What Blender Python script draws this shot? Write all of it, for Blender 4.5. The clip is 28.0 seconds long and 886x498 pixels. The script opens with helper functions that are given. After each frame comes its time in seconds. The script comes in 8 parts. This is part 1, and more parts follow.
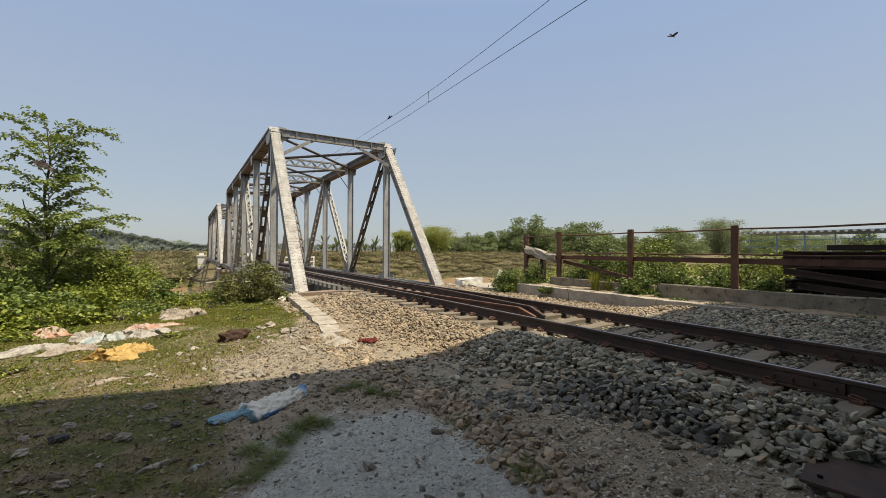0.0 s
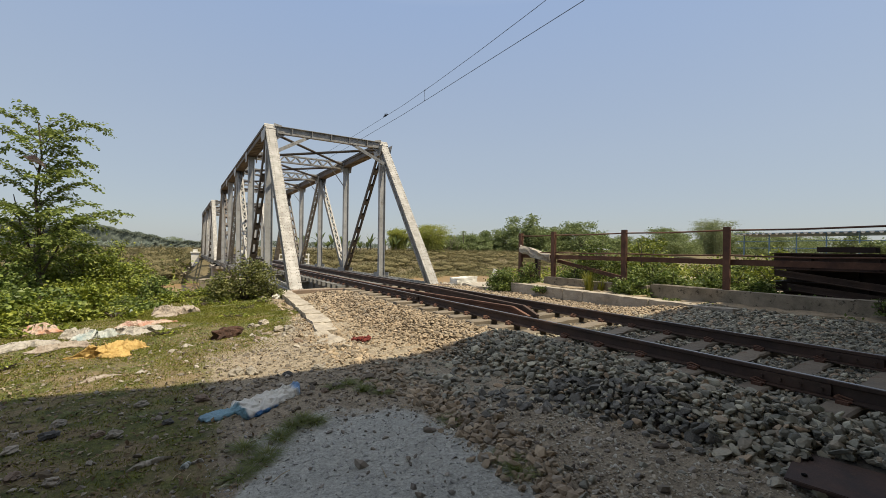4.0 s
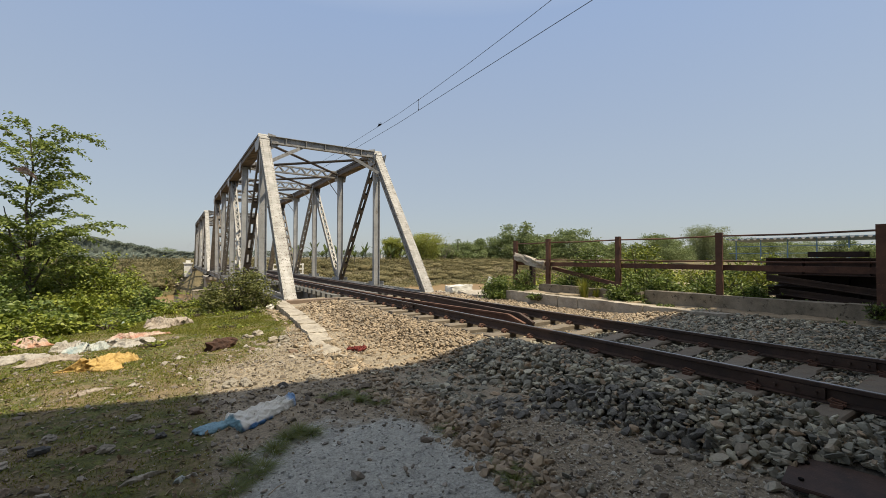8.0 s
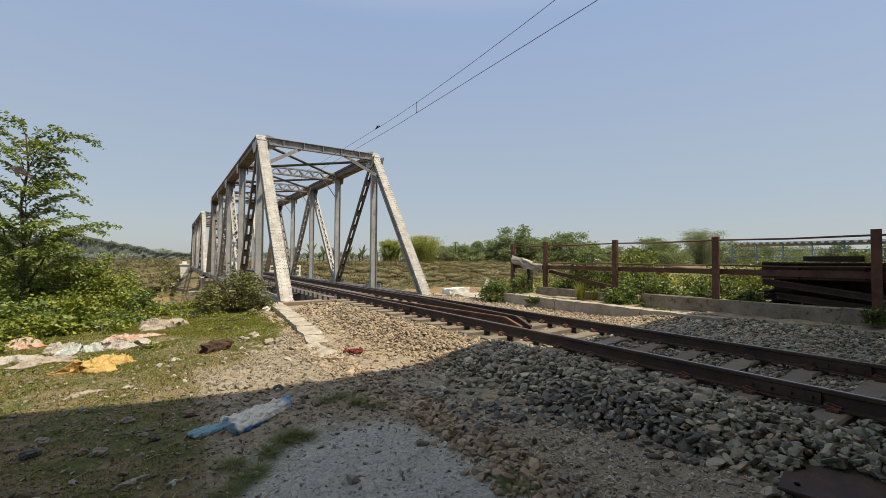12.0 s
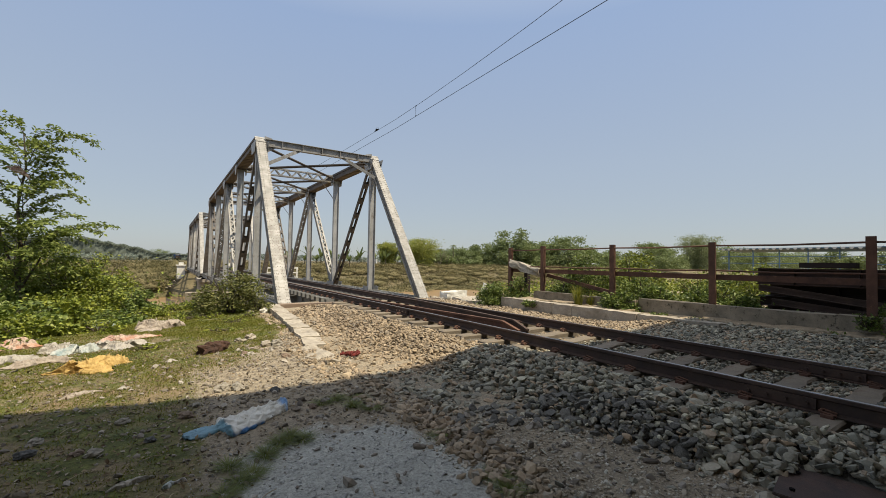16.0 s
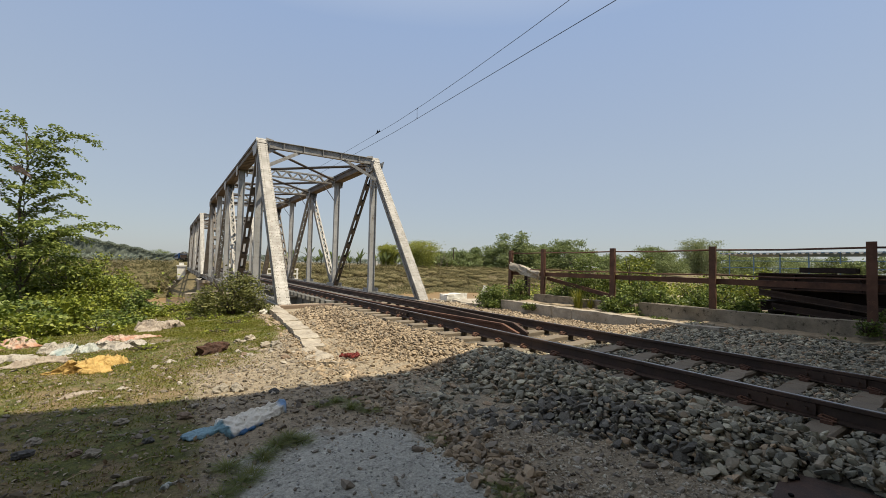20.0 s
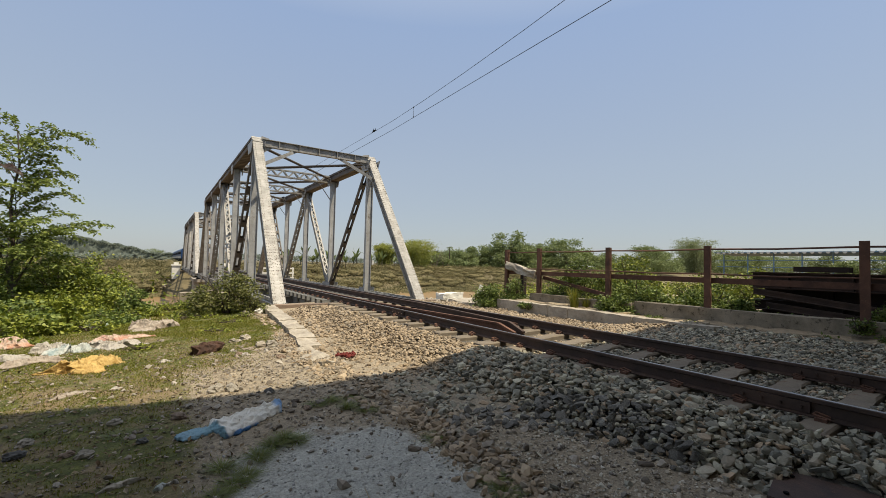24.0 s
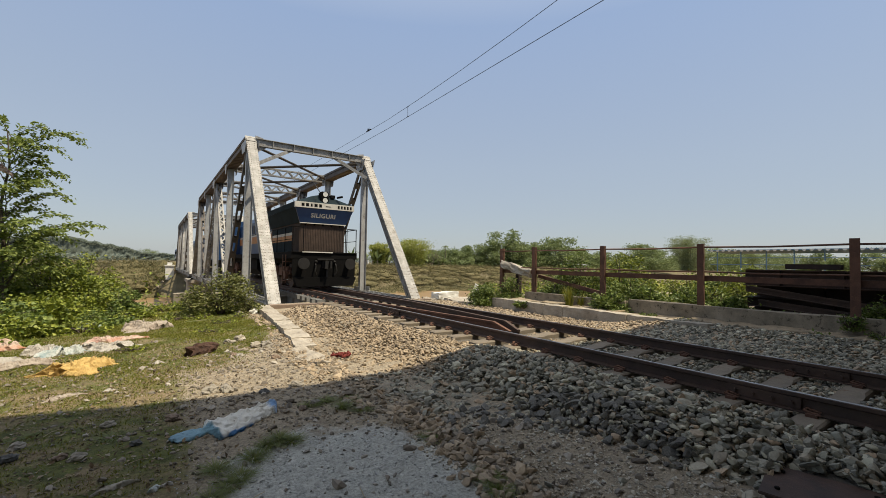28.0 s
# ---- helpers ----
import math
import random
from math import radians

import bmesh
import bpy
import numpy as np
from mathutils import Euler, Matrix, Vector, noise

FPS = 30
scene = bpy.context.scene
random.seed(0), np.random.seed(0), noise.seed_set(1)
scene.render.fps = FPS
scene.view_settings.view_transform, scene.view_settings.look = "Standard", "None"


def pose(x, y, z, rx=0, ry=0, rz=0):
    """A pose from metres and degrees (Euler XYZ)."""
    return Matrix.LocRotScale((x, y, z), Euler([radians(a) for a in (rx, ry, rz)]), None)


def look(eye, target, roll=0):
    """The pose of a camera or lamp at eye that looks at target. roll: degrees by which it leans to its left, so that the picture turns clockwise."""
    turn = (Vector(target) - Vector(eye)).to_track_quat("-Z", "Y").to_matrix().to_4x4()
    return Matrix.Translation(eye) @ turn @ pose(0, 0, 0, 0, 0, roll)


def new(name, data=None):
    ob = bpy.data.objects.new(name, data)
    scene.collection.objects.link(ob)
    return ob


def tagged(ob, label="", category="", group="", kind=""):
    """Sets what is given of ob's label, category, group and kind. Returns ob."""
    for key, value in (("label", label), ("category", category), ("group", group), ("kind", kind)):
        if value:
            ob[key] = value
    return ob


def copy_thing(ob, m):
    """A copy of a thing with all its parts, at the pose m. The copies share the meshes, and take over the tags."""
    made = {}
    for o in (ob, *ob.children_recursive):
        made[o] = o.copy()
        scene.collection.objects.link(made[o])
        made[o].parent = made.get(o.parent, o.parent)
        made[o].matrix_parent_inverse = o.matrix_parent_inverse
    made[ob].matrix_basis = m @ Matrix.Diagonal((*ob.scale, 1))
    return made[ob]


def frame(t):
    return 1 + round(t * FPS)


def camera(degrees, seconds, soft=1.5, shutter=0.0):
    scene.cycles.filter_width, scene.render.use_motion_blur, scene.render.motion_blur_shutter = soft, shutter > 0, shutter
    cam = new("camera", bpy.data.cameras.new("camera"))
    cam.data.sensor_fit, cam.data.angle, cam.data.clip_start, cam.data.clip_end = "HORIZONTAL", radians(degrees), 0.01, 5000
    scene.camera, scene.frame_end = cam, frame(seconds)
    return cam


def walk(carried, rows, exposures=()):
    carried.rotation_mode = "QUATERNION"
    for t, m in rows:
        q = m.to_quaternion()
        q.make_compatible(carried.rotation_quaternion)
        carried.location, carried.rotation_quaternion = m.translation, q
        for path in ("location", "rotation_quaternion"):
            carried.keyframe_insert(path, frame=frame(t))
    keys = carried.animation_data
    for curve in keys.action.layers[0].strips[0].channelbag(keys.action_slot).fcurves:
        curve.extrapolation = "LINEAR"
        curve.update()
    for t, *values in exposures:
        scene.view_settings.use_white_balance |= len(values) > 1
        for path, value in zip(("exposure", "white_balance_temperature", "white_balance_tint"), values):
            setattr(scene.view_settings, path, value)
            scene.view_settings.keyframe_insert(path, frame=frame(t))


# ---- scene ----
cam = camera(93.4, 28.0, soft=0.3)
PATH = [
    (0, (-6.059, -0.017, 1.177), (-5.011, 1.686, 1.182), 0.2),
    (0.5, (-6.054, -0.025, 1.18), (-5.005, 1.678, 1.184), 0.3),
    (1, (-6.057, -0.025, 1.181), (-5.005, 1.676, 1.183), 0.3),
    (1.5, (-6.055, -0.027, 1.185), (-5.001, 1.673, 1.186), 0.4),
    (2, (-6.056, -0.022, 1.183), (-5.001, 1.677, 1.182), 0.5),
    (2.5, (-6.057, -0.029, 1.182), (-4.999, 1.668, 1.179), 0.6),
    (3, (-6.053, -0.032, 1.178), (-4.992, 1.663, 1.174), 0.7),
    (3.5, (-6.053, -0.035, 1.182), (-4.989, 1.658, 1.178), 0.7),
    (5.5, (-6.061, -0.049, 1.188), (-4.983, 1.636, 1.204), 0.3),
    (6, (-6.061, -0.051, 1.185), (-4.98, 1.632, 1.209), 0.1),
    (6.5, (-6.061, -0.052, 1.191), (-4.979, 1.63, 1.219), 0.1),
    (7, (-6.062, -0.052, 1.191), (-4.978, 1.628, 1.224), 0.0),
    (7.5, (-6.062, -0.046, 1.188), (-4.976, 1.633, 1.224), 0.0),
    (8, (-6.063, -0.043, 1.185), (-4.975, 1.635, 1.223), 0.1),
    (8.5, (-6.063, -0.045, 1.188), (-4.974, 1.632, 1.227), 0.2),
    (9, (-6.066, -0.047, 1.182), (-4.974, 1.628, 1.222), 0.2),
    (9.5, (-6.063, -0.05, 1.186), (-4.97, 1.625, 1.224), 0.3),
    (10, (-6.066, -0.048, 1.186), (-4.973, 1.626, 1.226), 0.3),
    (10.5, (-6.061, -0.05, 1.187), (-4.967, 1.624, 1.228), 0.3),
    (11, (-6.061, -0.049, 1.187), (-4.965, 1.623, 1.231), 0.3),
    (11.5, (-6.061, -0.048, 1.192), (-4.964, 1.624, 1.239), 0.4),
    (12, (-6.057, -0.038, 1.187), (-4.959, 1.633, 1.237), 0.4),
    (12.5, (-6.057, -0.044, 1.192), (-4.958, 1.626, 1.242), 0.5),
    (14.5, (-6.071, -0.057, 1.191), (-4.967, 1.609, 1.25), 0.7),
    (15, (-6.072, -0.055, 1.191), (-4.967, 1.61, 1.253), 0.8),
    (15.5, (-6.067, -0.048, 1.191), (-4.961, 1.618, 1.255), 0.9),
    (16, (-6.069, -0.045, 1.188), (-4.962, 1.62, 1.253), 0.9),
    (16.5, (-6.069, -0.045, 1.188), (-4.963, 1.62, 1.256), 1.0),
    (17, (-6.069, -0.055, 1.191), (-4.964, 1.611, 1.262), 1.1),
    (17.5, (-6.074, -0.054, 1.192), (-4.968, 1.611, 1.265), 1.2),
    (18, (-6.071, -0.051, 1.19), (-4.965, 1.615, 1.264), 1.2),
    (18.5, (-6.072, -0.049, 1.19), (-4.968, 1.617, 1.266), 1.3),
    (19, (-6.074, -0.051, 1.191), (-4.969, 1.614, 1.268), 1.4),
    (19.5, (-6.073, -0.053, 1.187), (-4.968, 1.612, 1.266), 1.3),
    (20, (-6.067, -0.05, 1.19), (-4.962, 1.616, 1.266), 1.3),
    (20.5, (-6.067, -0.049, 1.19), (-4.961, 1.616, 1.265), 1.3),
    (21, (-6.067, -0.049, 1.192), (-4.959, 1.615, 1.266), 1.3),
    (21.5, (-6.066, -0.045, 1.19), (-4.956, 1.617, 1.266), 1.3),
    (23.5, (-6.06, -0.042, 1.188), (-4.943, 1.616, 1.26), 1.3),
    (24, (-6.063, -0.038, 1.187), (-4.943, 1.617, 1.26), 1.3),
    (24.5, (-6.062, -0.043, 1.186), (-4.939, 1.611, 1.259), 1.2),
    (25, (-6.061, -0.043, 1.187), (-4.937, 1.61, 1.257), 1.3),
    (25.5, (-6.06, -0.043, 1.183), (-4.934, 1.608, 1.254), 1.3),
    (26, (-6.06, -0.045, 1.189), (-4.931, 1.604, 1.259), 1.3),
    (26.5, (-6.06, -0.047, 1.187), (-4.929, 1.601, 1.257), 1.3),
    (27, (-6.057, -0.05, 1.188), (-4.925, 1.597, 1.257), 1.2),
    (27.5, (-6.056, -0.049, 1.189), (-4.921, 1.596, 1.258), 1.1),
    (28, (-6.059, -0.05, 1.191), (-4.921, 1.593, 1.26), 1.0),
]
walk(cam, [(t, look(eye, target, roll)) for t, eye, target, roll in PATH])

# ---- world, sun, exposure ----
SUN_EL, SUN_AZ = 64.0, 150.0   # azimuth from +y towards +x
sun_dir = Vector((math.sin(radians(SUN_AZ)) * math.cos(radians(SUN_EL)), math.cos(radians(SUN_AZ)) * math.cos(radians(SUN_EL)), math.sin(radians(SUN_EL))))
world = bpy.data.worlds.new("sky")
scene.world = world
world.use_nodes = True
wn = world.node_tree.nodes
sky = wn.new("ShaderNodeTexSky")
sky.sky_type = "NISHITA"
sky.sun_disc = False
sky.sun_elevation, sky.sun_rotation = radians(SUN_EL), radians(SUN_AZ)
sky.air_density, sky.dust_density, sky.ozone_density = 1.0, 0.9, 1.0
# humid haze lies over the clear sky: pale at the horizon, bluer overhead
wl = world.node_tree.links
wc = wn.new("ShaderNodeTexCoord")
ws = wn.new("ShaderNodeSeparateXYZ")
wl.new(wc.outputs["Generated"], ws.inputs[0])
wr = wn.new("ShaderNodeValToRGB")
for e, (at, c) in zip((wr.color_ramp.elements[0], wr.color_ramp.elements[1], wr.color_ramp.elements.new(0.22), wr.color_ramp.elements.new(0.5)),
                      ((0.0, (0.372, 0.404, 0.424)), (1.0, (0.280, 0.365, 0.52)), (0.22, (0.358, 0.416, 0.498)), (0.5, (0.302, 0.396, 0.575)))):
    e.position, e.color = at, (*c, 1)
wl.new(ws.outputs["Z"], wr.inputs["Fac"])
wm = wn.new("ShaderNodeMix")
wm.data_type, wm.blend_type = "RGBA", "ADD"
wm.inputs[0].default_value = 1.0
wk = wn.new("ShaderNodeMix")
wk.data_type, wk.blend_type = "RGBA", "MULTIPLY"
wk.inputs[0].default_value, wk.inputs[7].default_value = 1.0, (0.28, 0.28, 0.28, 1)
wl.new(sky.outputs["Color"], wk.inputs[6])
wh = wn.new("ShaderNodeMix")
wh.data_type, wh.blend_type = "RGBA", "MULTIPLY"
wh.inputs[0].default_value, wh.inputs[7].default_value = 1.0, (8.6, 8.6, 8.6, 1)
wl.new(wr.outputs["Color"], wh.inputs[6])
wl.new(wk.outputs[2], wm.inputs[6])
wl.new(wh.outputs[2], wm.inputs[7])
wl.new(wm.outputs[2], wn["Background"].inputs["Color"])
wn["Background"].inputs["Strength"].default_value = 0.107
lamp = bpy.data.lights.new("sun", "SUN")
lamp.energy, lamp.angle, lamp.color = 5.8, radians(0.6), (1.0, 0.875, 0.66)
sun = new("sun", lamp)
sun.matrix_world = look(sun_dir * 50, (0, 0, 0))
scene.view_settings.exposure = 0.0

# ---- builders ----
MATS = {}


def nodes_of(name):
    m = bpy.data.materials.new(name)
    m.use_nodes = True
    MATS[name] = m
    nt = m.node_tree
    return m, nt, nt.nodes["Principled BSDF"]


def noise_node(nt, scale, detail=4.0, rough=0.6, vec=None):
    n = nt.nodes.new("ShaderNodeTexNoise")
    n.inputs["Scale"].default_value, n.inputs["Detail"].default_value, n.inputs["Roughness"].default_value = scale, detail, rough
    if vec is not None:
        nt.links.new(vec, n.inputs["Vector"])
    return n.outputs["Fac"]


def ramp(nt, fac, stops):
    r = nt.nodes.new("ShaderNodeValToRGB")
    el = r.color_ramp.elements
    while len(el) < len(stops):
        el.new(0.5)
    for e, (p, c) in zip(el, stops):
        e.position, e.color = p, (*c, 1)
    nt.links.new(fac, r.inputs["Fac"])
    return r.outputs["Color"]


def mix(nt, fac, a, b, blend="MIX"):
    n = nt.nodes.new("ShaderNodeMix")
    n.data_type, n.blend_type = "RGBA", blend
    for sock, v in ((n.inputs[0], fac), (n.inputs[6], a), (n.inputs[7], b)):
        if isinstance(v, bpy.types.NodeSocket):
            nt.links.new(v, sock)
        elif isinstance(v, tuple):
            sock.default_value = (*v, 1)
        else:
            sock.default_value = v
    return n.outputs[2]


def coords(nt, kind="Object"):
    return nt.nodes.new("ShaderNodeTexCoord").outputs[kind]


def bump(nt, bsdf, height, strength, distance=0.01):
    b = nt.nodes.new("ShaderNodeBump")
    b.inputs["Strength"].default_value, b.inputs["Distance"].default_value = strength, distance
    nt.links.new(height, b.inputs["Height"])
    nt.links.new(b.outputs["Normal"], bsdf.inputs["Normal"])


def surface(name, base, dark, spot=None, big=1.5, fine=30.0, rough=0.8, metal=0.0, relief=0.3, spot_at=0.6, vary=0.0, depth=0.01, sheen=0.5):
    """Base and darker tone at a large scale, spots of a third tone, fine grain in relief."""
    m, nt, b = nodes_of(name)
    vec = coords(nt)
    n1, n2 = noise_node(nt, big, 5, 0.65, vec), noise_node(nt, fine, 6, 0.7, vec)
    col = mix(nt, ramp(nt, n1, [(0.35, (0, 0, 0)), (0.68, (1, 1, 1))]), dark, base)
    if spot:
        n3 = noise_node(nt, big * 3.1, 8, 0.75, vec)
        col = mix(nt, ramp(nt, n3, [(spot_at, (0, 0, 0)), (spot_at + 0.1, (1, 1, 1))]), col, spot)
    col = mix(nt, 0.35, col, ramp(nt, n2, [(0.3, (0.35, 0.35, 0.35)), (0.7, (1, 1, 1))]), "MULTIPLY")
    if vary:
        inf = nt.nodes.new("ShaderNodeObjectInfo").outputs["Random"]
        col = mix(nt, vary, col, ramp(nt, inf, [(0, (0.45, 0.45, 0.45)), (1, (1, 1, 1))]), "MULTIPLY")
    nt.links.new(col, b.inputs["Base Color"])
    b.inputs["Roughness"].default_value, b.inputs["Metallic"].default_value = rough, metal
    b.inputs["Specular IOR Level"].default_value = sheen
    if relief:
        bump(nt, b, n2, relief, depth)
    return m


def island_surface(name, tones, rough=0.85, relief=0.4, fine=40.0):
    """One tone for each loose piece of a joined mesh."""
    m, nt, b = nodes_of(name)
    rnd = nt.nodes.new("ShaderNodeNewGeometry").outputs["Random Per Island"]
    col = ramp(nt, rnd, [(i / (len(tones) - 1), c) for i, c in enumerate(tones)])
    n2 = noise_node(nt, fine, 5, 0.7, coords(nt))
    col = mix(nt, 0.5, col, ramp(nt, n2, [(0.3, (0.4, 0.4, 0.4)), (0.75, (1, 1, 1))]), "MULTIPLY")
    nt.links.new(col, b.inputs["Base Color"])
    b.inputs["Roughness"].default_value = rough
    bump(nt, b, n2, relief, 0.006)
    return m


def leaf_surface(name, tones, through_light=0.35, rough=0.55, broad=0.9, shift=0.45):
    m, nt, b = nodes_of(name)
    rnd = nt.nodes.new("ShaderNodeNewGeometry").outputs["Random Per Island"]
    col = ramp(nt, rnd, [(i / (len(tones) - 1), c) for i, c in enumerate(tones)])
    big = noise_node(nt, broad, 3, 0.6, coords(nt))
    col = mix(nt, shift, col, ramp(nt, big, [(0.35, (0.5, 0.5, 0.45)), (0.65, (1, 1, 1))]), "MULTIPLY")
    nt.links.new(col, b.inputs["Base Color"])
    b.inputs["Roughness"].default_value = rough
    tr = nt.nodes.new("ShaderNodeBsdfTranslucent")
    nt.links.new(col, tr.inputs["Color"])
    ms = nt.nodes.new("ShaderNodeMixShader")
    ms.inputs["Fac"].default_value = through_light
    nt.links.new(b.outputs["BSDF"], ms.inputs[1])
    nt.links.new(tr.outputs["BSDF"], ms.inputs[2])
    nt.links.new(ms.outputs["Shader"], nt.nodes["Material Output"].inputs["Surface"])
    return m


def thing(name, label, category, group="", kind="", at=None):
    ob = new(name)
    ob.empty_display_size = 0.2
    if at is not None:
        ob.matrix_world = at
    return tagged(ob, label, category, group, kind)


def finish(name, me, material, parent=None, label="", kind="", smooth=False):
    me.materials.append(material)
    if smooth:
        me.polygons.foreach_set("use_smooth", np.ones(len(me.polygons), bool))
    ob = new(name, me)
    if parent is not None:
        ob.parent = parent
    return tagged(ob, label, "", "", kind)


def part(name, bm, material, parent=None, label="", kind="", smooth=False):
    me = bpy.data.meshes.new(name)
    bm.to_mesh(me)
    bm.free()
    return finish(name, me, material, parent, label, kind, smooth)


def array_mesh(name, verts, faces):
    """A mesh from an (n,3) array and an (m,k) array of corners."""
    verts, faces = np.asarray(verts, np.float32), np.asarray(faces, np.int32)
    me = bpy.data.meshes.new(name)
    me.vertices.add(len(verts))
    me.vertices.foreach_set("co", verts.ravel())
    k = faces.shape[1]
    me.loops.add(faces.size)
    me.loops.foreach_set("vertex_index", faces.ravel())
    me.polygons.add(len(faces))
    me.polygons.foreach_set("loop_start", np.arange(0, faces.size, k, dtype=np.int32))
    me.polygons.foreach_set("use_smooth", np.zeros(len(faces), bool))
    me.update(calc_edges=True)
    return me


def box(bm, cx, cy, cz, sx, sy, sz, m=None):
    mm = Matrix.LocRotScale((cx, cy, cz), None, (sx, sy, sz))
    bmesh.ops.create_cube(bm, size=1.0, matrix=(m @ mm) if m else mm)


def axes(a, b, side):
    """A frame with z from a to b and x as near as may be to side."""
    z = (Vector(b) - Vector(a)).normalized()
    y = z.cross(Vector(side)).normalized()
    x = y.cross(z)
    return Matrix(((x.x, y.x, z.x, 0), (x.y, y.y, z.y, 0), (x.z, y.z, z.z, 0), (0, 0, 0, 1)))


def bar(bm, a, b, w, h, side=(1, 0, 0)):
    """A square bar from a to b, w wide along side, h across it."""
    a, b = Vector(a), Vector(b)
    m = Matrix.Translation((a + b) / 2) @ axes(a, b, side)
    box(bm, 0, 0, 0, w, h, (b - a).length, m)


def tube(bm, a, b, r1, r2=None, n=10):
    a, b = Vector(a), Vector(b)
    z = (b - a).normalized()
    side = (1, 0, 0) if abs(z.x) < 0.9 else (0, 1, 0)
    m = Matrix.Translation((a + b) / 2) @ axes(a, b, side)
    bmesh.ops.create_cone(bm, cap_ends=True, segments=n, radius1=r1, radius2=r1 if r2 is None else r2, depth=(b - a).length, matrix=m)


def prism(bm, outline, axis, lo, hi):
    """A solid whose outline (two coordinates) is pushed along an axis from lo to hi."""
    def p3(u, v, w):
        return {"x": (w, u, v), "y": (u, w, v), "z": (u, v, w)}[axis]
    a = [bm.verts.new(p3(u, v, lo)) for u, v in outline]
    b = [bm.verts.new(p3(u, v, hi)) for u, v in outline]
    n = len(outline)
    bm.faces.new(a)
    bm.faces.new(b[::-1])
    for i in range(n):
        bm.faces.new((a[i], b[i], b[(i + 1) % n], a[(i + 1) % n]))
    bmesh.ops.recalc_face_normals(bm, faces=bm.faces)


def hull(bm, points):
    vs = [bm.verts.new(p) for p in points]
    bmesh.ops.convex_hull(bm, input=vs)


def limb(bm, pts, r0, r1, n=7):
    for k in range(len(pts) - 1):
        t0, t1 = k / (len(pts) - 1), (k + 1) / (len(pts) - 1)
        tube(bm, pts[k], pts[k + 1], r0 + (r1 - r0) * t0, r0 + (r1 - r0) * t1, n)


def sm(a, b, v):
    """Smooth step."""
    t = np.clip((v - a) / (b - a), 0, 1)
    return t * t * (3 - 2 * t)


def wob(x, y, s, seed=0.0):
    """A cheap smooth wave field in -1..1."""
    return (np.sin(x * s + 1.3 + seed) * np.cos(y * s * 0.83 + 0.7 * seed) + np.sin((x + y) * s * 0.57 + seed * 2.1) + np.cos((x - 1.7 * y) * s * 1.31 + seed)) / 3

# ---- materials ----
M_STEEL = surface("aluminium_paint", (0.36, 0.355, 0.34), (0.20, 0.195, 0.185), (0.13, 0.10, 0.075), 3.4, 22, 0.55, 0.15, 0.35, 0.545)
# darker tone of the same paint, for floor, bottom chord and channel sleepers
M_STEEL_IN = surface("aluminium_paint_darker", (0.30, 0.30, 0.29), (0.20, 0.20, 0.19), (0.16, 0.10, 0.065), 1.1, 45, 0.6, 0.2, 0.15, 0.63)
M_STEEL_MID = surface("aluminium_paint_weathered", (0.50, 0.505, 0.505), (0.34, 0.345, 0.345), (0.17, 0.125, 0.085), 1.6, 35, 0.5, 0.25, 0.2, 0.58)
M_RIVET = surface("rusted_rivet_head", (0.22, 0.195, 0.165), (0.125, 0.105, 0.085), None, 6, 60, 0.75, 0.1, 0.2)
# weathered steel; underside shade of top chord and bracing is put into its tone
M_DARKSTEEL = surface("weathered_steel_shade_tone", (0.165, 0.14, 0.118), (0.085, 0.072, 0.062), (0.24, 0.195, 0.155), 1.6, 45, 0.7, 0.1, 0.2, 0.6)
M_RAIL = surface("rail_steel", (0.098, 0.058, 0.042), (0.05, 0.033, 0.026), (0.14, 0.078, 0.05), 2.0, 60, 0.75, 0.1, 0.3, 0.62)
M_RAILTOP = surface("polished_rail_head", (0.42, 0.40, 0.38), (0.30, 0.28, 0.27), None, 3.0, 90, 0.32, 0.9, 0.05)
M_RUST = surface("rusty_steel", (0.20, 0.10, 0.064), (0.10, 0.052, 0.037), (0.29, 0.15, 0.085), 2.5, 60, 0.85, 0.1, 0.35, 0.6, 0.3)
M_PLATE = surface("brown_plate_steel", (0.095, 0.055, 0.042), (0.05, 0.034, 0.03), (0.14, 0.075, 0.048), 5, 60, 0.8, 0.1, 0.3, 0.6)
M_GIRDERTOP = surface("rusted_girder_steel", (0.085, 0.045, 0.030), (0.045, 0.026, 0.019), (0.13, 0.065, 0.040), 2.2, 50, 0.85, 0.1, 0.35, 0.6)
M_GIRDER = surface("old_girder_steel", (0.052, 0.030, 0.022), (0.026, 0.017, 0.014), (0.095, 0.048, 0.030), 1.8, 50, 0.8, 0.15, 0.35, 0.62)
M_CONC = surface("concrete", (0.40, 0.365, 0.305), (0.25, 0.228, 0.19), (0.12, 0.11, 0.085), 1.5, 55, 0.92, 0, 0.5, 0.6)
M_SLEEPER = surface("sleeper_concrete", (0.29, 0.244, 0.186), (0.19, 0.16, 0.125), (0.21, 0.14, 0.09), 2.2, 50, 0.92, 0, 0.4, 0.58, 0.45)
M_LIME = surface("limewashed_stone", (0.50, 0.45, 0.37), (0.30, 0.265, 0.215), (0.20, 0.168, 0.125), 2.6, 40, 0.95, 0, 0.6, 0.58)
M_WALL = surface("stained_wall_concrete", (0.37, 0.315, 0.238), (0.19, 0.163, 0.122), (0.055, 0.048, 0.034), 2.4, 50, 0.95, 0, 0.6, 0.55)
M_ABUT = surface("brick_brown_concrete", (0.30, 0.22, 0.16), (0.20, 0.15, 0.115), (0.36, 0.31, 0.25), 1.9, 50, 0.92, 0, 0.5, 0.6)
M_WHITE = surface("white_paint", (0.78, 0.77, 0.73), (0.62, 0.61, 0.56), (0.4, 0.38, 0.33), 1.2, 50, 0.85, 0, 0.25, 0.66)
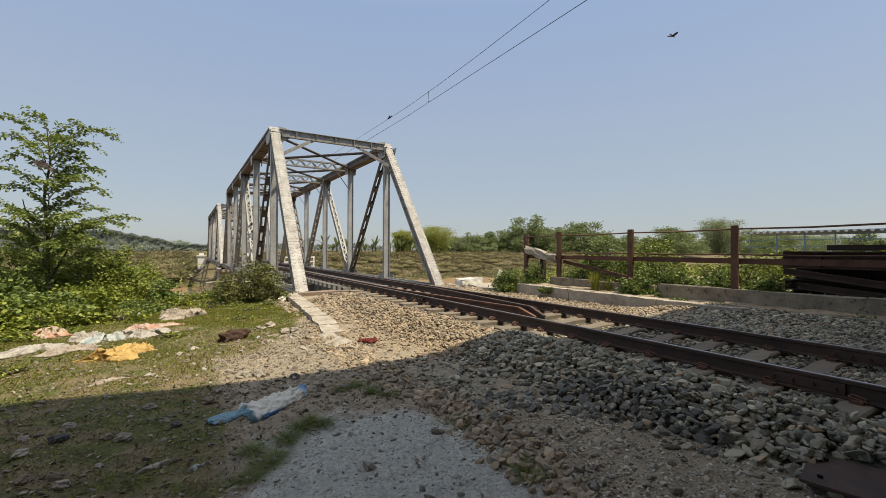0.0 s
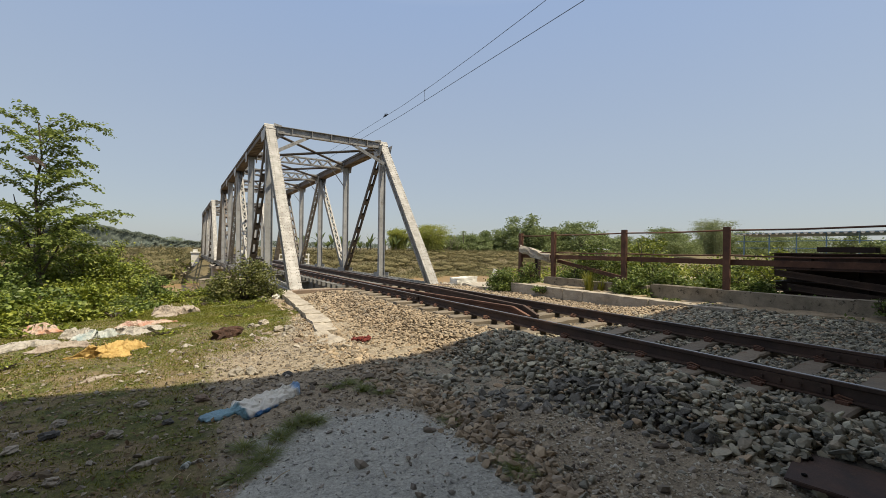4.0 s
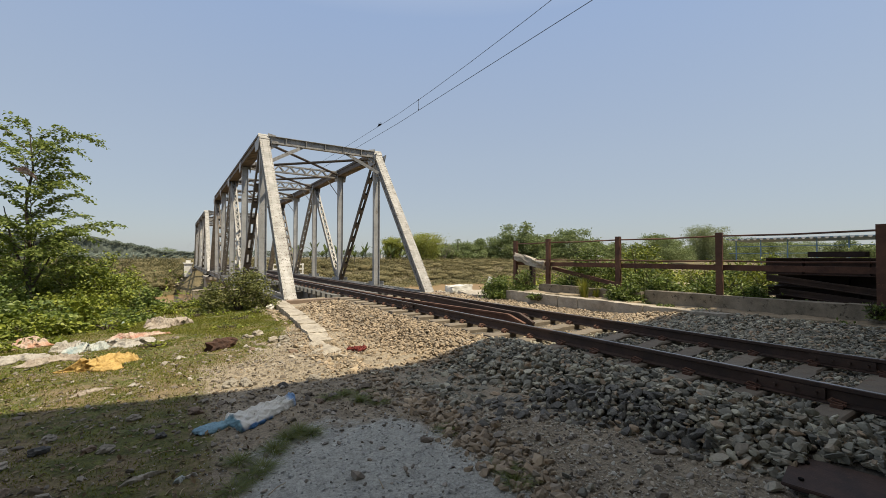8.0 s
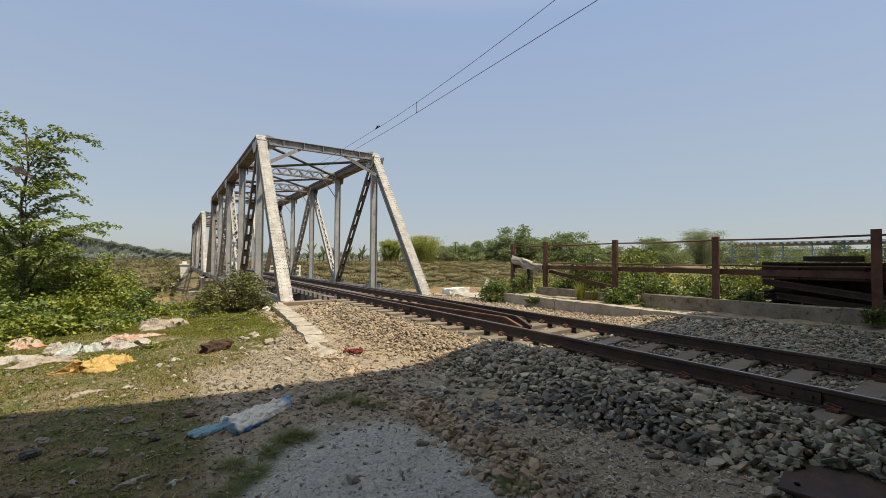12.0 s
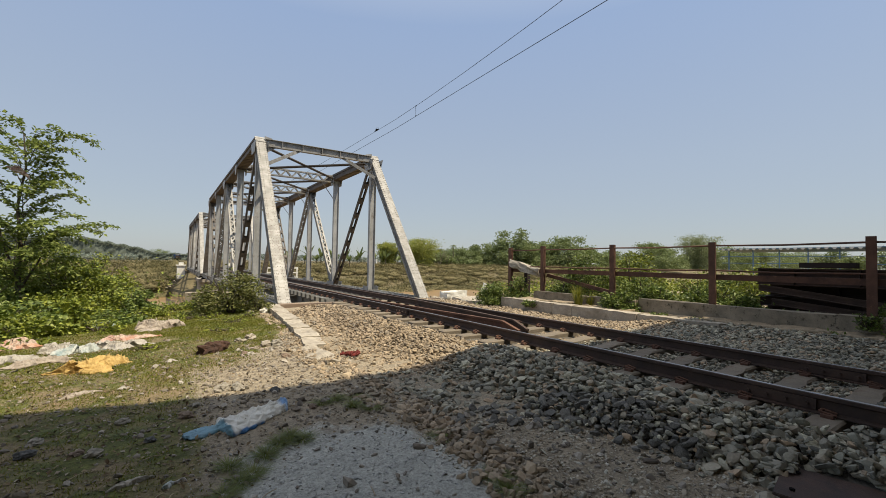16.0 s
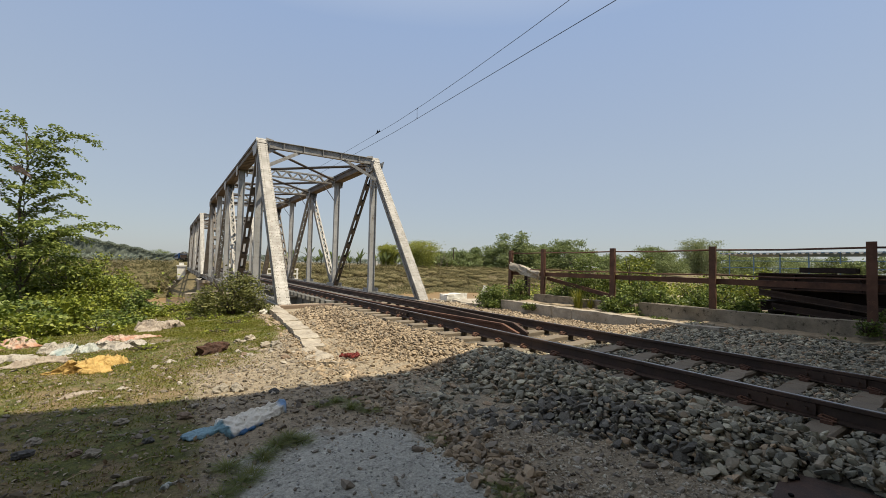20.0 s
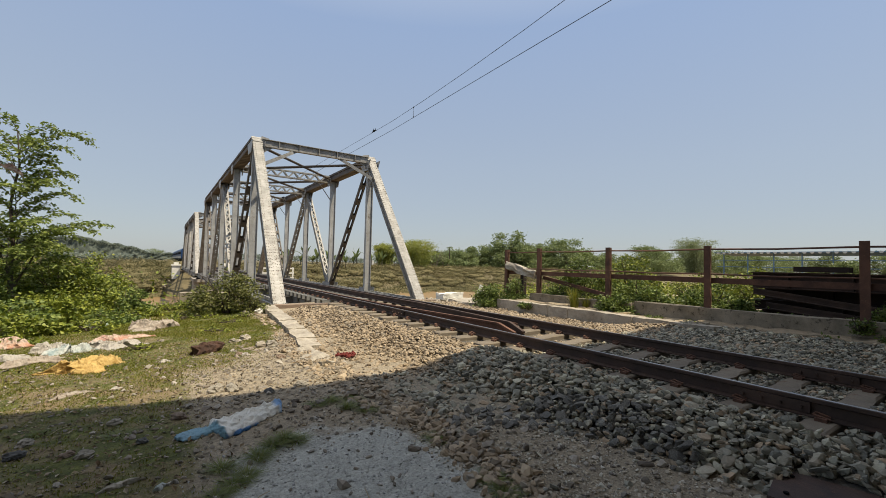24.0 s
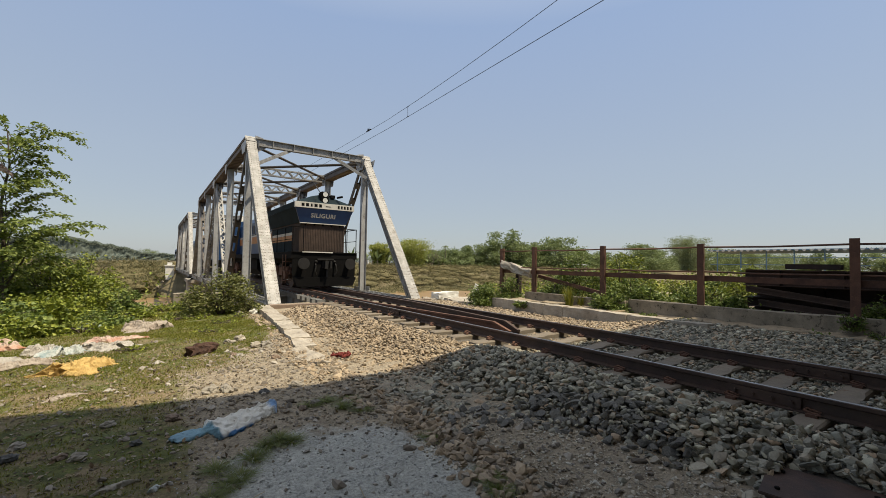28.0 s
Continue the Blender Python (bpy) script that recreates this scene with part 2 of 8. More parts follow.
M_STONE = island_surface("ballast_stone", [(0.182, 0.144, 0.101), (0.416, 0.327, 0.225), (0.265, 0.211, 0.145), (0.510, 0.406, 0.281), (0.312, 0.246, 0.167), (0.437, 0.337, 0.225), (0.156, 0.129, 0.097), (0.374, 0.292, 0.198), (0.281, 0.252, 0.207)])
# grey of the fresh heap, also used to darken ballast inside the shadow
M_FRESHSHADE = island_surface("fresh_and_shaded_ballast", [(0.102, 0.098, 0.080), (0.372, 0.359, 0.283), (0.190, 0.186, 0.152), (0.639, 0.604, 0.462), (0.261, 0.255, 0.208), (0.464, 0.420, 0.322), (0.127, 0.126, 0.105), (0.345, 0.333, 0.270), (0.464, 0.337, 0.218), (0.218, 0.216, 0.177)])
M_STONE1 = surface("ballast_stone_single", (0.30, 0.285, 0.25), (0.15, 0.147, 0.132), (0.37, 0.315, 0.235), 6, 45, 0.85, 0, 0.5, 0.6, 0.9)
M_PEBBLE = island_surface("pale_pebble", [(0.340, 0.297, 0.242), (0.170, 0.146, 0.119), (0.493, 0.451, 0.383), (0.111, 0.089, 0.068), (0.281, 0.238, 0.183), (0.204, 0.187, 0.166)])
M_GRIT = island_surface("grey_grit", [(0.414, 0.419, 0.405), (0.360, 0.360, 0.347), (0.504, 0.504, 0.486), (0.324, 0.324, 0.310), (0.432, 0.432, 0.414)])
M_SOIL = surface("dry_tan_earth", (0.40, 0.32, 0.215), (0.24, 0.192, 0.13), (0.12, 0.11, 0.05), 4.0, 40, 0.95, 0, 0.8, 0.58, 0, 0.02)
M_PATH = island_surface("path_gravel", [(0.579, 0.513, 0.399), (0.429, 0.379, 0.299), (0.643, 0.619, 0.531), (0.346, 0.299, 0.237), (0.553, 0.474, 0.355)])
# bed colour darkened to paint the shade in gaps between the stones
M_BEDSHADE = surface("ballast_bed", (0.14, 0.125, 0.102), (0.07, 0.064, 0.055), (0.21, 0.185, 0.145), 3, 28, 0.95, 0, 0.9, 0.55, 0, 0.03)
M_SLATE = surface("slate_grey_stone", (0.13, 0.13, 0.125), (0.08, 0.08, 0.08), (0.2, 0.19, 0.17), 6, 45, 0.85, 0, 0.5, 0.6)
M_STRAW = surface("dry_straw", (0.50, 0.42, 0.27), (0.36, 0.29, 0.18), None, 8, 60, 0.8, 0, 0.2)
M_WIRE = surface("copper_wire", (0.045, 0.045, 0.05), (0.03, 0.03, 0.035), None, 4, 60, 0.55, 0.6, 0.0)
M_BLACK = surface("black_paint", (0.0065, 0.006, 0.006), (0.004, 0.004, 0.004), (0.016, 0.012, 0.010), 2.2, 45, 0.85, 0.0, 0.1, 0.6, sheen=0.12)
M_LOCOBLUE = surface("locomotive_blue", (0.016, 0.058, 0.165), (0.012, 0.042, 0.125), (0.05, 0.06, 0.09), 1.4, 45, 0.4, 0, 0.05, 0.66)
M_LOCOBROWN = surface("dusty_radiator_brown", (0.085, 0.060, 0.048), (0.05, 0.038, 0.032), (0.12, 0.08, 0.06), 2, 40, 0.85, 0, 0.2, 0.6, sheen=0.2)
M_LOCOGREY = surface("locomotive_grey_roof", (0.020, 0.025, 0.033), (0.014, 0.018, 0.024), (0.03, 0.03, 0.03), 1.5, 40, 0.6, 0, 0.1, 0.62)
M_LOCOTEAL = surface("grimy_teal_paint", (0.016, 0.030, 0.038), (0.010, 0.019, 0.024), (0.035, 0.036, 0.034), 1.6, 40, 0.8, 0, 0.1, 0.6, sheen=0.12)
M_CREAM = surface("cream_paint", (0.62, 0.60, 0.55), (0.50, 0.48, 0.43), (0.33, 0.29, 0.24), 2, 45, 0.5, 0, 0.05, 0.64)
M_ORANGE = surface("orange_paint", (0.50, 0.22, 0.06), (0.38, 0.16, 0.05), (0.2, 0.11, 0.06), 2, 45, 0.5, 0, 0.05, 0.64)
M_BUFFER = surface("buffer_steel", (0.022, 0.021, 0.020), (0.014, 0.013, 0.012), (0.07, 0.055, 0.045), 4, 45, 0.65, 0.3, 0.15, 0.6)
M_LEAF = leaf_surface("leaf_green", [(0.059, 0.097, 0.018), (0.121, 0.177, 0.035), (0.296, 0.363, 0.082), (0.083, 0.128, 0.024), (0.186, 0.240, 0.050)], 0.25)
M_LEAFY = leaf_surface("leaf_young_green", [(0.092, 0.135, 0.032), (0.232, 0.292, 0.063), (0.140, 0.194, 0.043), (0.367, 0.421, 0.103), (0.184, 0.243, 0.052)], 0.4)
M_WEED = leaf_surface("weed_leaf", [(0.074, 0.110, 0.012), (0.195, 0.242, 0.024), (0.350, 0.383, 0.050), (0.098, 0.140, 0.015), (0.268, 0.289, 0.039)], 0.22)
M_SCRUB = leaf_surface("dry_scrub", [(0.217, 0.185, 0.086), (0.256, 0.214, 0.105), (0.206, 0.196, 0.081), (0.271, 0.218, 0.111), (0.201, 0.190, 0.081)], 0.4, 0.6, 0.22, 0.8)
# far leaves: tones lifted and greyed, so haze sits in the colour
M_FARLEAF = leaf_surface("far_foliage_hazed", [(0.144, 0.190, 0.071), (0.224, 0.276, 0.106), (0.178, 0.224, 0.086), (0.282, 0.328, 0.132)], 0.35)
# distance haze is put into these pale grey-green leaf tones
M_HAZEWOOD = leaf_surface("distant_wood_foliage_hazed", [(0.22, 0.26, 0.215), (0.25, 0.29, 0.235), (0.235, 0.275, 0.225), (0.27, 0.30, 0.25)], 0.5)
# ridge colour is greyed too, with some haze mixed in
M_RIDGE = surface("wooded_ridge_haze_toned", (0.135, 0.155, 0.13), (0.09, 0.108, 0.09), (0.15, 0.168, 0.135), 0.09, 0.6, 0.95, 0, 0.6, 0.6, 0, 1.2, 0.1)
M_BANKBUSH = leaf_surface("bank_bush_leaf", [(0.123, 0.120, 0.050), (0.179, 0.168, 0.072), (0.203, 0.168, 0.079), (0.142, 0.148, 0.060), (0.227, 0.199, 0.095)], 0.3, 0.6, 0.28, 0.85)
M_BUSHBODY = surface("dry_bush_body", (0.21, 0.178, 0.095), (0.125, 0.114, 0.058), (0.30, 0.225, 0.13), 0.32, 4.5, 0.95, 0, 1.0, 0.58, 0, 0.25, 0.1)
M_BUSH = leaf_surface("olive_bush_leaf", [(0.086, 0.106, 0.025), (0.180, 0.198, 0.053), (0.288, 0.295, 0.093), (0.117, 0.136, 0.034), (0.225, 0.220, 0.072)], 0.3)
# bamboo leaf paled and greyed, with haze in its tones
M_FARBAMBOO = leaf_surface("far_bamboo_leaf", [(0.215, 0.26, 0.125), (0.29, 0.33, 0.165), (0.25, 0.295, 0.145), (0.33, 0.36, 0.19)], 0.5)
M_TUFT = leaf_surface("tuft_blade", [(0.128, 0.173, 0.036), (0.180, 0.232, 0.051), (0.255, 0.255, 0.068), (0.150, 0.195, 0.045)], 0.35)
M_BAMBOO = leaf_surface("bamboo_leaf", [(0.309, 0.350, 0.068), (0.422, 0.435, 0.094), (0.252, 0.294, 0.060), (0.477, 0.477, 0.133)], 0.45)
M_GRASS = leaf_surface("grass_blade", [(0.123, 0.154, 0.012), (0.188, 0.210, 0.019), (0.247, 0.234, 0.030), (0.110, 0.137, 0.009), (0.275, 0.250, 0.039)], 0.35)
M_BARK = surface("bark", (0.12, 0.095, 0.070), (0.07, 0.055, 0.042), None, 6, 50, 0.95, 0, 0.7)


def ground_material():
    m, nt, b = nodes_of("ground_earth")
    vec = coords(nt)
    zone = nt.nodes.new("ShaderNodeVertexColor")
    zone.layer_name = "zone"
    sep = nt.nodes.new("ShaderNodeSeparateColor")
    nt.links.new(zone.outputs["Color"], sep.inputs["Color"])
    n_big, n_mid, n_fine = noise_node(nt, 0.7, 5, 0.6, vec), noise_node(nt, 5.5, 7, 0.72, vec), noise_node(nt, 38, 6, 0.75, vec)
    soil = mix(nt, ramp(nt, n_mid, [(0.36, (0, 0, 0)), (0.62, (1, 1, 1))]), (0.245, 0.205, 0.148), (0.385, 0.325, 0.235))
    turf = mix(nt, ramp(nt, n_mid, [(0.38, (0, 0, 0)), (0.62, (1, 1, 1))]), (0.058, 0.070, 0.015), (0.145, 0.155, 0.034))
    dust = mix(nt, ramp(nt, n_mid, [(0.33, (0, 0, 0)), (0.60, (1, 1, 1))]), (0.345, 0.35, 0.318), (0.49, 0.492, 0.448))
    bank = mix(nt, ramp(nt, n_big, [(0.36, (0, 0, 0)), (0.66, (1, 1, 1))]), (0.12, 0.10, 0.052), (0.19, 0.155, 0.085))

    def soft(channel, lo=0.38, hi=0.62):
        add = nt.nodes.new("ShaderNodeMath")
        add.operation = "ADD"
        sub = nt.nodes.new("ShaderNodeMath")
        sub.operation, sub.inputs[1].default_value = "MULTIPLY_ADD", 0.9
        sub.inputs[2].default_value = -0.45
        nt.links.new(n_mid, sub.inputs[0])
        nt.links.new(sub.outputs[0], add.inputs[0])
        nt.links.new(sep.outputs[channel], add.inputs[1])
        return ramp(nt, add.outputs[0], [(lo, (0, 0, 0)), (hi, (1, 1, 1))])
    turf = mix(nt, ramp(nt, noise_node(nt, 1.6, 6, 0.7, vec), [(0.44, (0, 0, 0)), (0.58, (1, 1, 1))]), turf, (0.225, 0.172, 0.095))
    col = mix(nt, soft("Red"), soil, turf)
    col = mix(nt, soft("Green"), col, dust)
    col = mix(nt, soft("Blue"), col, bank)
    col = mix(nt, 0.65, col, ramp(nt, n_fine, [(0.36, (0.30, 0.29, 0.27)), (0.58, (1.0, 1.0, 1.0)), (0.70, (1.3, 1.3, 1.3))]), "MULTIPLY")
    nt.links.new(col, b.inputs["Base Color"])
    b.inputs["Roughness"].default_value = 0.96
    bump(nt, b, n_fine, 0.8, 0.02)
    return m


M_GROUND = ground_material()


def water_material():
    m, nt, b = nodes_of("muddy_water")
    vec = coords(nt)
    n1, n2 = noise_node(nt, 0.12, 3, 0.5, vec), noise_node(nt, 1.6, 4, 0.6, vec)
    nt.links.new(mix(nt, n1, (0.20, 0.130, 0.058), (0.27, 0.18, 0.085)), b.inputs["Base Color"])
    b.inputs["Roughness"].default_value = 0.42
    b.inputs["Specular IOR Level"].default_value = 0.18
    bump(nt, b, n2, 0.25, 0.05)
    return m


M_WATER = water_material()

# ---- ground, river ----
WATER_Z = -5.0


def shore(x):
    """Where the near bank breaks off."""
    return 15.6 + 0.5 * wob(x, x * 0, 0.5) + 1.6 * sm(-4.6, -6.0, x) + 2.0 * sm(9, 20, x)


def ground_z(x, y):
    x, y = np.asarray(x, float), np.asarray(y, float)
    z = -0.36 + 0.025 * wob(x, y, 1.1) + 0.012 * wob(x, y, 4.3, 2.0)
    z = z - 0.12 * sm(-7.5, -12, x) - 0.03 * sm(8, 13, y) * sm(-4, -6, x)
    z = z + 0.32 * sm(4.1, 5.0, x) * sm(13, 10, y)
    s = shore(x)
    z = z - 6.4 * sm(s, s + 7.5, y)
    z = z + 6.6 * sm(72 + 2.5 * wob(x, y, 0.11) + 7 * sm(-1, -9, x), 104, y) + 0.35 * wob(x, y, 0.16) * sm(74, 90, y)
    z = np.where(y > 84, np.maximum(z, -0.55 - 1.2 * np.maximum(np.abs(x) - 2.8, 0)), z)
    return z


def spaced(dense_lo, dense_hi, step, far):
    """Coordinates that are close together in the middle and spread outwards to far."""
    out = list(np.arange(dense_lo, dense_hi + 1e-6, step))
    for sign in (-1, 1):
        v, d = (dense_lo if sign < 0 else dense_hi), step
        while abs(v) < far:
            d *= 1.13
            v += sign * d
            out.append(v)
    return np.array(sorted(out))


def zones(x, y):
    """Turf, pale dust, bank soil, each 0..1."""
    turf = sm(-4.3, -4.9, x + 0.35 * wob(x, y, 1.7) - 0.85 * sm(7.8, 10.0, y)) * sm(6.2, 7.6, y + 0.6 * wob(x, y, 0.9, 1.0))
    turf = np.maximum(turf, 0.97 * sm(-5.3, -6.2, x) * sm(2.2, 3.2, y))
    turf = np.maximum(turf, 0.8 * sm(-6.6, -8.2, x))
    turf = np.maximum(turf, sm(-5.9, -6.8, x + 0.3 * wob(x, y, 1.3)) * sm(5.0, 6.2, y))
    dx, dy = (x + 4.93) / 0.96, (y - 2.15) / 1.62
    dust = sm(1.32, 0.74, np.sqrt(dx * dx + dy * dy) + 0.12 * wob(x, y, 3.1) + 0.06 * wob(x, y, 9.0, 1.0))
    dx, dy = (x + 3.35) / 1.15, (y - 2.2) / 1.7
    dust = np.maximum(dust, 0.22 * sm(1.3, 0.6, np.sqrt(dx * dx + dy * dy)))
    turf = turf * (1 - dust)
    bank = sm(0.0, 5.0, y - shore(x))
    return turf, dust, bank


def build_ground():
    xs, ys = spaced(-10.5, 6.5, 0.11, 2600), spaced(-2.0, 17.0, 0.11, 2600)
    gx, gy = np.meshgrid(xs, ys)
    v = np.stack([gx, gy, ground_z(gx, gy)], -1).reshape(-1, 3)
    nx, ny = len(xs), len(ys)
    i = (np.arange(ny - 1)[:, None] * nx + np.arange(nx - 1)[None, :]).ravel()
    me = array_mesh("ground", v, np.stack([i, i + 1, i + nx + 1, i + nx], -1))
    t, d, b = zones(v[:, 0], v[:, 1])
    col = np.ones((len(v), 4), np.float32)
    col[:, 0], col[:, 1], col[:, 2] = t, d, b
    at = me.color_attributes.new("zone", "FLOAT_COLOR", "POINT")
    at.data.foreach_set("color", col.ravel())
    ob = finish("ground", me, M_GROUND, smooth=True)
    tagged(ob, "dry river bank of earth, turf and pale dust", "ground", "", "structure")
    bm = bmesh.new()
    bmesh.ops.create_grid(bm, x_segments=60, y_segments=30, size=1.0, matrix=Matrix.LocRotScale((20, 54, WATER_Z), None, (420, 36, 1)))
    for v in bm.verts:
        v.co.z += 0.004 * math.sin(v.co.x * 3.1) * math.cos(v.co.y * 2.7)
    tagged(part("water", bm, M_WATER), "brown muddy river under the railway bridge", "river", "", "structure")


build_ground()

# ---- ballast ----
RNG = np.random.default_rng(7)


def ballast_z(x, y):
    """Top of the ballast bed."""
    left = -0.215 - 0.165 * sm(1.5, 3.3, -x) - 0.09 * sm(12.6, 13.7, y) * sm(1.0, 1.5, -x)
    right = -0.215 - 0.125 * sm(1.8, 3.4, x) * sm(5.4, 7.2, y) + 0.17 * sm(2.8, 4.6, x) * sm(6.6, 4.8, y)
    left = left + 0.085 * sm(-2.75, -2.1, x) * sm(-1.35, -1.65, x) * sm(5.6, 4.9, y) * sm(1.1, 2.0, y) + 0.02 * sm(-0.9, -1.1, x) * sm(-2.6, -1.9, x)
    return np.where(x < 0, left, right) + 0.016 * wob(x, y, 2.4) + 0.012 * wob(x, y, 6.0, 1.0)


def ballast_edge(y):
    return np.interp(y, [-2, 1.2, 2.2, 3.0, 3.9, 5.0, 7.0, 9.0, 14.0], [-2.45, -2.4, -2.65, -3.05, -3.35, -3.75, -3.60, -3.30, -2.98])


def build_bed():
    xs, ys = np.linspace(-3.7, 4.25, 74), np.linspace(-9, 14.05, 190)
    gx, gy = np.meshgrid(xs, ys)
    e = ballast_edge(gy)
    gx = np.where(gx < -1.5, -1.5 + (gx + 1.5) / 2.2 * (e * -1 - 1.5), gx)
    gz = ballast_z(gx, gy) - 0.055
    gz = np.where(gx < e + 0.12, ground_z(gx, gy) - 0.03, gz)
    v = np.stack([gx, gy, gz], -1).reshape(-1, 3)
    nx, ny = len(xs), len(ys)
    i = (np.arange(ny - 1)[:, None] * nx + np.arange(nx - 1)[None, :]).ravel()
    me = array_mesh("ballast_bed", v, np.stack([i, i + 1, i + nx + 1, i + nx], -1))
    ob = finish("ballast_bed", me, M_BEDSHADE, smooth=True)
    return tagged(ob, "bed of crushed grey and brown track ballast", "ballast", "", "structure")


BED = build_bed()


def stone_shapes(n, fineness):
    """Unit stones, blunt and angular: an icosphere cut flat on several sides."""
    bm = bmesh.new()
    bmesh.ops.create_icosphere(bm, subdivisions=fineness, radius=1.0)
    bm.verts.ensure_lookup_table()
    base = np.array([v.co[:] for v in bm.verts])
    faces = np.array([[v.index for v in f.verts] for f in bm.faces])
    bm.free()
    shapes = []
    for _ in range(n):
        s = base * RNG.uniform(0.97, 1.07, (len(base), 1)) + RNG.normal(0, 0.05, (len(base), 3))
        for _ in range(5 + 2 * fineness):
            n_dir = RNG.normal(0, 1, 3)
            n_dir /= np.linalg.norm(n_dir)
            over = np.maximum(s @ n_dir - RNG.uniform(0.40, 0.70), 0)
            s = s - over[:, None] * n_dir
        s *= np.array([1.50, RNG.uniform(0.85, 1.25), RNG.uniform(0.55, 0.85)])
        shapes.append(s)
    return np.array(shapes), faces


COARSE = stone_shapes(24, 1)
FINE = stone_shapes(24, 2)


def turned(n, tilt=0.42):
    """Random turns as (n,3,3), lying more or less flat."""
    a, b, c = RNG.uniform(0, 2 * np.pi, n), RNG.normal(0, tilt, n), RNG.normal(0, tilt, n)
    z, o = np.zeros(n), np.ones(n)
    rz = np.stack([np.cos(a), -np.sin(a), z, np.sin(a), np.cos(a), z, z, z, o], -1).reshape(-1, 3, 3)
    rx = np.stack([o, z, z, z, np.cos(b), -np.sin(b), z, np.sin(b), np.cos(b)], -1).reshape(-1, 3, 3)
    ry = np.stack([np.cos(c), z, np.sin(c), z, o, z, -np.sin(c), z, np.cos(c)], -1).reshape(-1, 3, 3)
    return rz @ rx @ ry


def stones(name, pos, size, material, parent=None, label="", kind="stuff", smooth=False, close=None):
    """One joined mesh of stones; those marked close have the finer shape."""
    close = np.zeros(len(pos), bool) if close is None else close
    verts, sides, base = [], [], 0
    for pick, (shapes, tri) in ((~close, COARSE), (close, FINE)):
        n = int(pick.sum())
        v = shapes[RNG.integers(0, len(shapes), n)] * size[pick][:, None, None]
        v = np.einsum("nij,nkj->nki", turned(n), v) + pos[pick][:, None, :]
        sides.append((tri[None] + (base + np.arange(n) * shapes.shape[1])[:, None, None]).reshape(-1, 3))
        verts.append(v.reshape(-1, 3))
        base += len(verts[-1])
    return finish(name, array_mesh(name, np.concatenate(verts), np.concatenate(sides)), material, parent, label, kind, smooth)


def near_sleeper(y):
    return np.abs((y - SLEEPER_Y0 + 0.5 * SLEEPER_STEP) % SLEEPER_STEP - 0.5 * SLEEPER_STEP)


SLEEPER_Y0, SLEEPER_STEP = 0.575, 0.645


def build_stones():
    n = 138000
    x, y = RNG.uniform(-4.3, 4.25, n), RNG.uniform(-2.2, 14.0, n)
    e = ballast_edge(y)
    keep = (x > e - 0.05 + RNG.normal(0, 0.13, n))
    thin = (x <= e) & (x > e - 0.75) & (RNG.uniform(0, 1, n) < np.where(y < 2.9, 0.02, 0.2))
    strip = (np.abs(x + 3.90 - 0.10 * (y - 2.6)) < 0.17 + 0.1 * RNG.normal(0, 1, n)) & (y < 4.0) & (RNG.uniform(0, 1, n) < 0.75)
    keep = keep | strip | thin
    on_sleeper = (np.abs(x) < 1.42) & (near_sleeper(y) < 0.15)
    on_rail = np.abs(np.abs(x) - 0.8725) < 0.10
    keep &= ~on_sleeper & ~(on_rail & (RNG.uniform(0, 1, n) < 0.9))
    keep &= ~((x > 3.9) & (y < 12) & (y > 5.0))
    keep &= ~((np.abs(x + 2.27) < 0.22) & (np.abs(y - 0.76) < 0.33))
    keep &= ~((x < -2.55) & (y < 4.9) & ~strip & (RNG.uniform(0, 1, n) < 0.45))
    # finer stone on the path side of the line, coarser and thinner spread elsewhere
    fine = (y > 0.16 * x + 0.6) & (y < 8.5)
    keep &= fine | (RNG.uniform(0, 1, n) < 0.5)
    x, y, e, fine, strip = x[keep], y[keep], e[keep], fine[keep], strip[keep]
    size = np.clip(RNG.lognormal(np.log(0.0315), 0.33, len(x)), 0.017, 0.060) * np.where(fine, 1.0, 1.25)
    size = size * (1 - 0.22 * sm(5.0, 7.0, y))
    inside = np.abs(x) < 1.4
    size = np.where(inside, size * 0.8, size)
    z = np.where(x > e - 0.02, ballast_z(x, y) + RNG.uniform(-0.062, 0.036, len(x)), ground_z(x, y) + size * 0.25)
    z = np.where(inside, z - 0.03, z) - 0.055 * sm(4.6, 5.6, y) * sm(1.9, 1.3, np.abs(x))
    pos = np.stack([x, y, z], -1)
    near = np.hypot(x + 3.2, y - 2.4) + np.where((size < 0.036) | strip, 5, 0)
    order = np.argsort(near)
    one, rest = order[:300], order[300:]
    # newly tipped grey heap on the shoulder; its tone also paints shade over this end
    heap = sm(-4.1, -3.3, x + 0.25 * wob(x, y, 2.1)) * sm(5.6, 4.8, y + 0.3 * wob(x, y, 1.7)) > RNG.uniform(0.15, 0.85, len(x))
    heap &= ~(strip & (RNG.uniform(0, 1, len(x)) < 0.55))
    stones("ballast_stones", pos[rest[~heap[rest]]], size[rest[~heap[rest]]], M_STONE, BED, "old dusty tan ballast")
    close = (np.hypot(x + 3.2, y - 1.9) < 2.4)
    chosen = rest[heap[rest]]
    stones("fresh_ballast", pos[chosen], size[chosen], M_FRESHSHADE, BED, "heap of fresh grey ballast, its grey also put where shade falls", close=close[chosen])
    meshes = [array_mesh("ballast_stone", s, FINE[1]) for s in FINE[0]]
    for me in meshes:
        me.materials.append(M_STONE1)
    turns = turned(300)
    for k, i in enumerate(one):
        ob = new("ballast_stone", meshes[k % len(meshes)])
        ob.parent = BED
        ob.matrix_basis = Matrix.Translation(pos[i]) @ Matrix(turns[k].tolist()).to_4x4() @ Matrix.Scale(float(size[i]), 4)


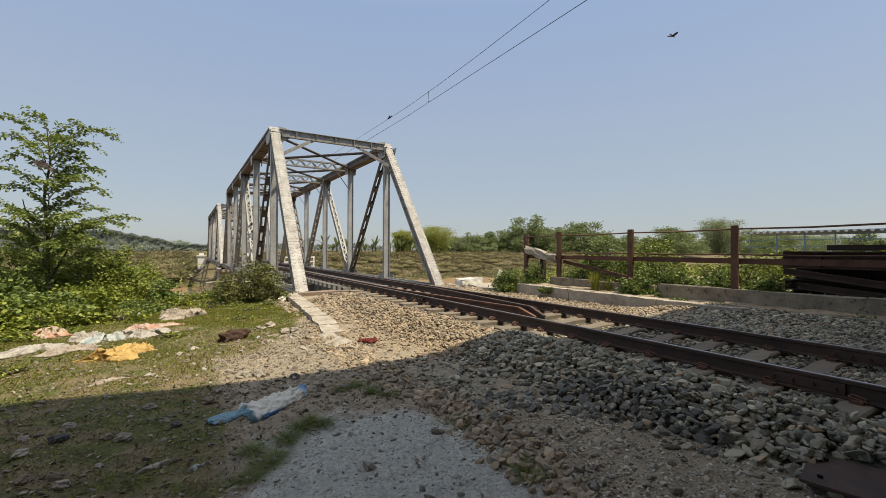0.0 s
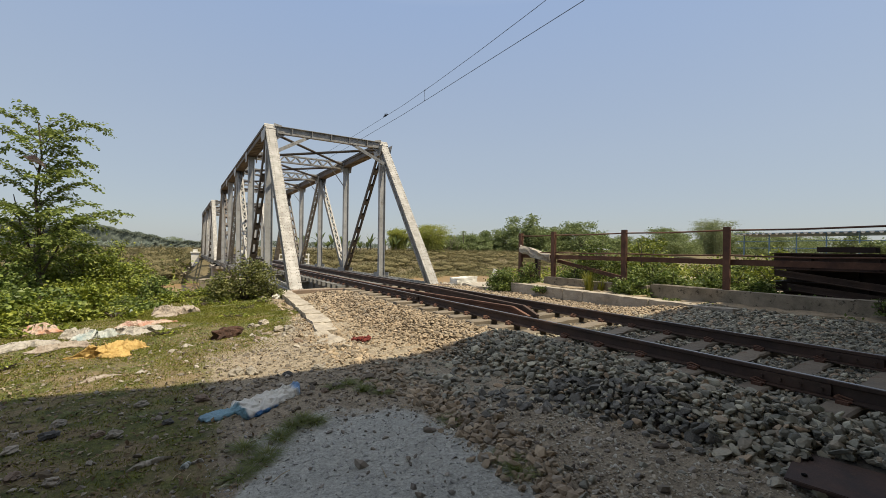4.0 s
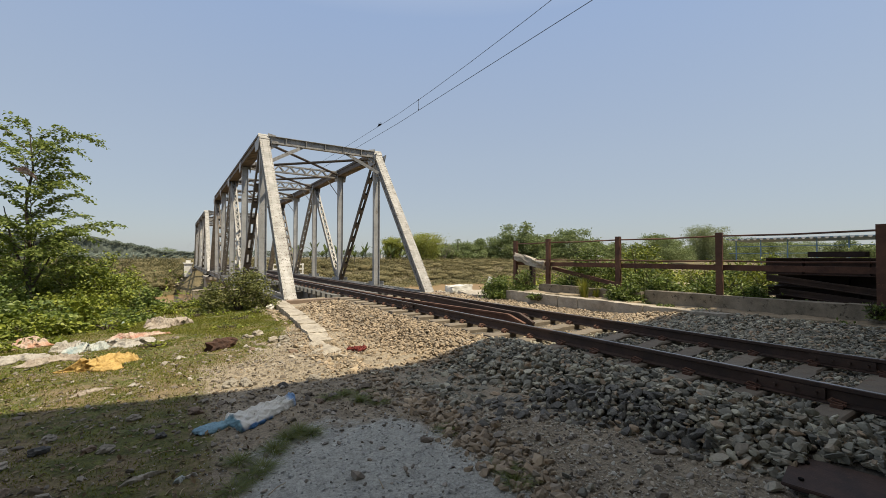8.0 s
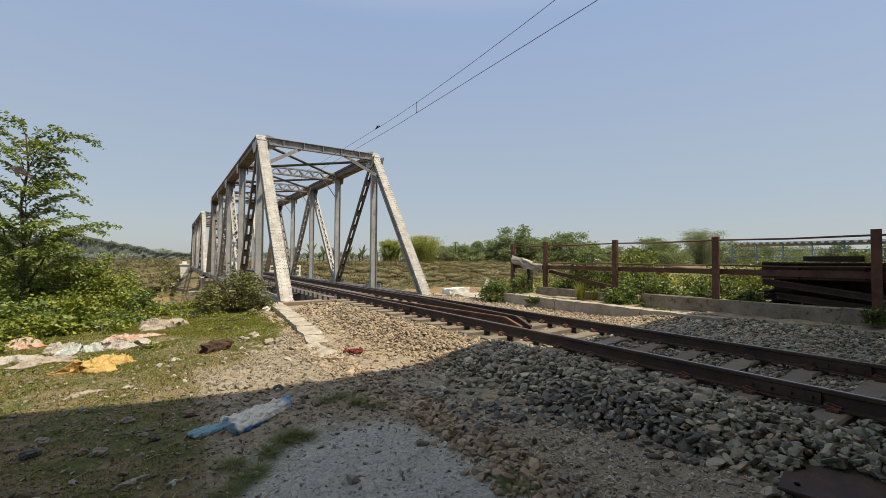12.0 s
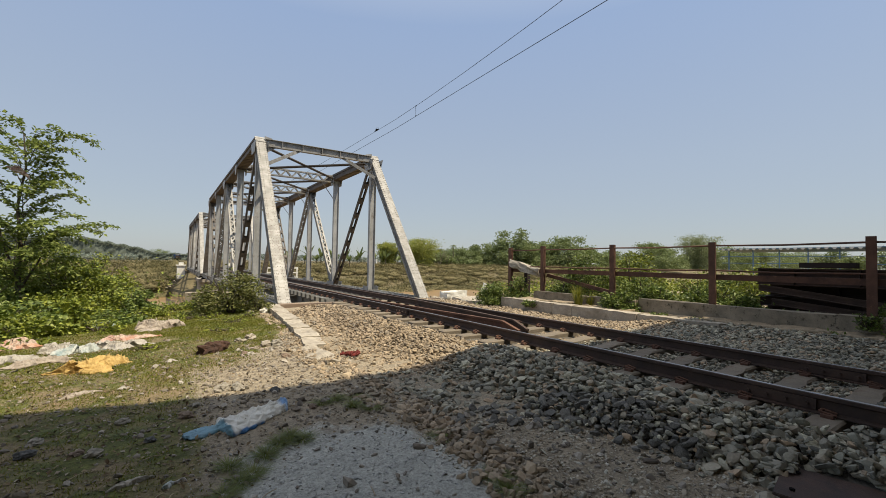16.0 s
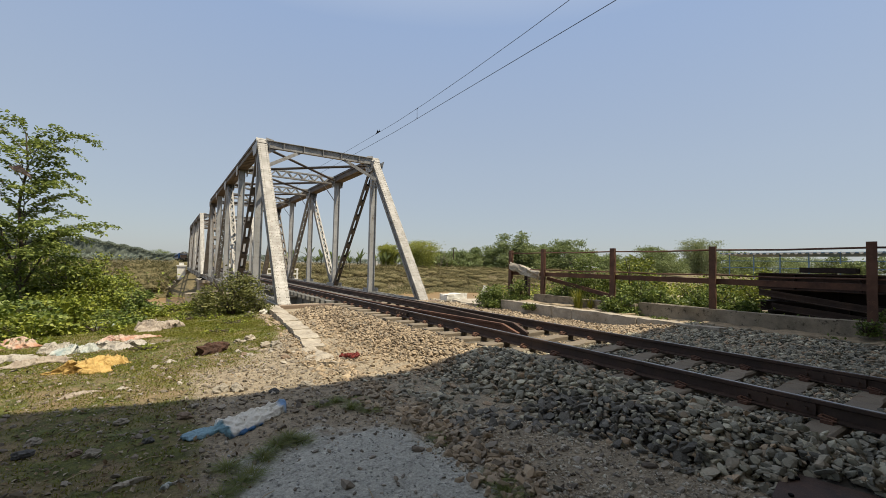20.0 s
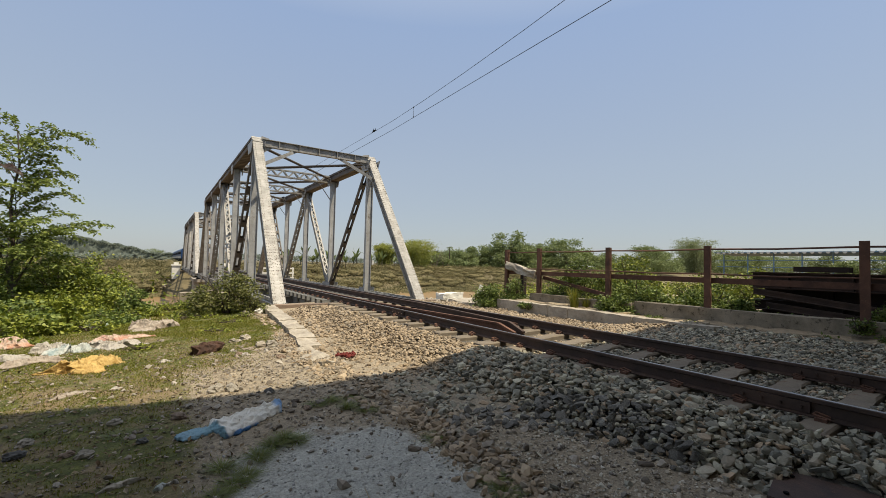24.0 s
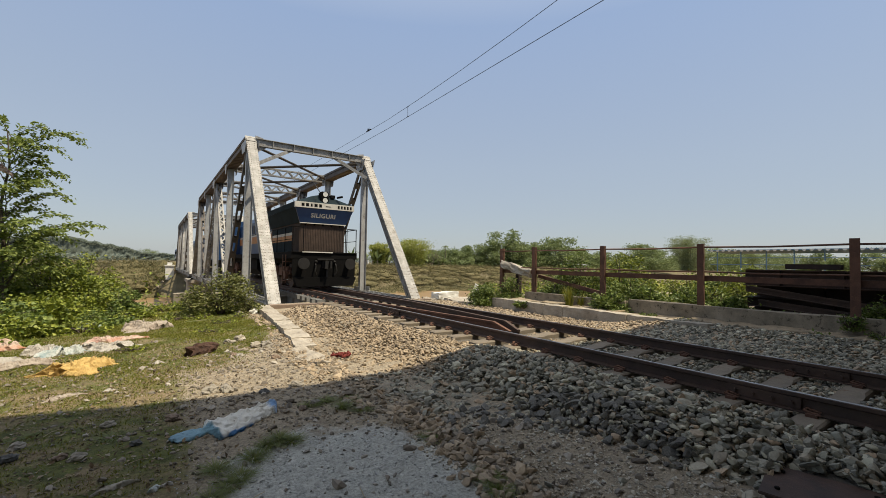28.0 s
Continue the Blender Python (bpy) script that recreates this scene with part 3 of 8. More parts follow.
def build_pebbles():
    n = 15000
    x, y = RNG.uniform(-9.5, -2.6, n), RNG.uniform(1.0, 9.5, n)
    t, d, b = zones(x, y)
    keep = (x < ballast_edge(y) - 0.1) & (RNG.uniform(0, 1, n) < 0.85 * (1 - 0.75 * t) * (1 - 0.85 * d))
    keep &= ~((x < -4.2) & (y > 8.0) & (RNG.uniform(0, 1, n) < 0.75))
    x, y = x[keep], y[keep]
    size = np.clip(RNG.lognormal(np.log(0.013), 0.5, len(x)), 0.006, 0.05)
    stones("pebbles", np.stack([x, y, ground_z(x, y) + size * 0.2], -1), size, M_PEBBLE, None, "")


# ---- track ----
def rail_outline():
    half = [(0.075, -0.172), (0.075, -0.160), (0.012, -0.145), (0.009, -0.050), (0.036, -0.036), (0.036, -0.006), (0.030, -0.001)]
    return half + [(-a, b) for a, b in half[::-1]]


def rail_run(bm, x, y0, y1, drop=0.0):
    prism(bm, [(x + a, b - drop) for a, b in rail_outline()], "y", y0, y1)


def build_track():
    track = thing("track", "broad-gauge railway track with rusty rails on concrete sleepers", "railway track", "", "structure")
    for x in (-0.8725, 0.8725):
        bm = bmesh.new()
        rail_run(bm, x, -30, 700)
        rail = part("rail", bm, M_RAIL, track)
        bm = bmesh.new()
        box(bm, x, 335, 0.0006, 0.040, 730, 0.002)
        part("running_surface", bm, M_RAILTOP, rail, "rail head polished by wheels")
        bm = bmesh.new()
        for y in (1.62, 9.6):
            for s in (-1, 1):
                box(bm, x + s * 0.03, y, -0.095, 0.03, 0.62, 0.10)
                for k in range(4):
                    tube(bm, (x + s * 0.03, y - 0.24 + 0.16 * k, -0.095), (x + s * 0.075, y - 0.24 + 0.16 * k, -0.095), 0.017, n=6)
        part("fishplate", bm, M_RAIL, rail)
    # guard rails: side by side on the bridge, brought together towards the middle before it
    for s in (-1, 1):
        bm = bmesh.new()
        rail_run(bm, s * 0.60, 11.2, 86, 0.0)
        for (xa, ya, za), (xb, yb, zb) in (((0.60, 11.2, 0), (0.16, 6.55, 0)), ((0.16, 6.55, 0), (0.12, 6.10, -0.14))):
            a, b = Vector((s * xa, ya, za - 0.02)), Vector((s * xb, yb, zb - 0.02))
            bar(bm, a, b, 0.07, 0.04)
            dn = Vector((0, 0, -0.085))
            bar(bm, a + dn, b + dn, 0.02, 0.13)
            bar(bm, a + 1.8 * dn, b + 1.8 * dn, 0.14, 0.02)
        part("guard_rail", bm, M_RUST if s < 0 else M_RAIL, track)
    # sleepers
    bm = bmesh.new()
    prof = [(-1.375, -0.34), (-1.375, -0.195), (-1.34, -0.180), (-0.5, -0.180), (-0.35, -0.215), (0.35, -0.215), (0.5, -0.180), (1.34, -0.180), (1.375, -0.195), (1.375, -0.34)]
    prism(bm, prof, "y", -0.12, 0.12)
    bmesh.ops.bevel(bm, geom=[e for e in bm.edges if e.calc_length() > 0.3 and abs(e.verts[0].co.y - e.verts[1].co.y) < 1e-6 and e.verts[0].co.z > -0.3], offset=0.022, segments=1, affect="EDGES")
    sleeper_me = bpy.data.meshes.new("sleeper")
    bm.to_mesh(sleeper_me)
    bm.free()
    sleeper_me.materials.append(M_SLEEPER)
    bm = bmesh.new()
    for x in (-0.8725, 0.8725):
        for s in (-1, 1):
            cx = x + s * 0.115
            tube(bm, (cx, -0.06, -0.155), (cx + s * 0.01, 0.06, -0.135), 0.012, n=6)
            tube(bm, (cx + s * 0.01, 0.06, -0.135), (cx - s * 0.05, 0.05, -0.125), 0.012, n=6)
            tube(bm, (cx - s * 0.05, 0.05, -0.125), (cx - s * 0.055, -0.05, -0.145), 0.012, n=6)
            box(bm, cx + s * 0.02, 0, -0.165, 0.05, 0.09, 0.03)
    clip_me = bpy.data.meshes.new("rail_clip")
    bm.to_mesh(clip_me)
    bm.free()
    clip_me.materials.append(M_RUST)
    k = 0
    while SLEEPER_Y0 + SLEEPER_STEP * (k - 8) < 14.0:
        y = SLEEPER_Y0 + SLEEPER_STEP * (k - 8)
        ob = new("sleeper", sleeper_me)
        ob.parent, ob.matrix_basis = track, pose(0.02 * math.sin(k * 5.1), y, 0.004 * math.sin(k * 2.3), 0, 0, 0.5 * math.sin(k * 3.7))
        c = new("rail_clip", clip_me)
        c.parent = ob
        k += 1
    # steel channel sleepers over the bridge
    bm = bmesh.new()
    box(bm, 0, 0, -0.19, 2.5, 0.24, 0.02)
    for s in (-1, 1):
        box(bm, 0, s * 0.11, -0.27, 2.5, 0.02, 0.16)
    channel_me = bpy.data.meshes.new("channel_sleeper")
    bm.to_mesh(channel_me)
    bm.free()
    channel_me.materials.append(M_STEEL_IN)
    for k in range(112):
        ob = new("channel_sleeper", channel_me)
        ob.parent, ob.matrix_basis = track, pose(0, 14.75 + 0.63 * k, 0)
        if k < 40:
            c = new("rail_clip", clip_me)
            c.parent = ob
    return track


def build_grit():
    n = 6000
    x, y = RNG.uniform(-5.9, -3.9, n), RNG.uniform(0.6, 3.9, n)
    t, d, b = zones(x, y)
    keep = RNG.uniform(0, 1, n) < 0.25 + 0.6 * d
    x, y = x[keep], y[keep]
    size = np.clip(RNG.lognormal(np.log(0.0055), 0.45, len(x)), 0.003, 0.02)
    stones("grit", np.stack([x, y, ground_z(x, y) + size * 0.1], -1), size, M_GRIT, None, "")
    n = 4200
    x, y = RNG.uniform(-4.2, -2.4, n), RNG.uniform(0.7, 3.2, n)
    keep = x < ballast_edge(y) + 0.1
    x, y = x[keep], y[keep]
    size = np.clip(RNG.lognormal(np.log(0.009), 0.4, len(x)), 0.004, 0.026)
    stones("gravel", np.stack([x, y, ground_z(x, y) + size * 0.15], -1), size, M_PATH, None, "fine grey-brown gravel trodden into the path")


build_track()
build_grit()
build_stones()
build_pebbles()

# ---- bridge ----
NODES = [14.55, 19.82, 25.35, 30.95, 36.60, 42.25, 47.55]
HW, ZB, ZT = 2.72, -0.42, 6.37      # half width, axis of the bottom and top chords


def laced(bm, a, b, w, h, side, pitch=0.33):
    """Two flanges joined by zigzag lacing bars on both faces."""
    a, b = Vector(a), Vector(b)
    m = Matrix.Translation(a) @ axes(a, b, side)
    length = (b - a).length
    for s in (-1, 1):
        box(bm, 0, s * h / 2, length / 2, w, 0.02, length, m)
        for t in (-1, 1):
            box(bm, t * w / 2, s * (h / 2 - 0.035), length / 2, 0.014, 0.07, length, m)
    n = max(2, int(length / pitch))
    for k in range(n):
        z0, z1 = length * k / n, length * (k + 1) / n
        s = 1 if k % 2 else -1
        for t in (-1, 1):
            bar(bm, m @ Vector((t * w / 2, s * (h / 2 - 0.04), z0)), m @ Vector((t * w / 2, -s * (h / 2 - 0.04), z1)), 0.012, 0.075, m.to_3x3() @ Vector((1, 0, 0)))


def boxed(bm, a, b, w, h, side, lip=0.05):
    """A riveted box: two webs, a cover plate that overhangs, and lips below."""
    a, b = Vector(a), Vector(b)
    m = Matrix.Translation(a) @ axes(a, b, side)
    length = (b - a).length
    box(bm, 0, 0, length / 2, w * 0.8, h, length, m)
    for s in (-1, 1):
        box(bm, 0, s * h / 2, length / 2, w, 0.024, length, m)
        for t in (-1, 1):
            box(bm, t * (w * 0.4 + 0.022), s * (h / 2 - 0.045), length / 2, 0.045, 0.09, length, m)
    return m, length


def rivet_rows(m, length, xs, y, pitch, r=0.021, axis=1):
    """Rivet heads along a member as one array mesh: low four-sided domes."""
    ring = np.array([(math.cos(k * math.pi / 2), math.sin(k * math.pi / 2)) for k in range(4)])
    out = []
    for x in xs:
        for z in np.arange(0.15, length - 0.1, pitch):
            for s in ((y,) if np.isscalar(y) else y):
                q = [(x + r * c, s, z + r * d) for c, d in ring] + [(x + 0.5 * r * c, s + math.copysign(0.016, s), z + 0.5 * r * d) for c, d in ring]
                if axis == 0:
                    q = [(b, a, c) for a, b, c in q]
                out.append([m @ Vector(p) for p in q])
    v = np.array([[p[:] for p in q] for q in out])
    quad = np.array([[4, 5, 6, 7], [0, 1, 5, 4], [1, 2, 6, 5], [2, 3, 7, 6], [3, 0, 4, 7]])
    return v.reshape(-1, 3), (quad[None] + (np.arange(len(out)) * 8)[:, None, None]).reshape(-1, 4)


def build_truss():
    truss = thing("truss_span", "silver-painted riveted steel truss span with laced diagonals", "bridge truss", "bridge spans")
    for sx in (-1, 1):
        x = sx * HW
        B = [Vector((x, y, ZB)) for y in NODES]
        T = [Vector((x, y, ZT)) for y in NODES]
        for a, b, up in ((B[0], T[1], -1), (B[6], T[5], 1)):
            bm = bmesh.new()
            d = (b - a).normalized()
            p0, p1, w, h = a - d * 0.05, b + d * 0.14, 0.41, 0.31
            m, length = Matrix.Translation(p0) @ axes(p0, p1, (1, 0, 0)), (p1 - p0).length
            box(bm, 0, 0, length / 2, w * 0.8, h, length, m)
            post = part("end_post", bm, M_STEEL, truss, "inclined end post with rivet rows")
            for s in (-1, 1):
                bm = bmesh.new()
                box(bm, 0, s * h / 2, length / 2, w, 0.024, length, m)
                part("cover_plate", bm, M_STEEL, post)
                for t in (-1, 1):
                    bm = bmesh.new()
                    box(bm, t * (w * 0.4 + 0.022), s * (h / 2 - 0.045), length / 2, 0.045, 0.09, length, m)
                    part("corner_angle", bm, M_STEEL, post)
            bm = bmesh.new()
            box(bm, 0, 0, length - 0.10, w * 1.12, h + 0.07, 0.30, m)
            part("cap_plate", bm, M_STEEL, post)
            bm = bmesh.new()
            prism(bm, [(x - sx * 0.16, ZT + 0.30), (x - sx * 0.48, ZT + 0.24), (x - sx * 0.66, ZT - 0.16), (x - sx * 0.16, ZT - 0.50)], "y", b.y + up * 0.155, b.y + up * 0.17)
            part("portal_gusset", bm, M_STEEL, post)
            ny = (m.to_3x3() @ Vector((0, 1, 0))).y
            face = -0.17 if ny > 0 else 0.17
            if up > 0:
                face = -face
            v, f = rivet_rows(m, length, (-0.178, -0.108, 0.108, 0.178), face, 0.135, 0.019)
            finish("rivets", array_mesh("rivets", v, f), M_RIVET, post, "", "stuff")
            v, f = rivet_rows(m, 2.6, (-0.05, 0.05), face, 0.16, 0.019)
            v = v + np.array((m.to_3x3() @ Vector((0, 0, 1.2)))[:])
            finish("rivets", array_mesh("rivets", v, f), M_RIVET, post, "", "stuff")
            v, f = rivet_rows(m, length, (-0.12, 0.12), -0.19, 0.15, axis=0)
            finish("rivets", array_mesh("rivets", v, f), M_RIVET, post, "", "stuff")
        bm = bmesh.new()
        boxed(bm, T[1] - Vector((0, 0.1, 0)), T[5] + Vector((0, 0.1, 0)), 0.50, 0.36, (1, 0, 0))
        for k in range(60):
            y = NODES[1] + (NODES[5] - NODES[1]) * (k + 0.5) / 60
            box(bm, x, y, ZT - 0.205, 0.46, 0.07, 0.012)
        part("top_chord", bm, M_DARKSTEEL, truss)
        bm = bmesh.new()
        for s in (-1, 1):
            box(bm, x + s * 0.18, (NODES[0] + NODES[6]) / 2, ZB, 0.025, NODES[6] - NODES[0], 0.36)
            for t in (-1, 1):
                box(bm, x + s * 0.22, (NODES[0] + NODES[6]) / 2, ZB + t * 0.165, 0.08, NODES[6] - NODES[0], 0.025)
        for k in range(70):
            y = NODES[0] + (NODES[6] - NODES[0]) * (k + 0.5) / 70
            box(bm, x, y, ZB + 0.19, 0.42, 0.06, 0.012)
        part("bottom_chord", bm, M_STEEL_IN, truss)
        for i in range(1, 6):
            bm = bmesh.new()
            a, b = B[i], T[i]
            box(bm, x, a.y, (a.z + b.z) / 2, 0.29, 0.016, b.z - a.z)
            for s in (-1, 1):
                box(bm, x + s * 0.15, a.y, (a.z + b.z) / 2, 0.018, 0.20, b.z - a.z)
            part("vertical_post", bm, M_STEEL_MID, truss)
        for i, (a, b) in enumerate(((T[1], B[2]), (B[2], T[3]), (T[3], B[4]), (B[4], T[5]))):
            bm = bmesh.new()
            if i in (0, 3):
                m = Matrix.Translation(a) @ axes(a, b, (1, 0, 0))
                length = (b - a).length
                for s in (-1, 1):
                    box(bm, s * 0.13, 0, length / 2, 0.025, 0.17, length, m)
                    for t in (-1, 1):
                        box(bm, s * 0.10, t * 0.08, length / 2, 0.06, 0.014, length, m)
                for k in range(9):
                    for t in (-1, 1):
                        box(bm, 0, t * 0.095, length * (k + 0.5) / 9, 0.27, 0.014, 0.30, m)
            else:
                laced(bm, a, b, 0.24, 0.30, (0, 1, 0), 0.30)
            part("diagonal", bm, M_STEEL if i in (1, 2) else M_DARKSTEEL, truss)
        # gusset plates
        for i in range(1, 6):
            for base, zc, h in ((T, ZT - 0.20, 0.62), (B, ZB + 0.18, 0.62)):
                wide = 0.62 if (i % 2 == (1 if base is T else 0)) else 0.34
                for s in (-1, 1):
                    bm = bmesh.new()
                    px = x + s * 0.262
                    prism(bm, [(base[i].y - wide, zc + h * 0.3), (base[i].y + wide, zc + h * 0.3), (base[i].y + wide * (0.55 if base is T else 1), zc - h * 0.5), (base[i].y - wide * (0.55 if base is T else 1), zc - h * 0.5)], "x", px - 0.007, px + 0.007)
                    part("gusset_plate", bm, M_STEEL_MID, truss)
    # portal struts, sway struts and bracing
    for i, s in ((1, -1), (5, 1)):
        y = NODES[i] + s * 0.14
        bm = bmesh.new()
        box(bm, 0, y, ZT + 0.02, 2 * HW - 0.4, 0.022, 0.30)
        for zz in (-0.14, 0.17):
            box(bm, 0, y, ZT + zz, 2 * HW - 0.4, 0.20, 0.022)
        for k in range(5):
            box(bm, -1.8 + 0.9 * k, y - 0.05, ZT + 0.02, 0.03, 0.09, 0.30)
        part("portal_strut", bm, M_STEEL, truss)
        for sx in (-1, 1):
            bm = bmesh.new()
            d = Vector((0, (NODES[0] if i == 1 else NODES[6]) - NODES[i], ZB - ZT)).normalized()
            a, b = Vector((sx * 1.05, y, ZT - 0.12)), Vector((sx * (HW - 0.18), NODES[i], ZT)) + d * 1.35
            bar(bm, a, b, 0.15, 0.014, (0, 0, 1))
            bar(bm, a + Vector((0, 0.04, 0)), b + Vector((0, 0.04, 0)), 0.012, 0.09, (0, 0, 1))
            part("knee_brace", bm, M_STEEL, truss)
    for i in range(2, 5):
        y = NODES[i]
        bm = bmesh.new()
        a, b = (-HW + 0.2, y, ZT - 0.1), (HW - 0.2, y, ZT - 0.1)
        laced(bm, a, b, 0.16, 0.44, (0, 1, 0), 0.30)
        part("sway_strut", bm, M_STEEL, truss)
        for sx in (-1, 1):
            bm = bmesh.new()
            bar(bm, (sx * (HW - 0.95), y, ZT - 0.3), (sx * (HW - 0.15), y, ZT - 1.35), 0.09, 0.012, (0, 1, 0))
            bar(bm, (sx * (HW - 0.95), y + 0.03, ZT - 0.3), (sx * (HW - 0.15), y + 0.03, ZT - 1.35), 0.012, 0.07, (0, 0, 1))
            part("knee_brace", bm, M_STEEL, truss)
    for i in range(1, 5):
        for s in (-1, 1):
            bm = bmesh.new()
            a, b = Vector((s * (HW - 0.2), NODES[i] + 0.1, ZT - 0.13 - 0.03 * s)), Vector((-s * (HW - 0.2), NODES[i + 1] - 0.1, ZT - 0.13 - 0.03 * s))
            bar(bm, a, b, 0.13, 0.012, (1, 0, 0))
            bar(bm, a, b, 0.012, 0.13, (1, 0, 0))
            part("top_bracing", bm, M_DARKSTEEL, truss)
    # floor: cross girders and stringers
    for i in range(7):
        bm = bmesh.new()
        box(bm, 0, NODES[i], ZB - 0.32, 2 * HW, 0.018, 0.62)
        for t in (-1, 1):
            box(bm, 0, NODES[i], ZB - 0.32 + t * 0.31, 2 * HW, 0.26, 0.022)
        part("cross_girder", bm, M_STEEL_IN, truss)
    for sx in (-1, 1):
        bm = bmesh.new()
        yc, ly = (NODES[0] + NODES[6]) / 2, NODES[6] - NODES[0]
        box(bm, sx * 0.95, yc, -0.63, 0.016, ly, 0.52)
        for t in (-1, 1):
            box(bm, sx * 0.95, yc, -0.63 + t * 0.26, 0.22, ly, 0.02)
        for k in range(28):
            box(bm, sx * 0.95, NODES[0] + 0.6 + k * 1.17, -0.63, 0.16, 0.02, 0.48)
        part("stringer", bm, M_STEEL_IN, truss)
        for y in (NODES[0], NODES[6]):
            bm = bmesh.new()
            box(bm, sx * HW, y, -0.78, 0.7, 0.7, 0.08)
            box(bm, sx * HW, y, -0.69, 0.5, 0.5, 0.10)
            part("bearing", bm, M_BLACK, truss)
    return truss


TRUSS = build_truss()
copy_thing(TRUSS, pose(0, 36.6, 0))


def rough_block(bm, cx, cy, cz, sx, sy, sz, cuts=3, amp=0.02, seed=0, rz=0.0, ry=0.0):
    """A worn block: a cut-up cube with uneven faces."""
    tmp = bmesh.new()
    bmesh.ops.create_cube(tmp, size=1.0)
    bmesh.ops.subdivide_edges(tmp, edges=tmp.edges[:], cuts=cuts, use_grid_fill=True)
    for v in tmp.verts:
        v.co = Vector((v.co.x * sx, v.co.y * sy, v.co.z * sz))
        v.co += noise.noise_vector(v.co * 3.1 + Vector((seed, 0, 0))) * amp + noise.noise_vector(v.co * 11 + Vector((seed, 3, 0))) * amp * 0.5
    m = pose(cx, cy, cz, 0, ry, rz)
    vm = [bm.verts.new(m @ v.co) for v in tmp.verts]
    for f in tmp.faces:
        bm.faces.new([vm[v.index] for v in f.verts])
    tmp.free()


def build_masonry():
    ab = thing("abutment", "brown concrete abutment and ballast wall under the bridge end", "abutment", "", "structure")
    bm = bmesh.new()
    rough_block(bm, 0.1, 14.16, -0.49, 6.1, 0.30, 0.50, 8, 0.012, 1)
    part("ballast_wall", bm, M_ABUT, ab)
    bm = bmesh.new()
    box(bm, 0, 15.0, -3.4, 6.6, 1.9, 5.1)
    part("bearing_shelf", bm, M_CONC, ab)
    bm = bmesh.new()
    rough_block(bm, -4.62, 15.95, -0.68, 1.75, 0.5, 1.5, 6, 0.03, 5)
    part("wing_wall", bm, M_WALL, ab)
    # middle pier and far abutment
    pier = thing("pier", "grey concrete river pier between the two spans", "bridge pier", "", "structure")
    bm = bmesh.new()
    prism(bm, [(-3.2, 48.0), (-2.6, 47.3), (2.6, 47.3), (3.2, 48.0), (3.2, 50.7), (2.6, 51.4), (-2.6, 51.4), (-3.2, 50.7)], "z", -8.0, -1.1)
    part("shaft", bm, M_CONC, pier)
    bm = bmesh.new()
    box(bm, 0, 49.35, -0.96, 6.6, 4.6, 0.3)
    part("cap", bm, M_CONC, pier)
    far = thing("far_abutment", "pale concrete far abutment with white-painted pillars", "abutment", "", "structure")
    bm = bmesh.new()
    box(bm, 0, 86.2, -4.0, 8.4, 4.0, 6.2)
    part("wall", bm, M_CONC, far)
    for sx in (-1, 1):
        bm = bmesh.new()
        box(bm, sx * 3.75, 84.6, -1.2, 1.2, 1.2, 2.3)
        box(bm, sx * 3.75, 84.6, 0.02, 1.5, 1.5, 0.2)
        box(bm, sx * 3.75, 84.6, 0.3, 0.7, 0.7, 0.5)
        part("pillar", bm, M_WHITE, far, "white-painted pillar with a cap")
        bm = bmesh.new()
        box(bm, sx * 3.75, 88.2, -0.9, 0.4, 6.0, 1.6)
        part("parapet", bm, M_WHITE, far)
    # worn limewashed edging along the ballast
    edge = thing("stone_edging", "low crumbling limewashed stone edging beside the ballast", "edging", "", "structure")
    pts = [(-3.22, 14.1), (-3.32, 12.3), (-3.44, 10.6), (-3.55, 9.3), (-3.66, 8.2), (-3.80, 7.4)]
    for k in range(len(pts) - 1):
        (xa, ya), (xb, yb) = pts[k], pts[k + 1]
        bm = bmesh.new()
        h = 0.19 - 0.022 * k
        ang = math.degrees(math.atan2(xb - xa, ya - yb))
        rough_block(bm, (xa + xb) / 2, (ya + yb) / 2, -0.33 + h / 2 - 0.08, 0.37, math.hypot(xb - xa, yb - ya) * 1.06, h, 14, 0.03, k, ang)
        part("edging_stone", bm, M_LIME, edge)
    bm = bmesh.new()
    rough_block(bm, -3.92, 6.75, -0.385, 0.40, 1.3, 0.08, 10, 0.06, 31, 10)
    part("edging_footing", bm, M_LIME, edge)


build_masonry()


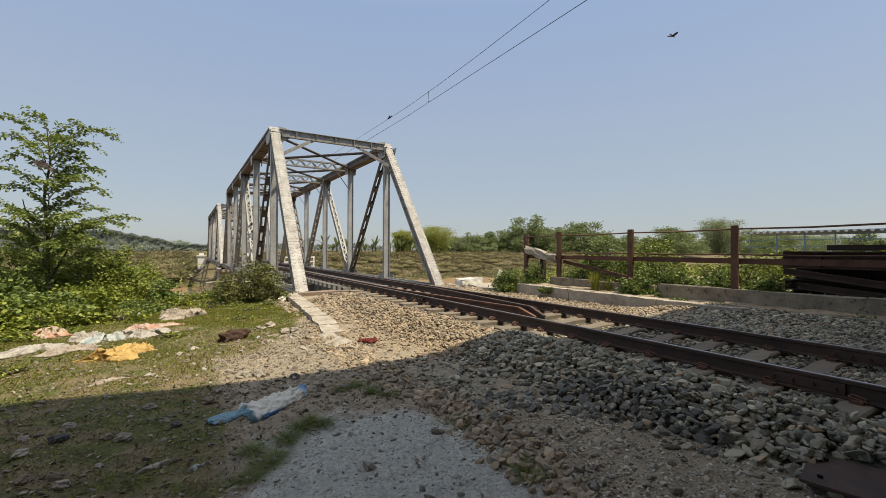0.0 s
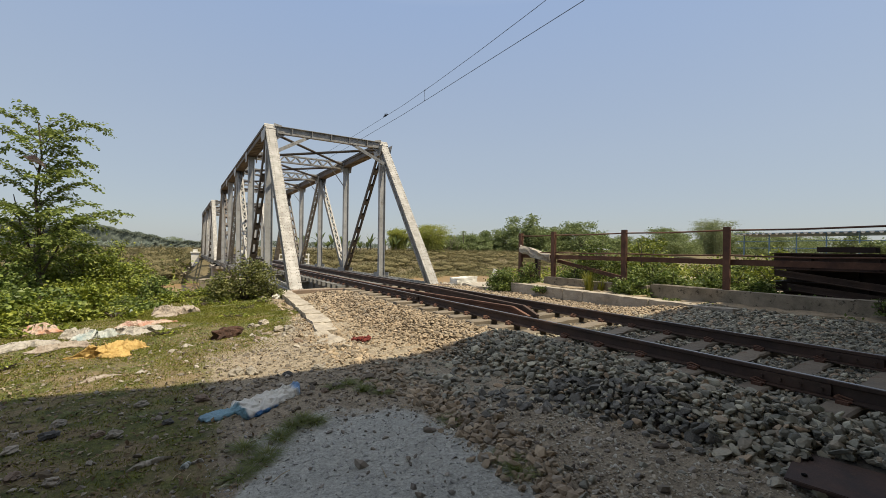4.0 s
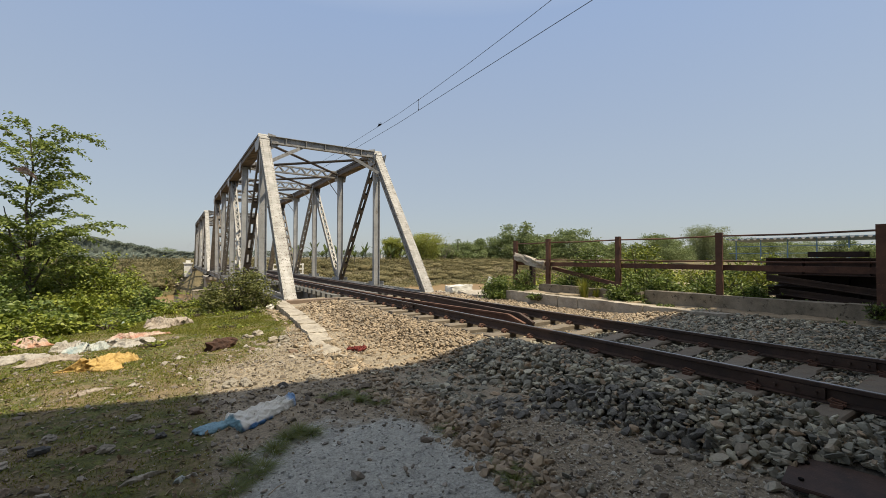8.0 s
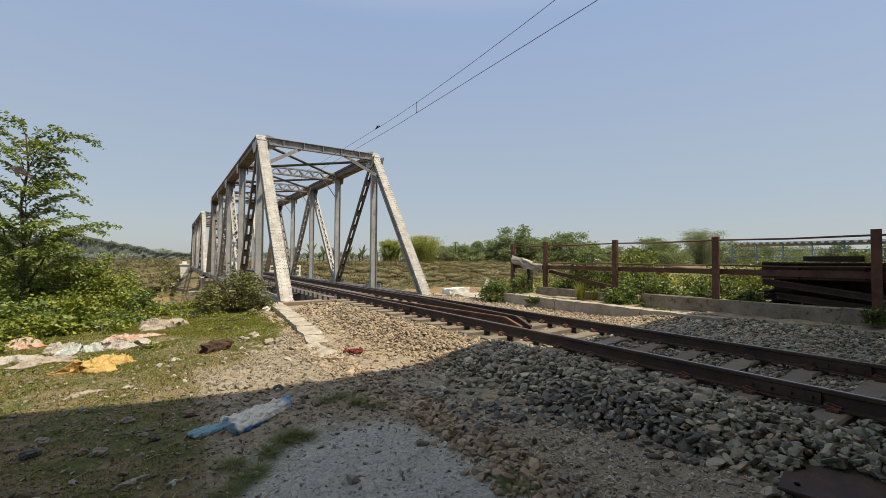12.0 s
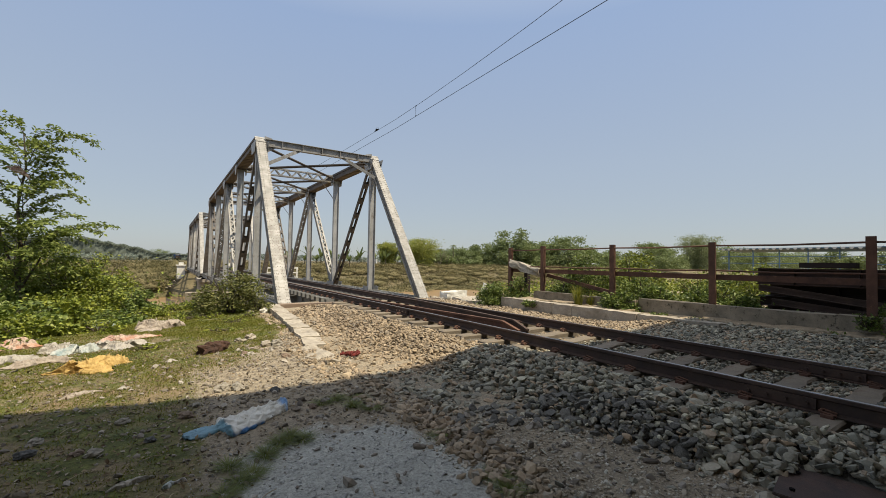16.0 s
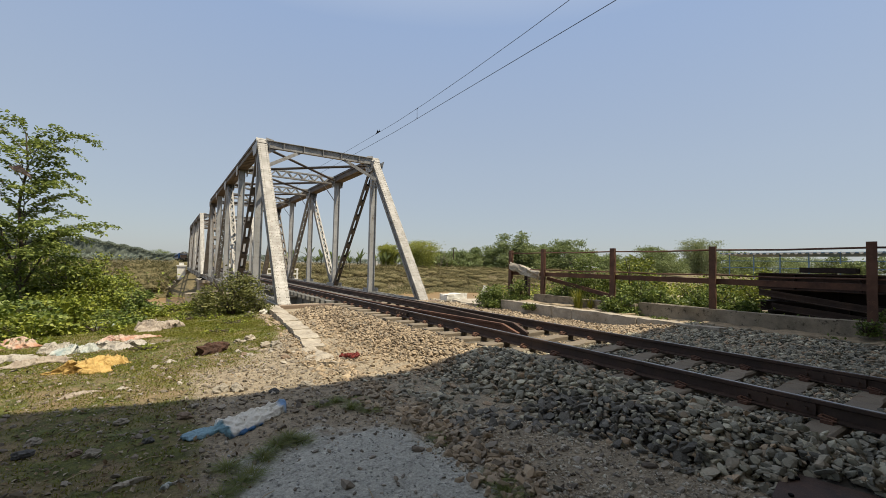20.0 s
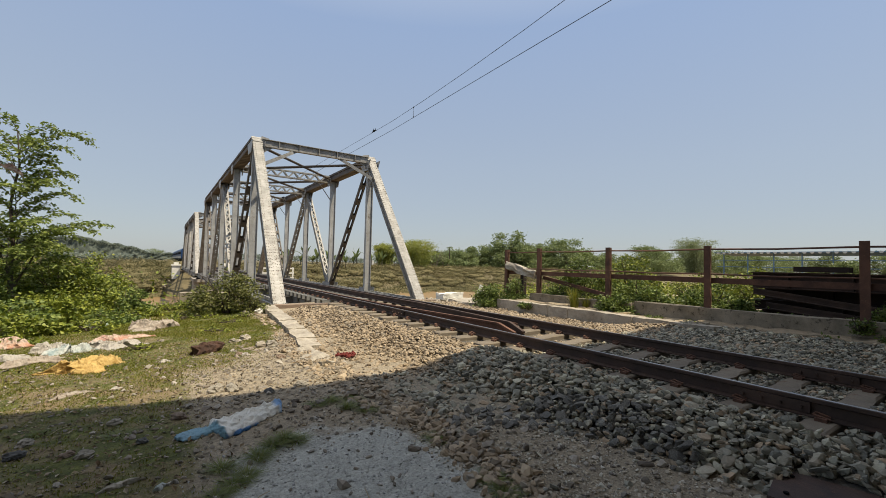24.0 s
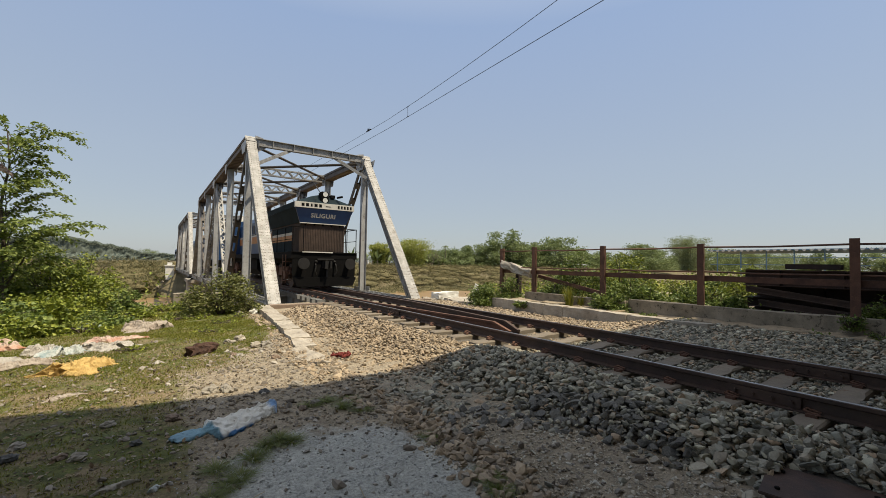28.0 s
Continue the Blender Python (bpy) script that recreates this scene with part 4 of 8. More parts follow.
def build_right_side():
    # wall that holds the bank, with the fence on it
    wall = thing("retaining_wall", "low weathered concrete retaining wall along the ballast", "wall", "", "structure")
    for k, (y0, y1, top) in enumerate(((-9.0, -3.0, 0.30), (-3.0, 2.5, 0.30), (2.5, 6.55, 0.285))):
        bm = bmesh.new()
        rough_block(bm, 4.93, (y0 + y1) / 2, (top - 0.55) / 2, 0.26, y1 - y0 - 0.006, top + 0.55, 6, 0.014, k)
        part("wall_section", bm, M_WALL, wall)
    for k, (x, y0, y1, top) in enumerate(((4.83, 6.6, 8.6, 0.23), (4.83, 8.6, 10.4, 0.25))):
        bm = bmesh.new()
        rough_block(bm, x, (y0 + y1) / 2, (top - 0.55) / 2, 0.24, y1 - y0 - 0.006, top + 0.55, 5, 0.018, k + 9)
        part("wall_section", bm, M_WALL, wall)
    kerb = thing("stone_kerb", "broken line of old concrete kerb blocks beside the track", "kerb", "", "structure")
    yy = 11.10
    for k, ln in enumerate((0.62, 0.62, 1.1, 0.75, 1.2, 0.8, 0.9, 1.0)):
        bm = bmesh.new()
        rough_block(bm, 3.98 + 0.012 * math.sin(k * 2.2), yy - ln / 2, -0.175, 0.34, ln * 0.985, 0.38 - 0.014 * k, 9, 0.018, 40 + k, 0.8 * math.sin(k * 3.3))
        part("kerb_block", bm, M_LIME, kerb)
        yy -= ln
    # earth heaped against the wall foot
    for k, (x, y, lx, ly, h) in enumerate(((4.45, 5.7, 0.75, 1.9, 0.36), (4.42, 7.6, 0.62, 2.2, 0.40), (4.43, 9.5, 0.56, 2.3, 0.42), (4.55, 3.7, 0.62, 2.3, 0.30), (4.62, 1.6, 0.5, 2.2, 0.28))):
        bm = bmesh.new()
        rough_block(bm, x, y, -0.24 + 0.02 * k, lx, ly, h, 9, 0.06, 60 + k)
        tagged(part("earth_bank", bm, M_SOIL, None, "", "", True), "dry tan earth heaped against the wall foot", "earth", "", "structure")
    # fence of old rail posts
    fence = thing("fence", "rusty steel fence of rail posts, rods and a beam", "fence")
    ys = [11.87, 10.22, 7.48, 4.76, 2.02, -0.72, -3.45, -6.2]
    for k, y in enumerate(ys):
        bm = bmesh.new()
        z0, z1 = 0.10, 1.80 + 0.02 * math.sin(k * 1.7)
        box(bm, 5.0, y, (z0 + z1) / 2, 0.018, 0.11, z1 - z0)
        box(bm, 4.94, y, (z0 + z1) / 2, 0.02, 0.15, z1 - z0)
        box(bm, 5.06, y, (z0 + z1) / 2, 0.03, 0.075, z1 - z0)
        part("fence_post", bm, M_RUST, fence)
    for y0, y1 in zip(ys[:-1], ys[1:]):
        for z, r in ((1.70, 0.020), (1.10, 0.018)):
            bm = bmesh.new()
            mid = Vector((5.0, (y0 + y1) / 2, z - 0.02))
            tube(bm, (5.0, y0 + 0.03, z), mid, r, n=8)
            tube(bm, mid, (5.0, y1 - 0.03, z), r, n=8)
            part("fence_rod", bm, M_RUST, fence)
        bm = bmesh.new()
        box(bm, 5.05, (y0 + y1) / 2, 0.94, 0.015, y0 - y1 + 0.03, 0.13)
        box(bm, 5.09, (y0 + y1) / 2, 1.0, 0.08, y0 - y1 + 0.03, 0.014)
        part("fence_beam", bm, M_RUST, fence)
    bm = bmesh.new()
    bar(bm, (5.28, 10.3, 0.80), (5.22, 7.7, 0.36), 0.05, 0.12, (1, 0, 0))
    tagged(part("fallen_beam", bm, M_RUST), "rusty steel flat leaning behind the fence", "beam")
    # broken concrete on the end post
    lump = bmesh.new()
    rough_block(lump, 5.0, 11.15, 1.04, 0.32, 1.3, 0.24, 7, 0.10, 77, 0, 0)
    for v in lump.verts:
        v.co.z += 0.26 * (v.co.y - 11.1)
    tagged(part("concrete_lump", lump, M_LIME), "broken pale concrete beam end lying on the fence", "concrete block")
    bm = bmesh.new()
    box(bm, 5.3, 11.3, 0.5, 0.16, 0.16, 0.95)
    tagged(part("stub_post", bm, M_GIRDER), "short dark steel stub post under the broken beam", "post")
    # white blocks by the bridge end
    for name, a, label in (("white_block", (4.45, 14.9, -0.20, 1.15, 0.5, 0.30, 6, 0), "limewashed concrete block beside the bridge foot"),
                           ("white_slab", (4.35, 13.0, -0.31, 1.3, 2.4, 0.12, -14, 0), "flat limewashed slab lying on the bank"),
                           ("leaning_slab", (6.05, 14.6, -0.05, 0.55, 0.16, 0.55, 20, 24), "leaning limewashed concrete slab on the bank")):
        bm = bmesh.new()
        x, y, z, sx, sy, sz, rz, ry = a
        rough_block(bm, x, y, z, sx, sy, sz, 6, 0.06, x * 7, rz, ry)
        tagged(part(name, bm, M_LIME if name == "white_slab" else M_WHITE), label, "concrete block")


build_right_side()


def build_wires():
    line = thing("overhead_line", "overhead line with contact wire, catenary wire and droppers", "overhead wires")

    def cat_z(y):
        return 5.80 + 0.0042 * (y - 12.0) ** 2 * (1 if y < 12 else 0.12)

    def stagger(y):
        return -0.21 + 0.0275 * (min(max(y, -14), 12.0) - 4.0)
    for name, f, r in (("contact_wire", lambda y: 5.50, 0.0066), ("catenary_wire", cat_z, 0.0058)):
        bm = bmesh.new()
        ys = list(np.linspace(-14, 40, 28)) + [60, 90, 140, 250]
        for a, b in zip(ys[:-1], ys[1:]):
            tube(bm, (stagger(a), a, min(f(a), 6.35)), (stagger(b), b, min(f(b), 6.35)), r, n=6)
        part(name, bm, M_WIRE, line)
    for y in (4.0 - 6.4, 10.6, 17.0, 23.5, 30.0, 36.5):
        bm = bmesh.new()
        x = stagger(y)
        tube(bm, (x, y, 5.50), (x, y + 0.02, cat_z(y)), 0.006, n=5)
        box(bm, x, y, 5.515, 0.018, 0.03, 0.03)
        box(bm, x, y, cat_z(y), 0.018, 0.03, 0.03)
        part("dropper", bm, M_WIRE, line)
    bm = bmesh.new()
    y, z = 13.42, cat_z(13.42)
    tube(bm, (0, y - 0.16, z + 0.01), (0, y + 0.16, z + 0.01), 0.018, n=8)
    tube(bm, (0, y + 0.12, z), (0.01, y + 0.06, z + 0.12), 0.009, n=6)
    tube(bm, (0, y - 0.12, z), (0.01, y - 0.08, z + 0.09), 0.009, n=6)
    box(bm, 0, y, z + 0.02, 0.04, 0.07, 0.06)
    part("wire_clamp", bm, M_BLACK, line, "dark clamp on the catenary wire")


build_wires()


def build_overbridge():
    """The road bridge above, out of view; its edge is outlined to cast the foreground shade."""
    ob = thing("road_overbridge", "concrete road bridge crossing over the railway line", "road bridge", "", "structure")
    ex, ey = sun_dir.x / sun_dir.z, sun_dir.y / sun_dir.z
    z = 7.9
    lift = z + 0.33
    edge = [(-60, 7.5), (-7.4, 5.72), (-5.5, 5.32), (-4.2, 5.17), (-3.3, 5.22), (-2.4, 5.36), (-1.8, 5.2), (-1.2, 4.75), (0.9, 4.87), (3.2, 5.35), (4.9, 4.75), (60, 4.75)]
    front = [(x + ex * lift, y + ey * lift) for x, y in edge]
    back = [(front[-1][0], front[0][1] - 26.0), (front[0][0], front[0][1] - 26.0)]
    bm = bmesh.new()
    prism(bm, front + back, "z", z - 0.6, z)
    part("deck", bm, M_WALL, ob)
    # unseen walls added at both sides to keep skylight off the foreground
    for x, y, ly in ((-16.5, -15.0, 20.0), (9.8, -12.4, 28.0)):
        bm = bmesh.new()
        box(bm, x, y, 3.40, 4.0, ly, 7.76)
        part("column", bm, M_WALL, ob)


build_overbridge()

# ---- litter and loose things ----
def cloth_surface(name, tones, axis_stops=None, hem=None):
    """Woven cloth or plastic; axis_stops colours it along its own length, hem adds a blue lower border."""
    m, nt, b = nodes_of(name)
    vec = coords(nt)
    n1, n2 = noise_node(nt, 5, 5, 0.6, vec), noise_node(nt, 70, 4, 0.6, vec)
    col = ramp(nt, n1, [(0.3 + 0.4 * i / max(1, len(tones) - 1), c) for i, c in enumerate(tones)])
    if axis_stops:
        sep = nt.nodes.new("ShaderNodeSeparateXYZ")
        nt.links.new(vec, sep.inputs[0])
        add = nt.nodes.new("ShaderNodeMath")
        add.operation, add.inputs[1].default_value = "MULTIPLY_ADD", 0.10
        nt.links.new(n1, add.inputs[0])
        nt.links.new(sep.outputs["X"], add.inputs[2])
        mr = nt.nodes.new("ShaderNodeMapRange")
        mr.inputs["From Min"].default_value, mr.inputs["From Max"].default_value = -0.46, 0.56
        nt.links.new(add.outputs[0], mr.inputs["Value"])
        col = mix(nt, 0.75, col, ramp(nt, mr.outputs[0], axis_stops))
        if hem:
            slope = nt.nodes.new("ShaderNodeMath")
            slope.operation, slope.inputs[1].default_value = "MULTIPLY_ADD", -hem[1]
            nt.links.new(sep.outputs["X"], slope.inputs[0])
            nt.links.new(sep.outputs["Y"], slope.inputs[2])
            line = nt.nodes.new("ShaderNodeMapRange")
            line.inputs["From Min"].default_value, line.inputs["From Max"].default_value = hem[0] + 0.016, hem[0] + 0.002
            nt.links.new(slope.outputs[0], line.inputs["Value"])
            col = mix(nt, line.outputs[0], col, (0.035, 0.13, 0.30))
    nt.links.new(col, b.inputs["Base Color"])
    b.inputs["Roughness"].default_value = 0.75
    crease = nt.nodes.new("ShaderNodeMath")
    crease.operation = "ADD"
    nt.links.new(noise_node(nt, 7, 3, 0.5, vec), crease.inputs[0])
    nt.links.new(noise_node(nt, 16, 3, 0.5, vec), crease.inputs[1])
    bump(nt, b, crease.outputs[0], 0.8, 0.05)
    return m


C_SACK = cloth_surface("blue_white_sack", [(0.42, 0.43, 0.42), (0.66, 0.65, 0.60), (0.54, 0.53, 0.49)],
                       [(0.0, (0.03, 0.20, 0.34)), (0.29, (0.05, 0.25, 0.36)), (0.315, (0.66, 0.64, 0.58)), (0.88, (0.66, 0.64, 0.57)), (0.93, (0.03, 0.21, 0.50))], (-0.205, 0.31))
C_GREYSACK = cloth_surface("grey_white_sack", [(0.210, 0.185, 0.150), (0.406, 0.371, 0.308), (0.294, 0.262, 0.217)])
C_WHITE = cloth_surface("dirty_white_cloth", [(0.198, 0.174, 0.148), (0.408, 0.381, 0.337), (0.302, 0.275, 0.238)])
C_YELLOW = cloth_surface("yellow_cloth", [(0.234, 0.135, 0.027), (0.522, 0.360, 0.126), (0.360, 0.225, 0.059)])
C_ORANGE = cloth_surface("orange_cloth", [(0.345, 0.112, 0.052), (0.474, 0.380, 0.310), (0.397, 0.173, 0.094)])
C_PINK = cloth_surface("pale_pink_cloth", [(0.214, 0.167, 0.128), (0.369, 0.321, 0.268), (0.196, 0.145, 0.107)])
C_RED = cloth_surface("red_white_cloth", [(0.26, 0.07, 0.05), (0.50, 0.40, 0.33), (0.40, 0.17, 0.12)])
C_AQUA = cloth_surface("pale_blue_plastic", [(0.160, 0.240, 0.255), (0.451, 0.465, 0.437), (0.291, 0.342, 0.335)])
C_TEAL = cloth_surface("teal_cloth", [(0.098, 0.168, 0.154), (0.252, 0.308, 0.280), (0.154, 0.224, 0.203)])


def cloth(name, label, category, x, y, lx, ly, rz, high, material, seed, fold=6.0, ragged=2.0, crumple=0.9):
    """A crumpled sheet that lies on the ground: uneven outline, ridged folds, turned-in edges."""
    nx, ny = (72, 44) if lx > 0.3 else (26, 16)
    u, v = np.meshgrid(np.linspace(-1, 1, nx), np.linspace(-1, 1, ny))
    rr = np.maximum(np.abs(u), np.abs(v))
    ang = np.arctan2(v, u)
    out = 1 + ragged * (0.16 * np.sin(3 * ang + seed) + 0.10 * np.sin(5 * ang + 2.1 * seed) + 0.06 * np.sin(11 * ang + 0.7 * seed) + 0.04 * np.sin(23 * ang + 1.9 * seed))
    px, py = u * lx * 0.39 * out, v * ly * 0.42 * out * (0.72 + 0.28 * np.sin(2.3 * u + seed)) + 0.12 * ly * np.sin(2.9 * u + 1.7 * seed)
    rng = np.random.default_rng(int(seed * 100))
    edge = (1 - rr ** 5) ** 0.7
    z = 0.10 * high * edge
    qx, qy = px + 0.03 * wob(px, py, 7, seed), py + 0.03 * wob(py, px, 7, seed + 2)
    for k in range(int(8 + 1.8 * fold)):
        # one fold: a sharp crest along a line that fades towards its ends
        a = rng.normal(0.0, 0.75)
        cx, cy = rng.uniform(-0.36, 0.36) * lx, rng.uniform(-0.36, 0.36) * ly
        s_along = (qx - cx) * math.cos(a) + (qy - cy) * math.sin(a)
        off = (qy - cy) * math.cos(a) - (qx - cx) * math.sin(a) + 0.05 * np.sin(s_along * 9 + k)
        wide = rng.uniform(0.012, 0.045) * (0.6 + 0.8 * max(ly, 0.2))
        reach = rng.uniform(0.15, 0.45) * lx
        z = np.maximum(z, high * crumple * rng.uniform(0.3, 1.0) * np.exp(-np.abs(off) / wide) * np.exp(-(s_along / reach) ** 4) * edge) + 0.012 * high * np.exp(-np.abs(off) / wide)
    z = z + 0.016 * crumple * (1 - np.abs(wob(qx * 16, qy * 16, 1.0, seed)) * 1.7) * edge
    z = np.maximum(z, 0.0) + 0.006
    top = np.stack([px, py, z + 0.012], -1).reshape(-1, 3)
    low = top * np.array([0.97, 0.97, 0.0]) + np.array([0, 0, 0.0])
    i = (np.arange(ny - 1)[:, None] * nx + np.arange(nx - 1)[None, :]).ravel()
    q = np.stack([i, i + 1, i + nx + 1, i + nx], -1)
    n = nx * ny
    ringi = np.concatenate([np.arange(nx), np.arange(1, ny) * nx + nx - 1, (ny - 1) * nx + np.arange(nx - 2, -1, -1), np.arange(ny - 2, 0, -1) * nx])
    nxt = np.roll(ringi, -1)
    faces = np.concatenate([q, q[:, ::-1] + n, np.stack([ringi, ringi + n, nxt + n, nxt], -1)])
    me = array_mesh(name, np.concatenate([top, low]), faces)
    ob = finish(name, me, material, smooth=True)
    ob.matrix_world = pose(x, y, float(ground_z(x, y)) - 0.012, 0, 0, rz)
    return tagged(ob, label, category)


def build_sack():
    """The flattened blue and white sack: a narrow tail, a broad folded body, a turned-up blue end."""
    nu, nv = 110, 40
    u, v = np.meshgrid(np.linspace(0, 1, nu), np.linspace(-1, 1, nv))
    tail = sm(0.27, 0.31, u)
    half = (0.045 + 0.05 * np.sin(np.pi * np.clip(u / 0.3, 0, 1) ** 0.7)) * (1 - tail) + tail * (0.185 - 0.075 * sm(0.4, 1.0, u)) * np.sqrt(np.clip((1.012 - u) / 0.06, 0, 1))
    half = half * np.where(u < 0.02, 0.35, 1.0)
    mid = -0.015 + tail * (-0.055 + 0.115 * sm(0.32, 0.9, u)) + 0.03 * sm(0.8, 1.0, u)
    px = (u - 0.5) * 1.0 + 0.025 * v * tail
    py = mid + v * half + 0.008 * np.sin(u * 60 + 2 * v) * np.abs(v) ** 3
    fold = (1 - np.abs(np.sin(8 * u + 2.4 * v + 1.2 * np.sin(9 * u)))) ** 2 + 0.7 * (1 - np.abs(np.sin(15 * u - 3.1 * v + 0.8 * np.sin(13 * u)))) ** 2
    fine = 1 - np.abs(wob(px * 22, py * 34, 1.0, 1.3)) * 1.7
    rim = np.clip((1 - np.abs(v)) * 4, 0, 1) ** 0.6
    z = 0.008 + rim * (0.010 + 0.020 * tail + 0.024 * fold * tail + 0.016 * fine) + 0.03 * tail * sm(0.36, 0.30, u) + 0.012 * sm(0.85, 1.0, u) * rim
    top = np.stack([px, py, z], -1).reshape(-1, 3)
    low = top * np.array([0.985, 0.985, 0.0])
    i = (np.arange(nv - 1)[:, None] * nu + np.arange(nu - 1)[None, :]).ravel()
    q = np.stack([i, i + 1, i + nu + 1, i + nu], -1)
    n = nu * nv
    ring = np.concatenate([np.arange(nu), np.arange(1, nv) * nu + nu - 1, (nv - 1) * nu + np.arange(nu - 2, -1, -1), np.arange(nv - 2, 0, -1) * nu])
    nxt = np.roll(ring, -1)
    me = array_mesh("woven_sack", np.concatenate([top, low]), np.concatenate([q, q[:, ::-1] + n, np.stack([ring, ring + n, nxt + n, nxt], -1)]))
    ob = finish("woven_sack", me, C_SACK, smooth=True)
    ob.matrix_world = pose(-5.41, 4.36, float(ground_z(-5.41, 4.36)) - 0.004, 0, 0, 16) @ Matrix.Diagonal((1.02, 1.15, 1.0, 1))
    tagged(ob, "empty blue and white woven plastic sack on shaded earth", "sack")


build_sack()
cloth("woven_sack", "dirty pale grey sack lying in the grass", "sack", -6.17, 11.3, 0.98, 0.72, 24, 0.29, C_PINK, 2.6, 6)
cloth("cloth", "orange and red cloth strip lying among litter", "cloth", -6.40, 9.98, 0.66, 0.34, 24, 0.09, C_ORANGE, 3.9)
cloth("cloth", "white and red crumpled cloth among litter", "cloth", -6.76, 9.98, 0.60, 0.34, 30, 0.12, C_RED, 5.2)
cloth("cloth", "crumpled dirty white cloth heap in the grass", "cloth", -6.66, 9.05, 0.80, 0.62, -14, 0.13, C_WHITE, 6.6, 7)
cloth("cloth", "crumpled yellow cloth lying on the grass", "cloth", -6.83, 7.50, 0.84, 0.62, 24, 0.17, C_YELLOW, 7.1, 8)
cloth("cloth", "pale dirty white sheet spread on the grass", "cloth", -7.98, 8.52, 1.0, 0.62, 4, 0.10, C_WHITE, 8.4, 8)
cloth("cloth", "tan and white crumpled cloth on the grass", "cloth", -7.48, 8.18, 0.72, 0.46, 10, 0.09, C_PINK, 4.4, 9)
cloth("plastic_bag", "white and pale blue plastic sheet on the grass", "plastic bag", -7.16, 8.82, 0.62, 0.48, 14, 0.16, C_AQUA, 9.8, 7)
cloth("plastic_bag", "crumpled white plastic bag on the grass", "plastic bag", -7.44, 8.95, 0.42, 0.38, 50, 0.20, C_WHITE, 2.2, 6)
cloth("cloth", "orange cloth at the edge of the weeds", "cloth", -8.10, 9.75, 0.55, 0.42, 10, 0.18, C_ORANGE, 1.1)
cloth("cloth", "teal cloth among green weeds", "cloth", -7.16, 11.9, 0.55, 0.3, 28, 0.16, C_TEAL, 3.2)
cloth("plastic_bag", "white plastic heap near the river bank edge", "plastic bag", -6.95, 16.2, 1.1, 0.4, 5, 0.26, C_WHITE, 6.1, 9)
cloth("plastic_scrap", "pale plastic strip on shaded earth", "plastic scrap", -6.22, 3.58, 0.26, 0.06, 15, 0.02, C_GREYSACK, 2.9, 12)
cloth("plastic_scrap", "small white and blue paper scrap on earth", "plastic scrap", -6.0, 3.42, 0.10, 0.05, 40, 0.015, C_AQUA, 7.7, 12)
cloth("plastic_scrap", "small white paper scrap on earth", "plastic scrap", -5.93, 3.45, 0.07, 0.05, 10, 0.015, C_WHITE, 4.7, 12)
cloth("plastic_scrap", "white paper scrap beside gravel", "plastic scrap", -4.74, 4.13, 0.08, 0.06, -10, 0.008, C_WHITE, 5.7, 12)
cloth("plastic_scrap", "white plastic scrap on the ballast foot", "plastic scrap", -3.10, 2.80, 0.12, 0.08, -10, 0.05, C_WHITE, 5.0, 14)
cloth("plastic_scrap", "pale wrapper on stony turf", "plastic scrap", -5.95, 7.35, 0.16, 0.08, 15, 0.03, C_WHITE, 8.0, 12)
cloth("plastic_scrap", "flat pale wrapper on stony earth", "plastic scrap", -6.80, 6.10, 0.34, 0.16, 15, 0.03, C_PINK, 3.3, 10)
cloth("plastic_scrap", "pale flat wrapper in thin grass", "plastic scrap", -6.42, 6.15, 0.13, 0.1, -5, 0.02, C_WHITE, 2.4, 10)

for k in range(9):
    cloth("plastic_scrap", "torn pale paper scrap on stony turf", "plastic scrap", -4.72 + 0.30 * math.sin(k * 2.4), 7.5 + 0.28 * math.cos(k * 1.7), 0.10 + 0.03 * (k % 3), 0.05, k * 47, 0.03, C_WHITE if k % 2 else C_PINK, 1.3 + k, 10)


def build_log():
    bm = bmesh.new()
    n, k = 14, 12
    rings = []
    for i in range(k):
        t = i / (k - 1)
        c = Vector((-0.31 + 0.62 * t, 0.03 * math.sin(4 * t), 0.10))
        r = 0.105 * (0.8 + 0.35 * math.sin(math.pi * min(1, t * 0.9 + 0.12)))
        ring = []
        for j in range(n):
            a = 2 * math.pi * j / n
            q = r * (1 + 0.45 * noise.noise(Vector((math.cos(a) * 1.4, math.sin(a) * 1.4, t * 5))) + 0.25 * noise.noise(Vector((math.cos(a) * 3.4, math.sin(a) * 3.4, t * 11))))
            ring.append(bm.verts.new(c + Vector((0.05 * math.sin(a * 3), q * math.cos(a), 0.95 * q * math.sin(a)))))
        rings.append(ring)
    for a, b in zip(rings[:-1], rings[1:]):
        for j in range(n):
            bm.faces.new((a[j], a[(j + 1) % n], b[(j + 1) % n], b[j]))
    bm.faces.new(rings[0][::-1])
    bm.faces.new(rings[-1])
    mat = surface("charred_wood", (0.12, 0.062, 0.042), (0.05, 0.028, 0.021), (0.17, 0.10, 0.066), 5, 40, 0.95, 0, 0.9, 0.6, 0, 0.03)
    ob = part("log", bm, mat)
    ob.matrix_world = pose(-5.36, 7.80, float(ground_z(-5.36, 7.8)) - 0.03, 0, -4, 36) @ Matrix.Diagonal((0.80, 0.85, 0.95, 1))
    tagged(ob, "short dark rotten log lying on the grass", "log")


build_log()


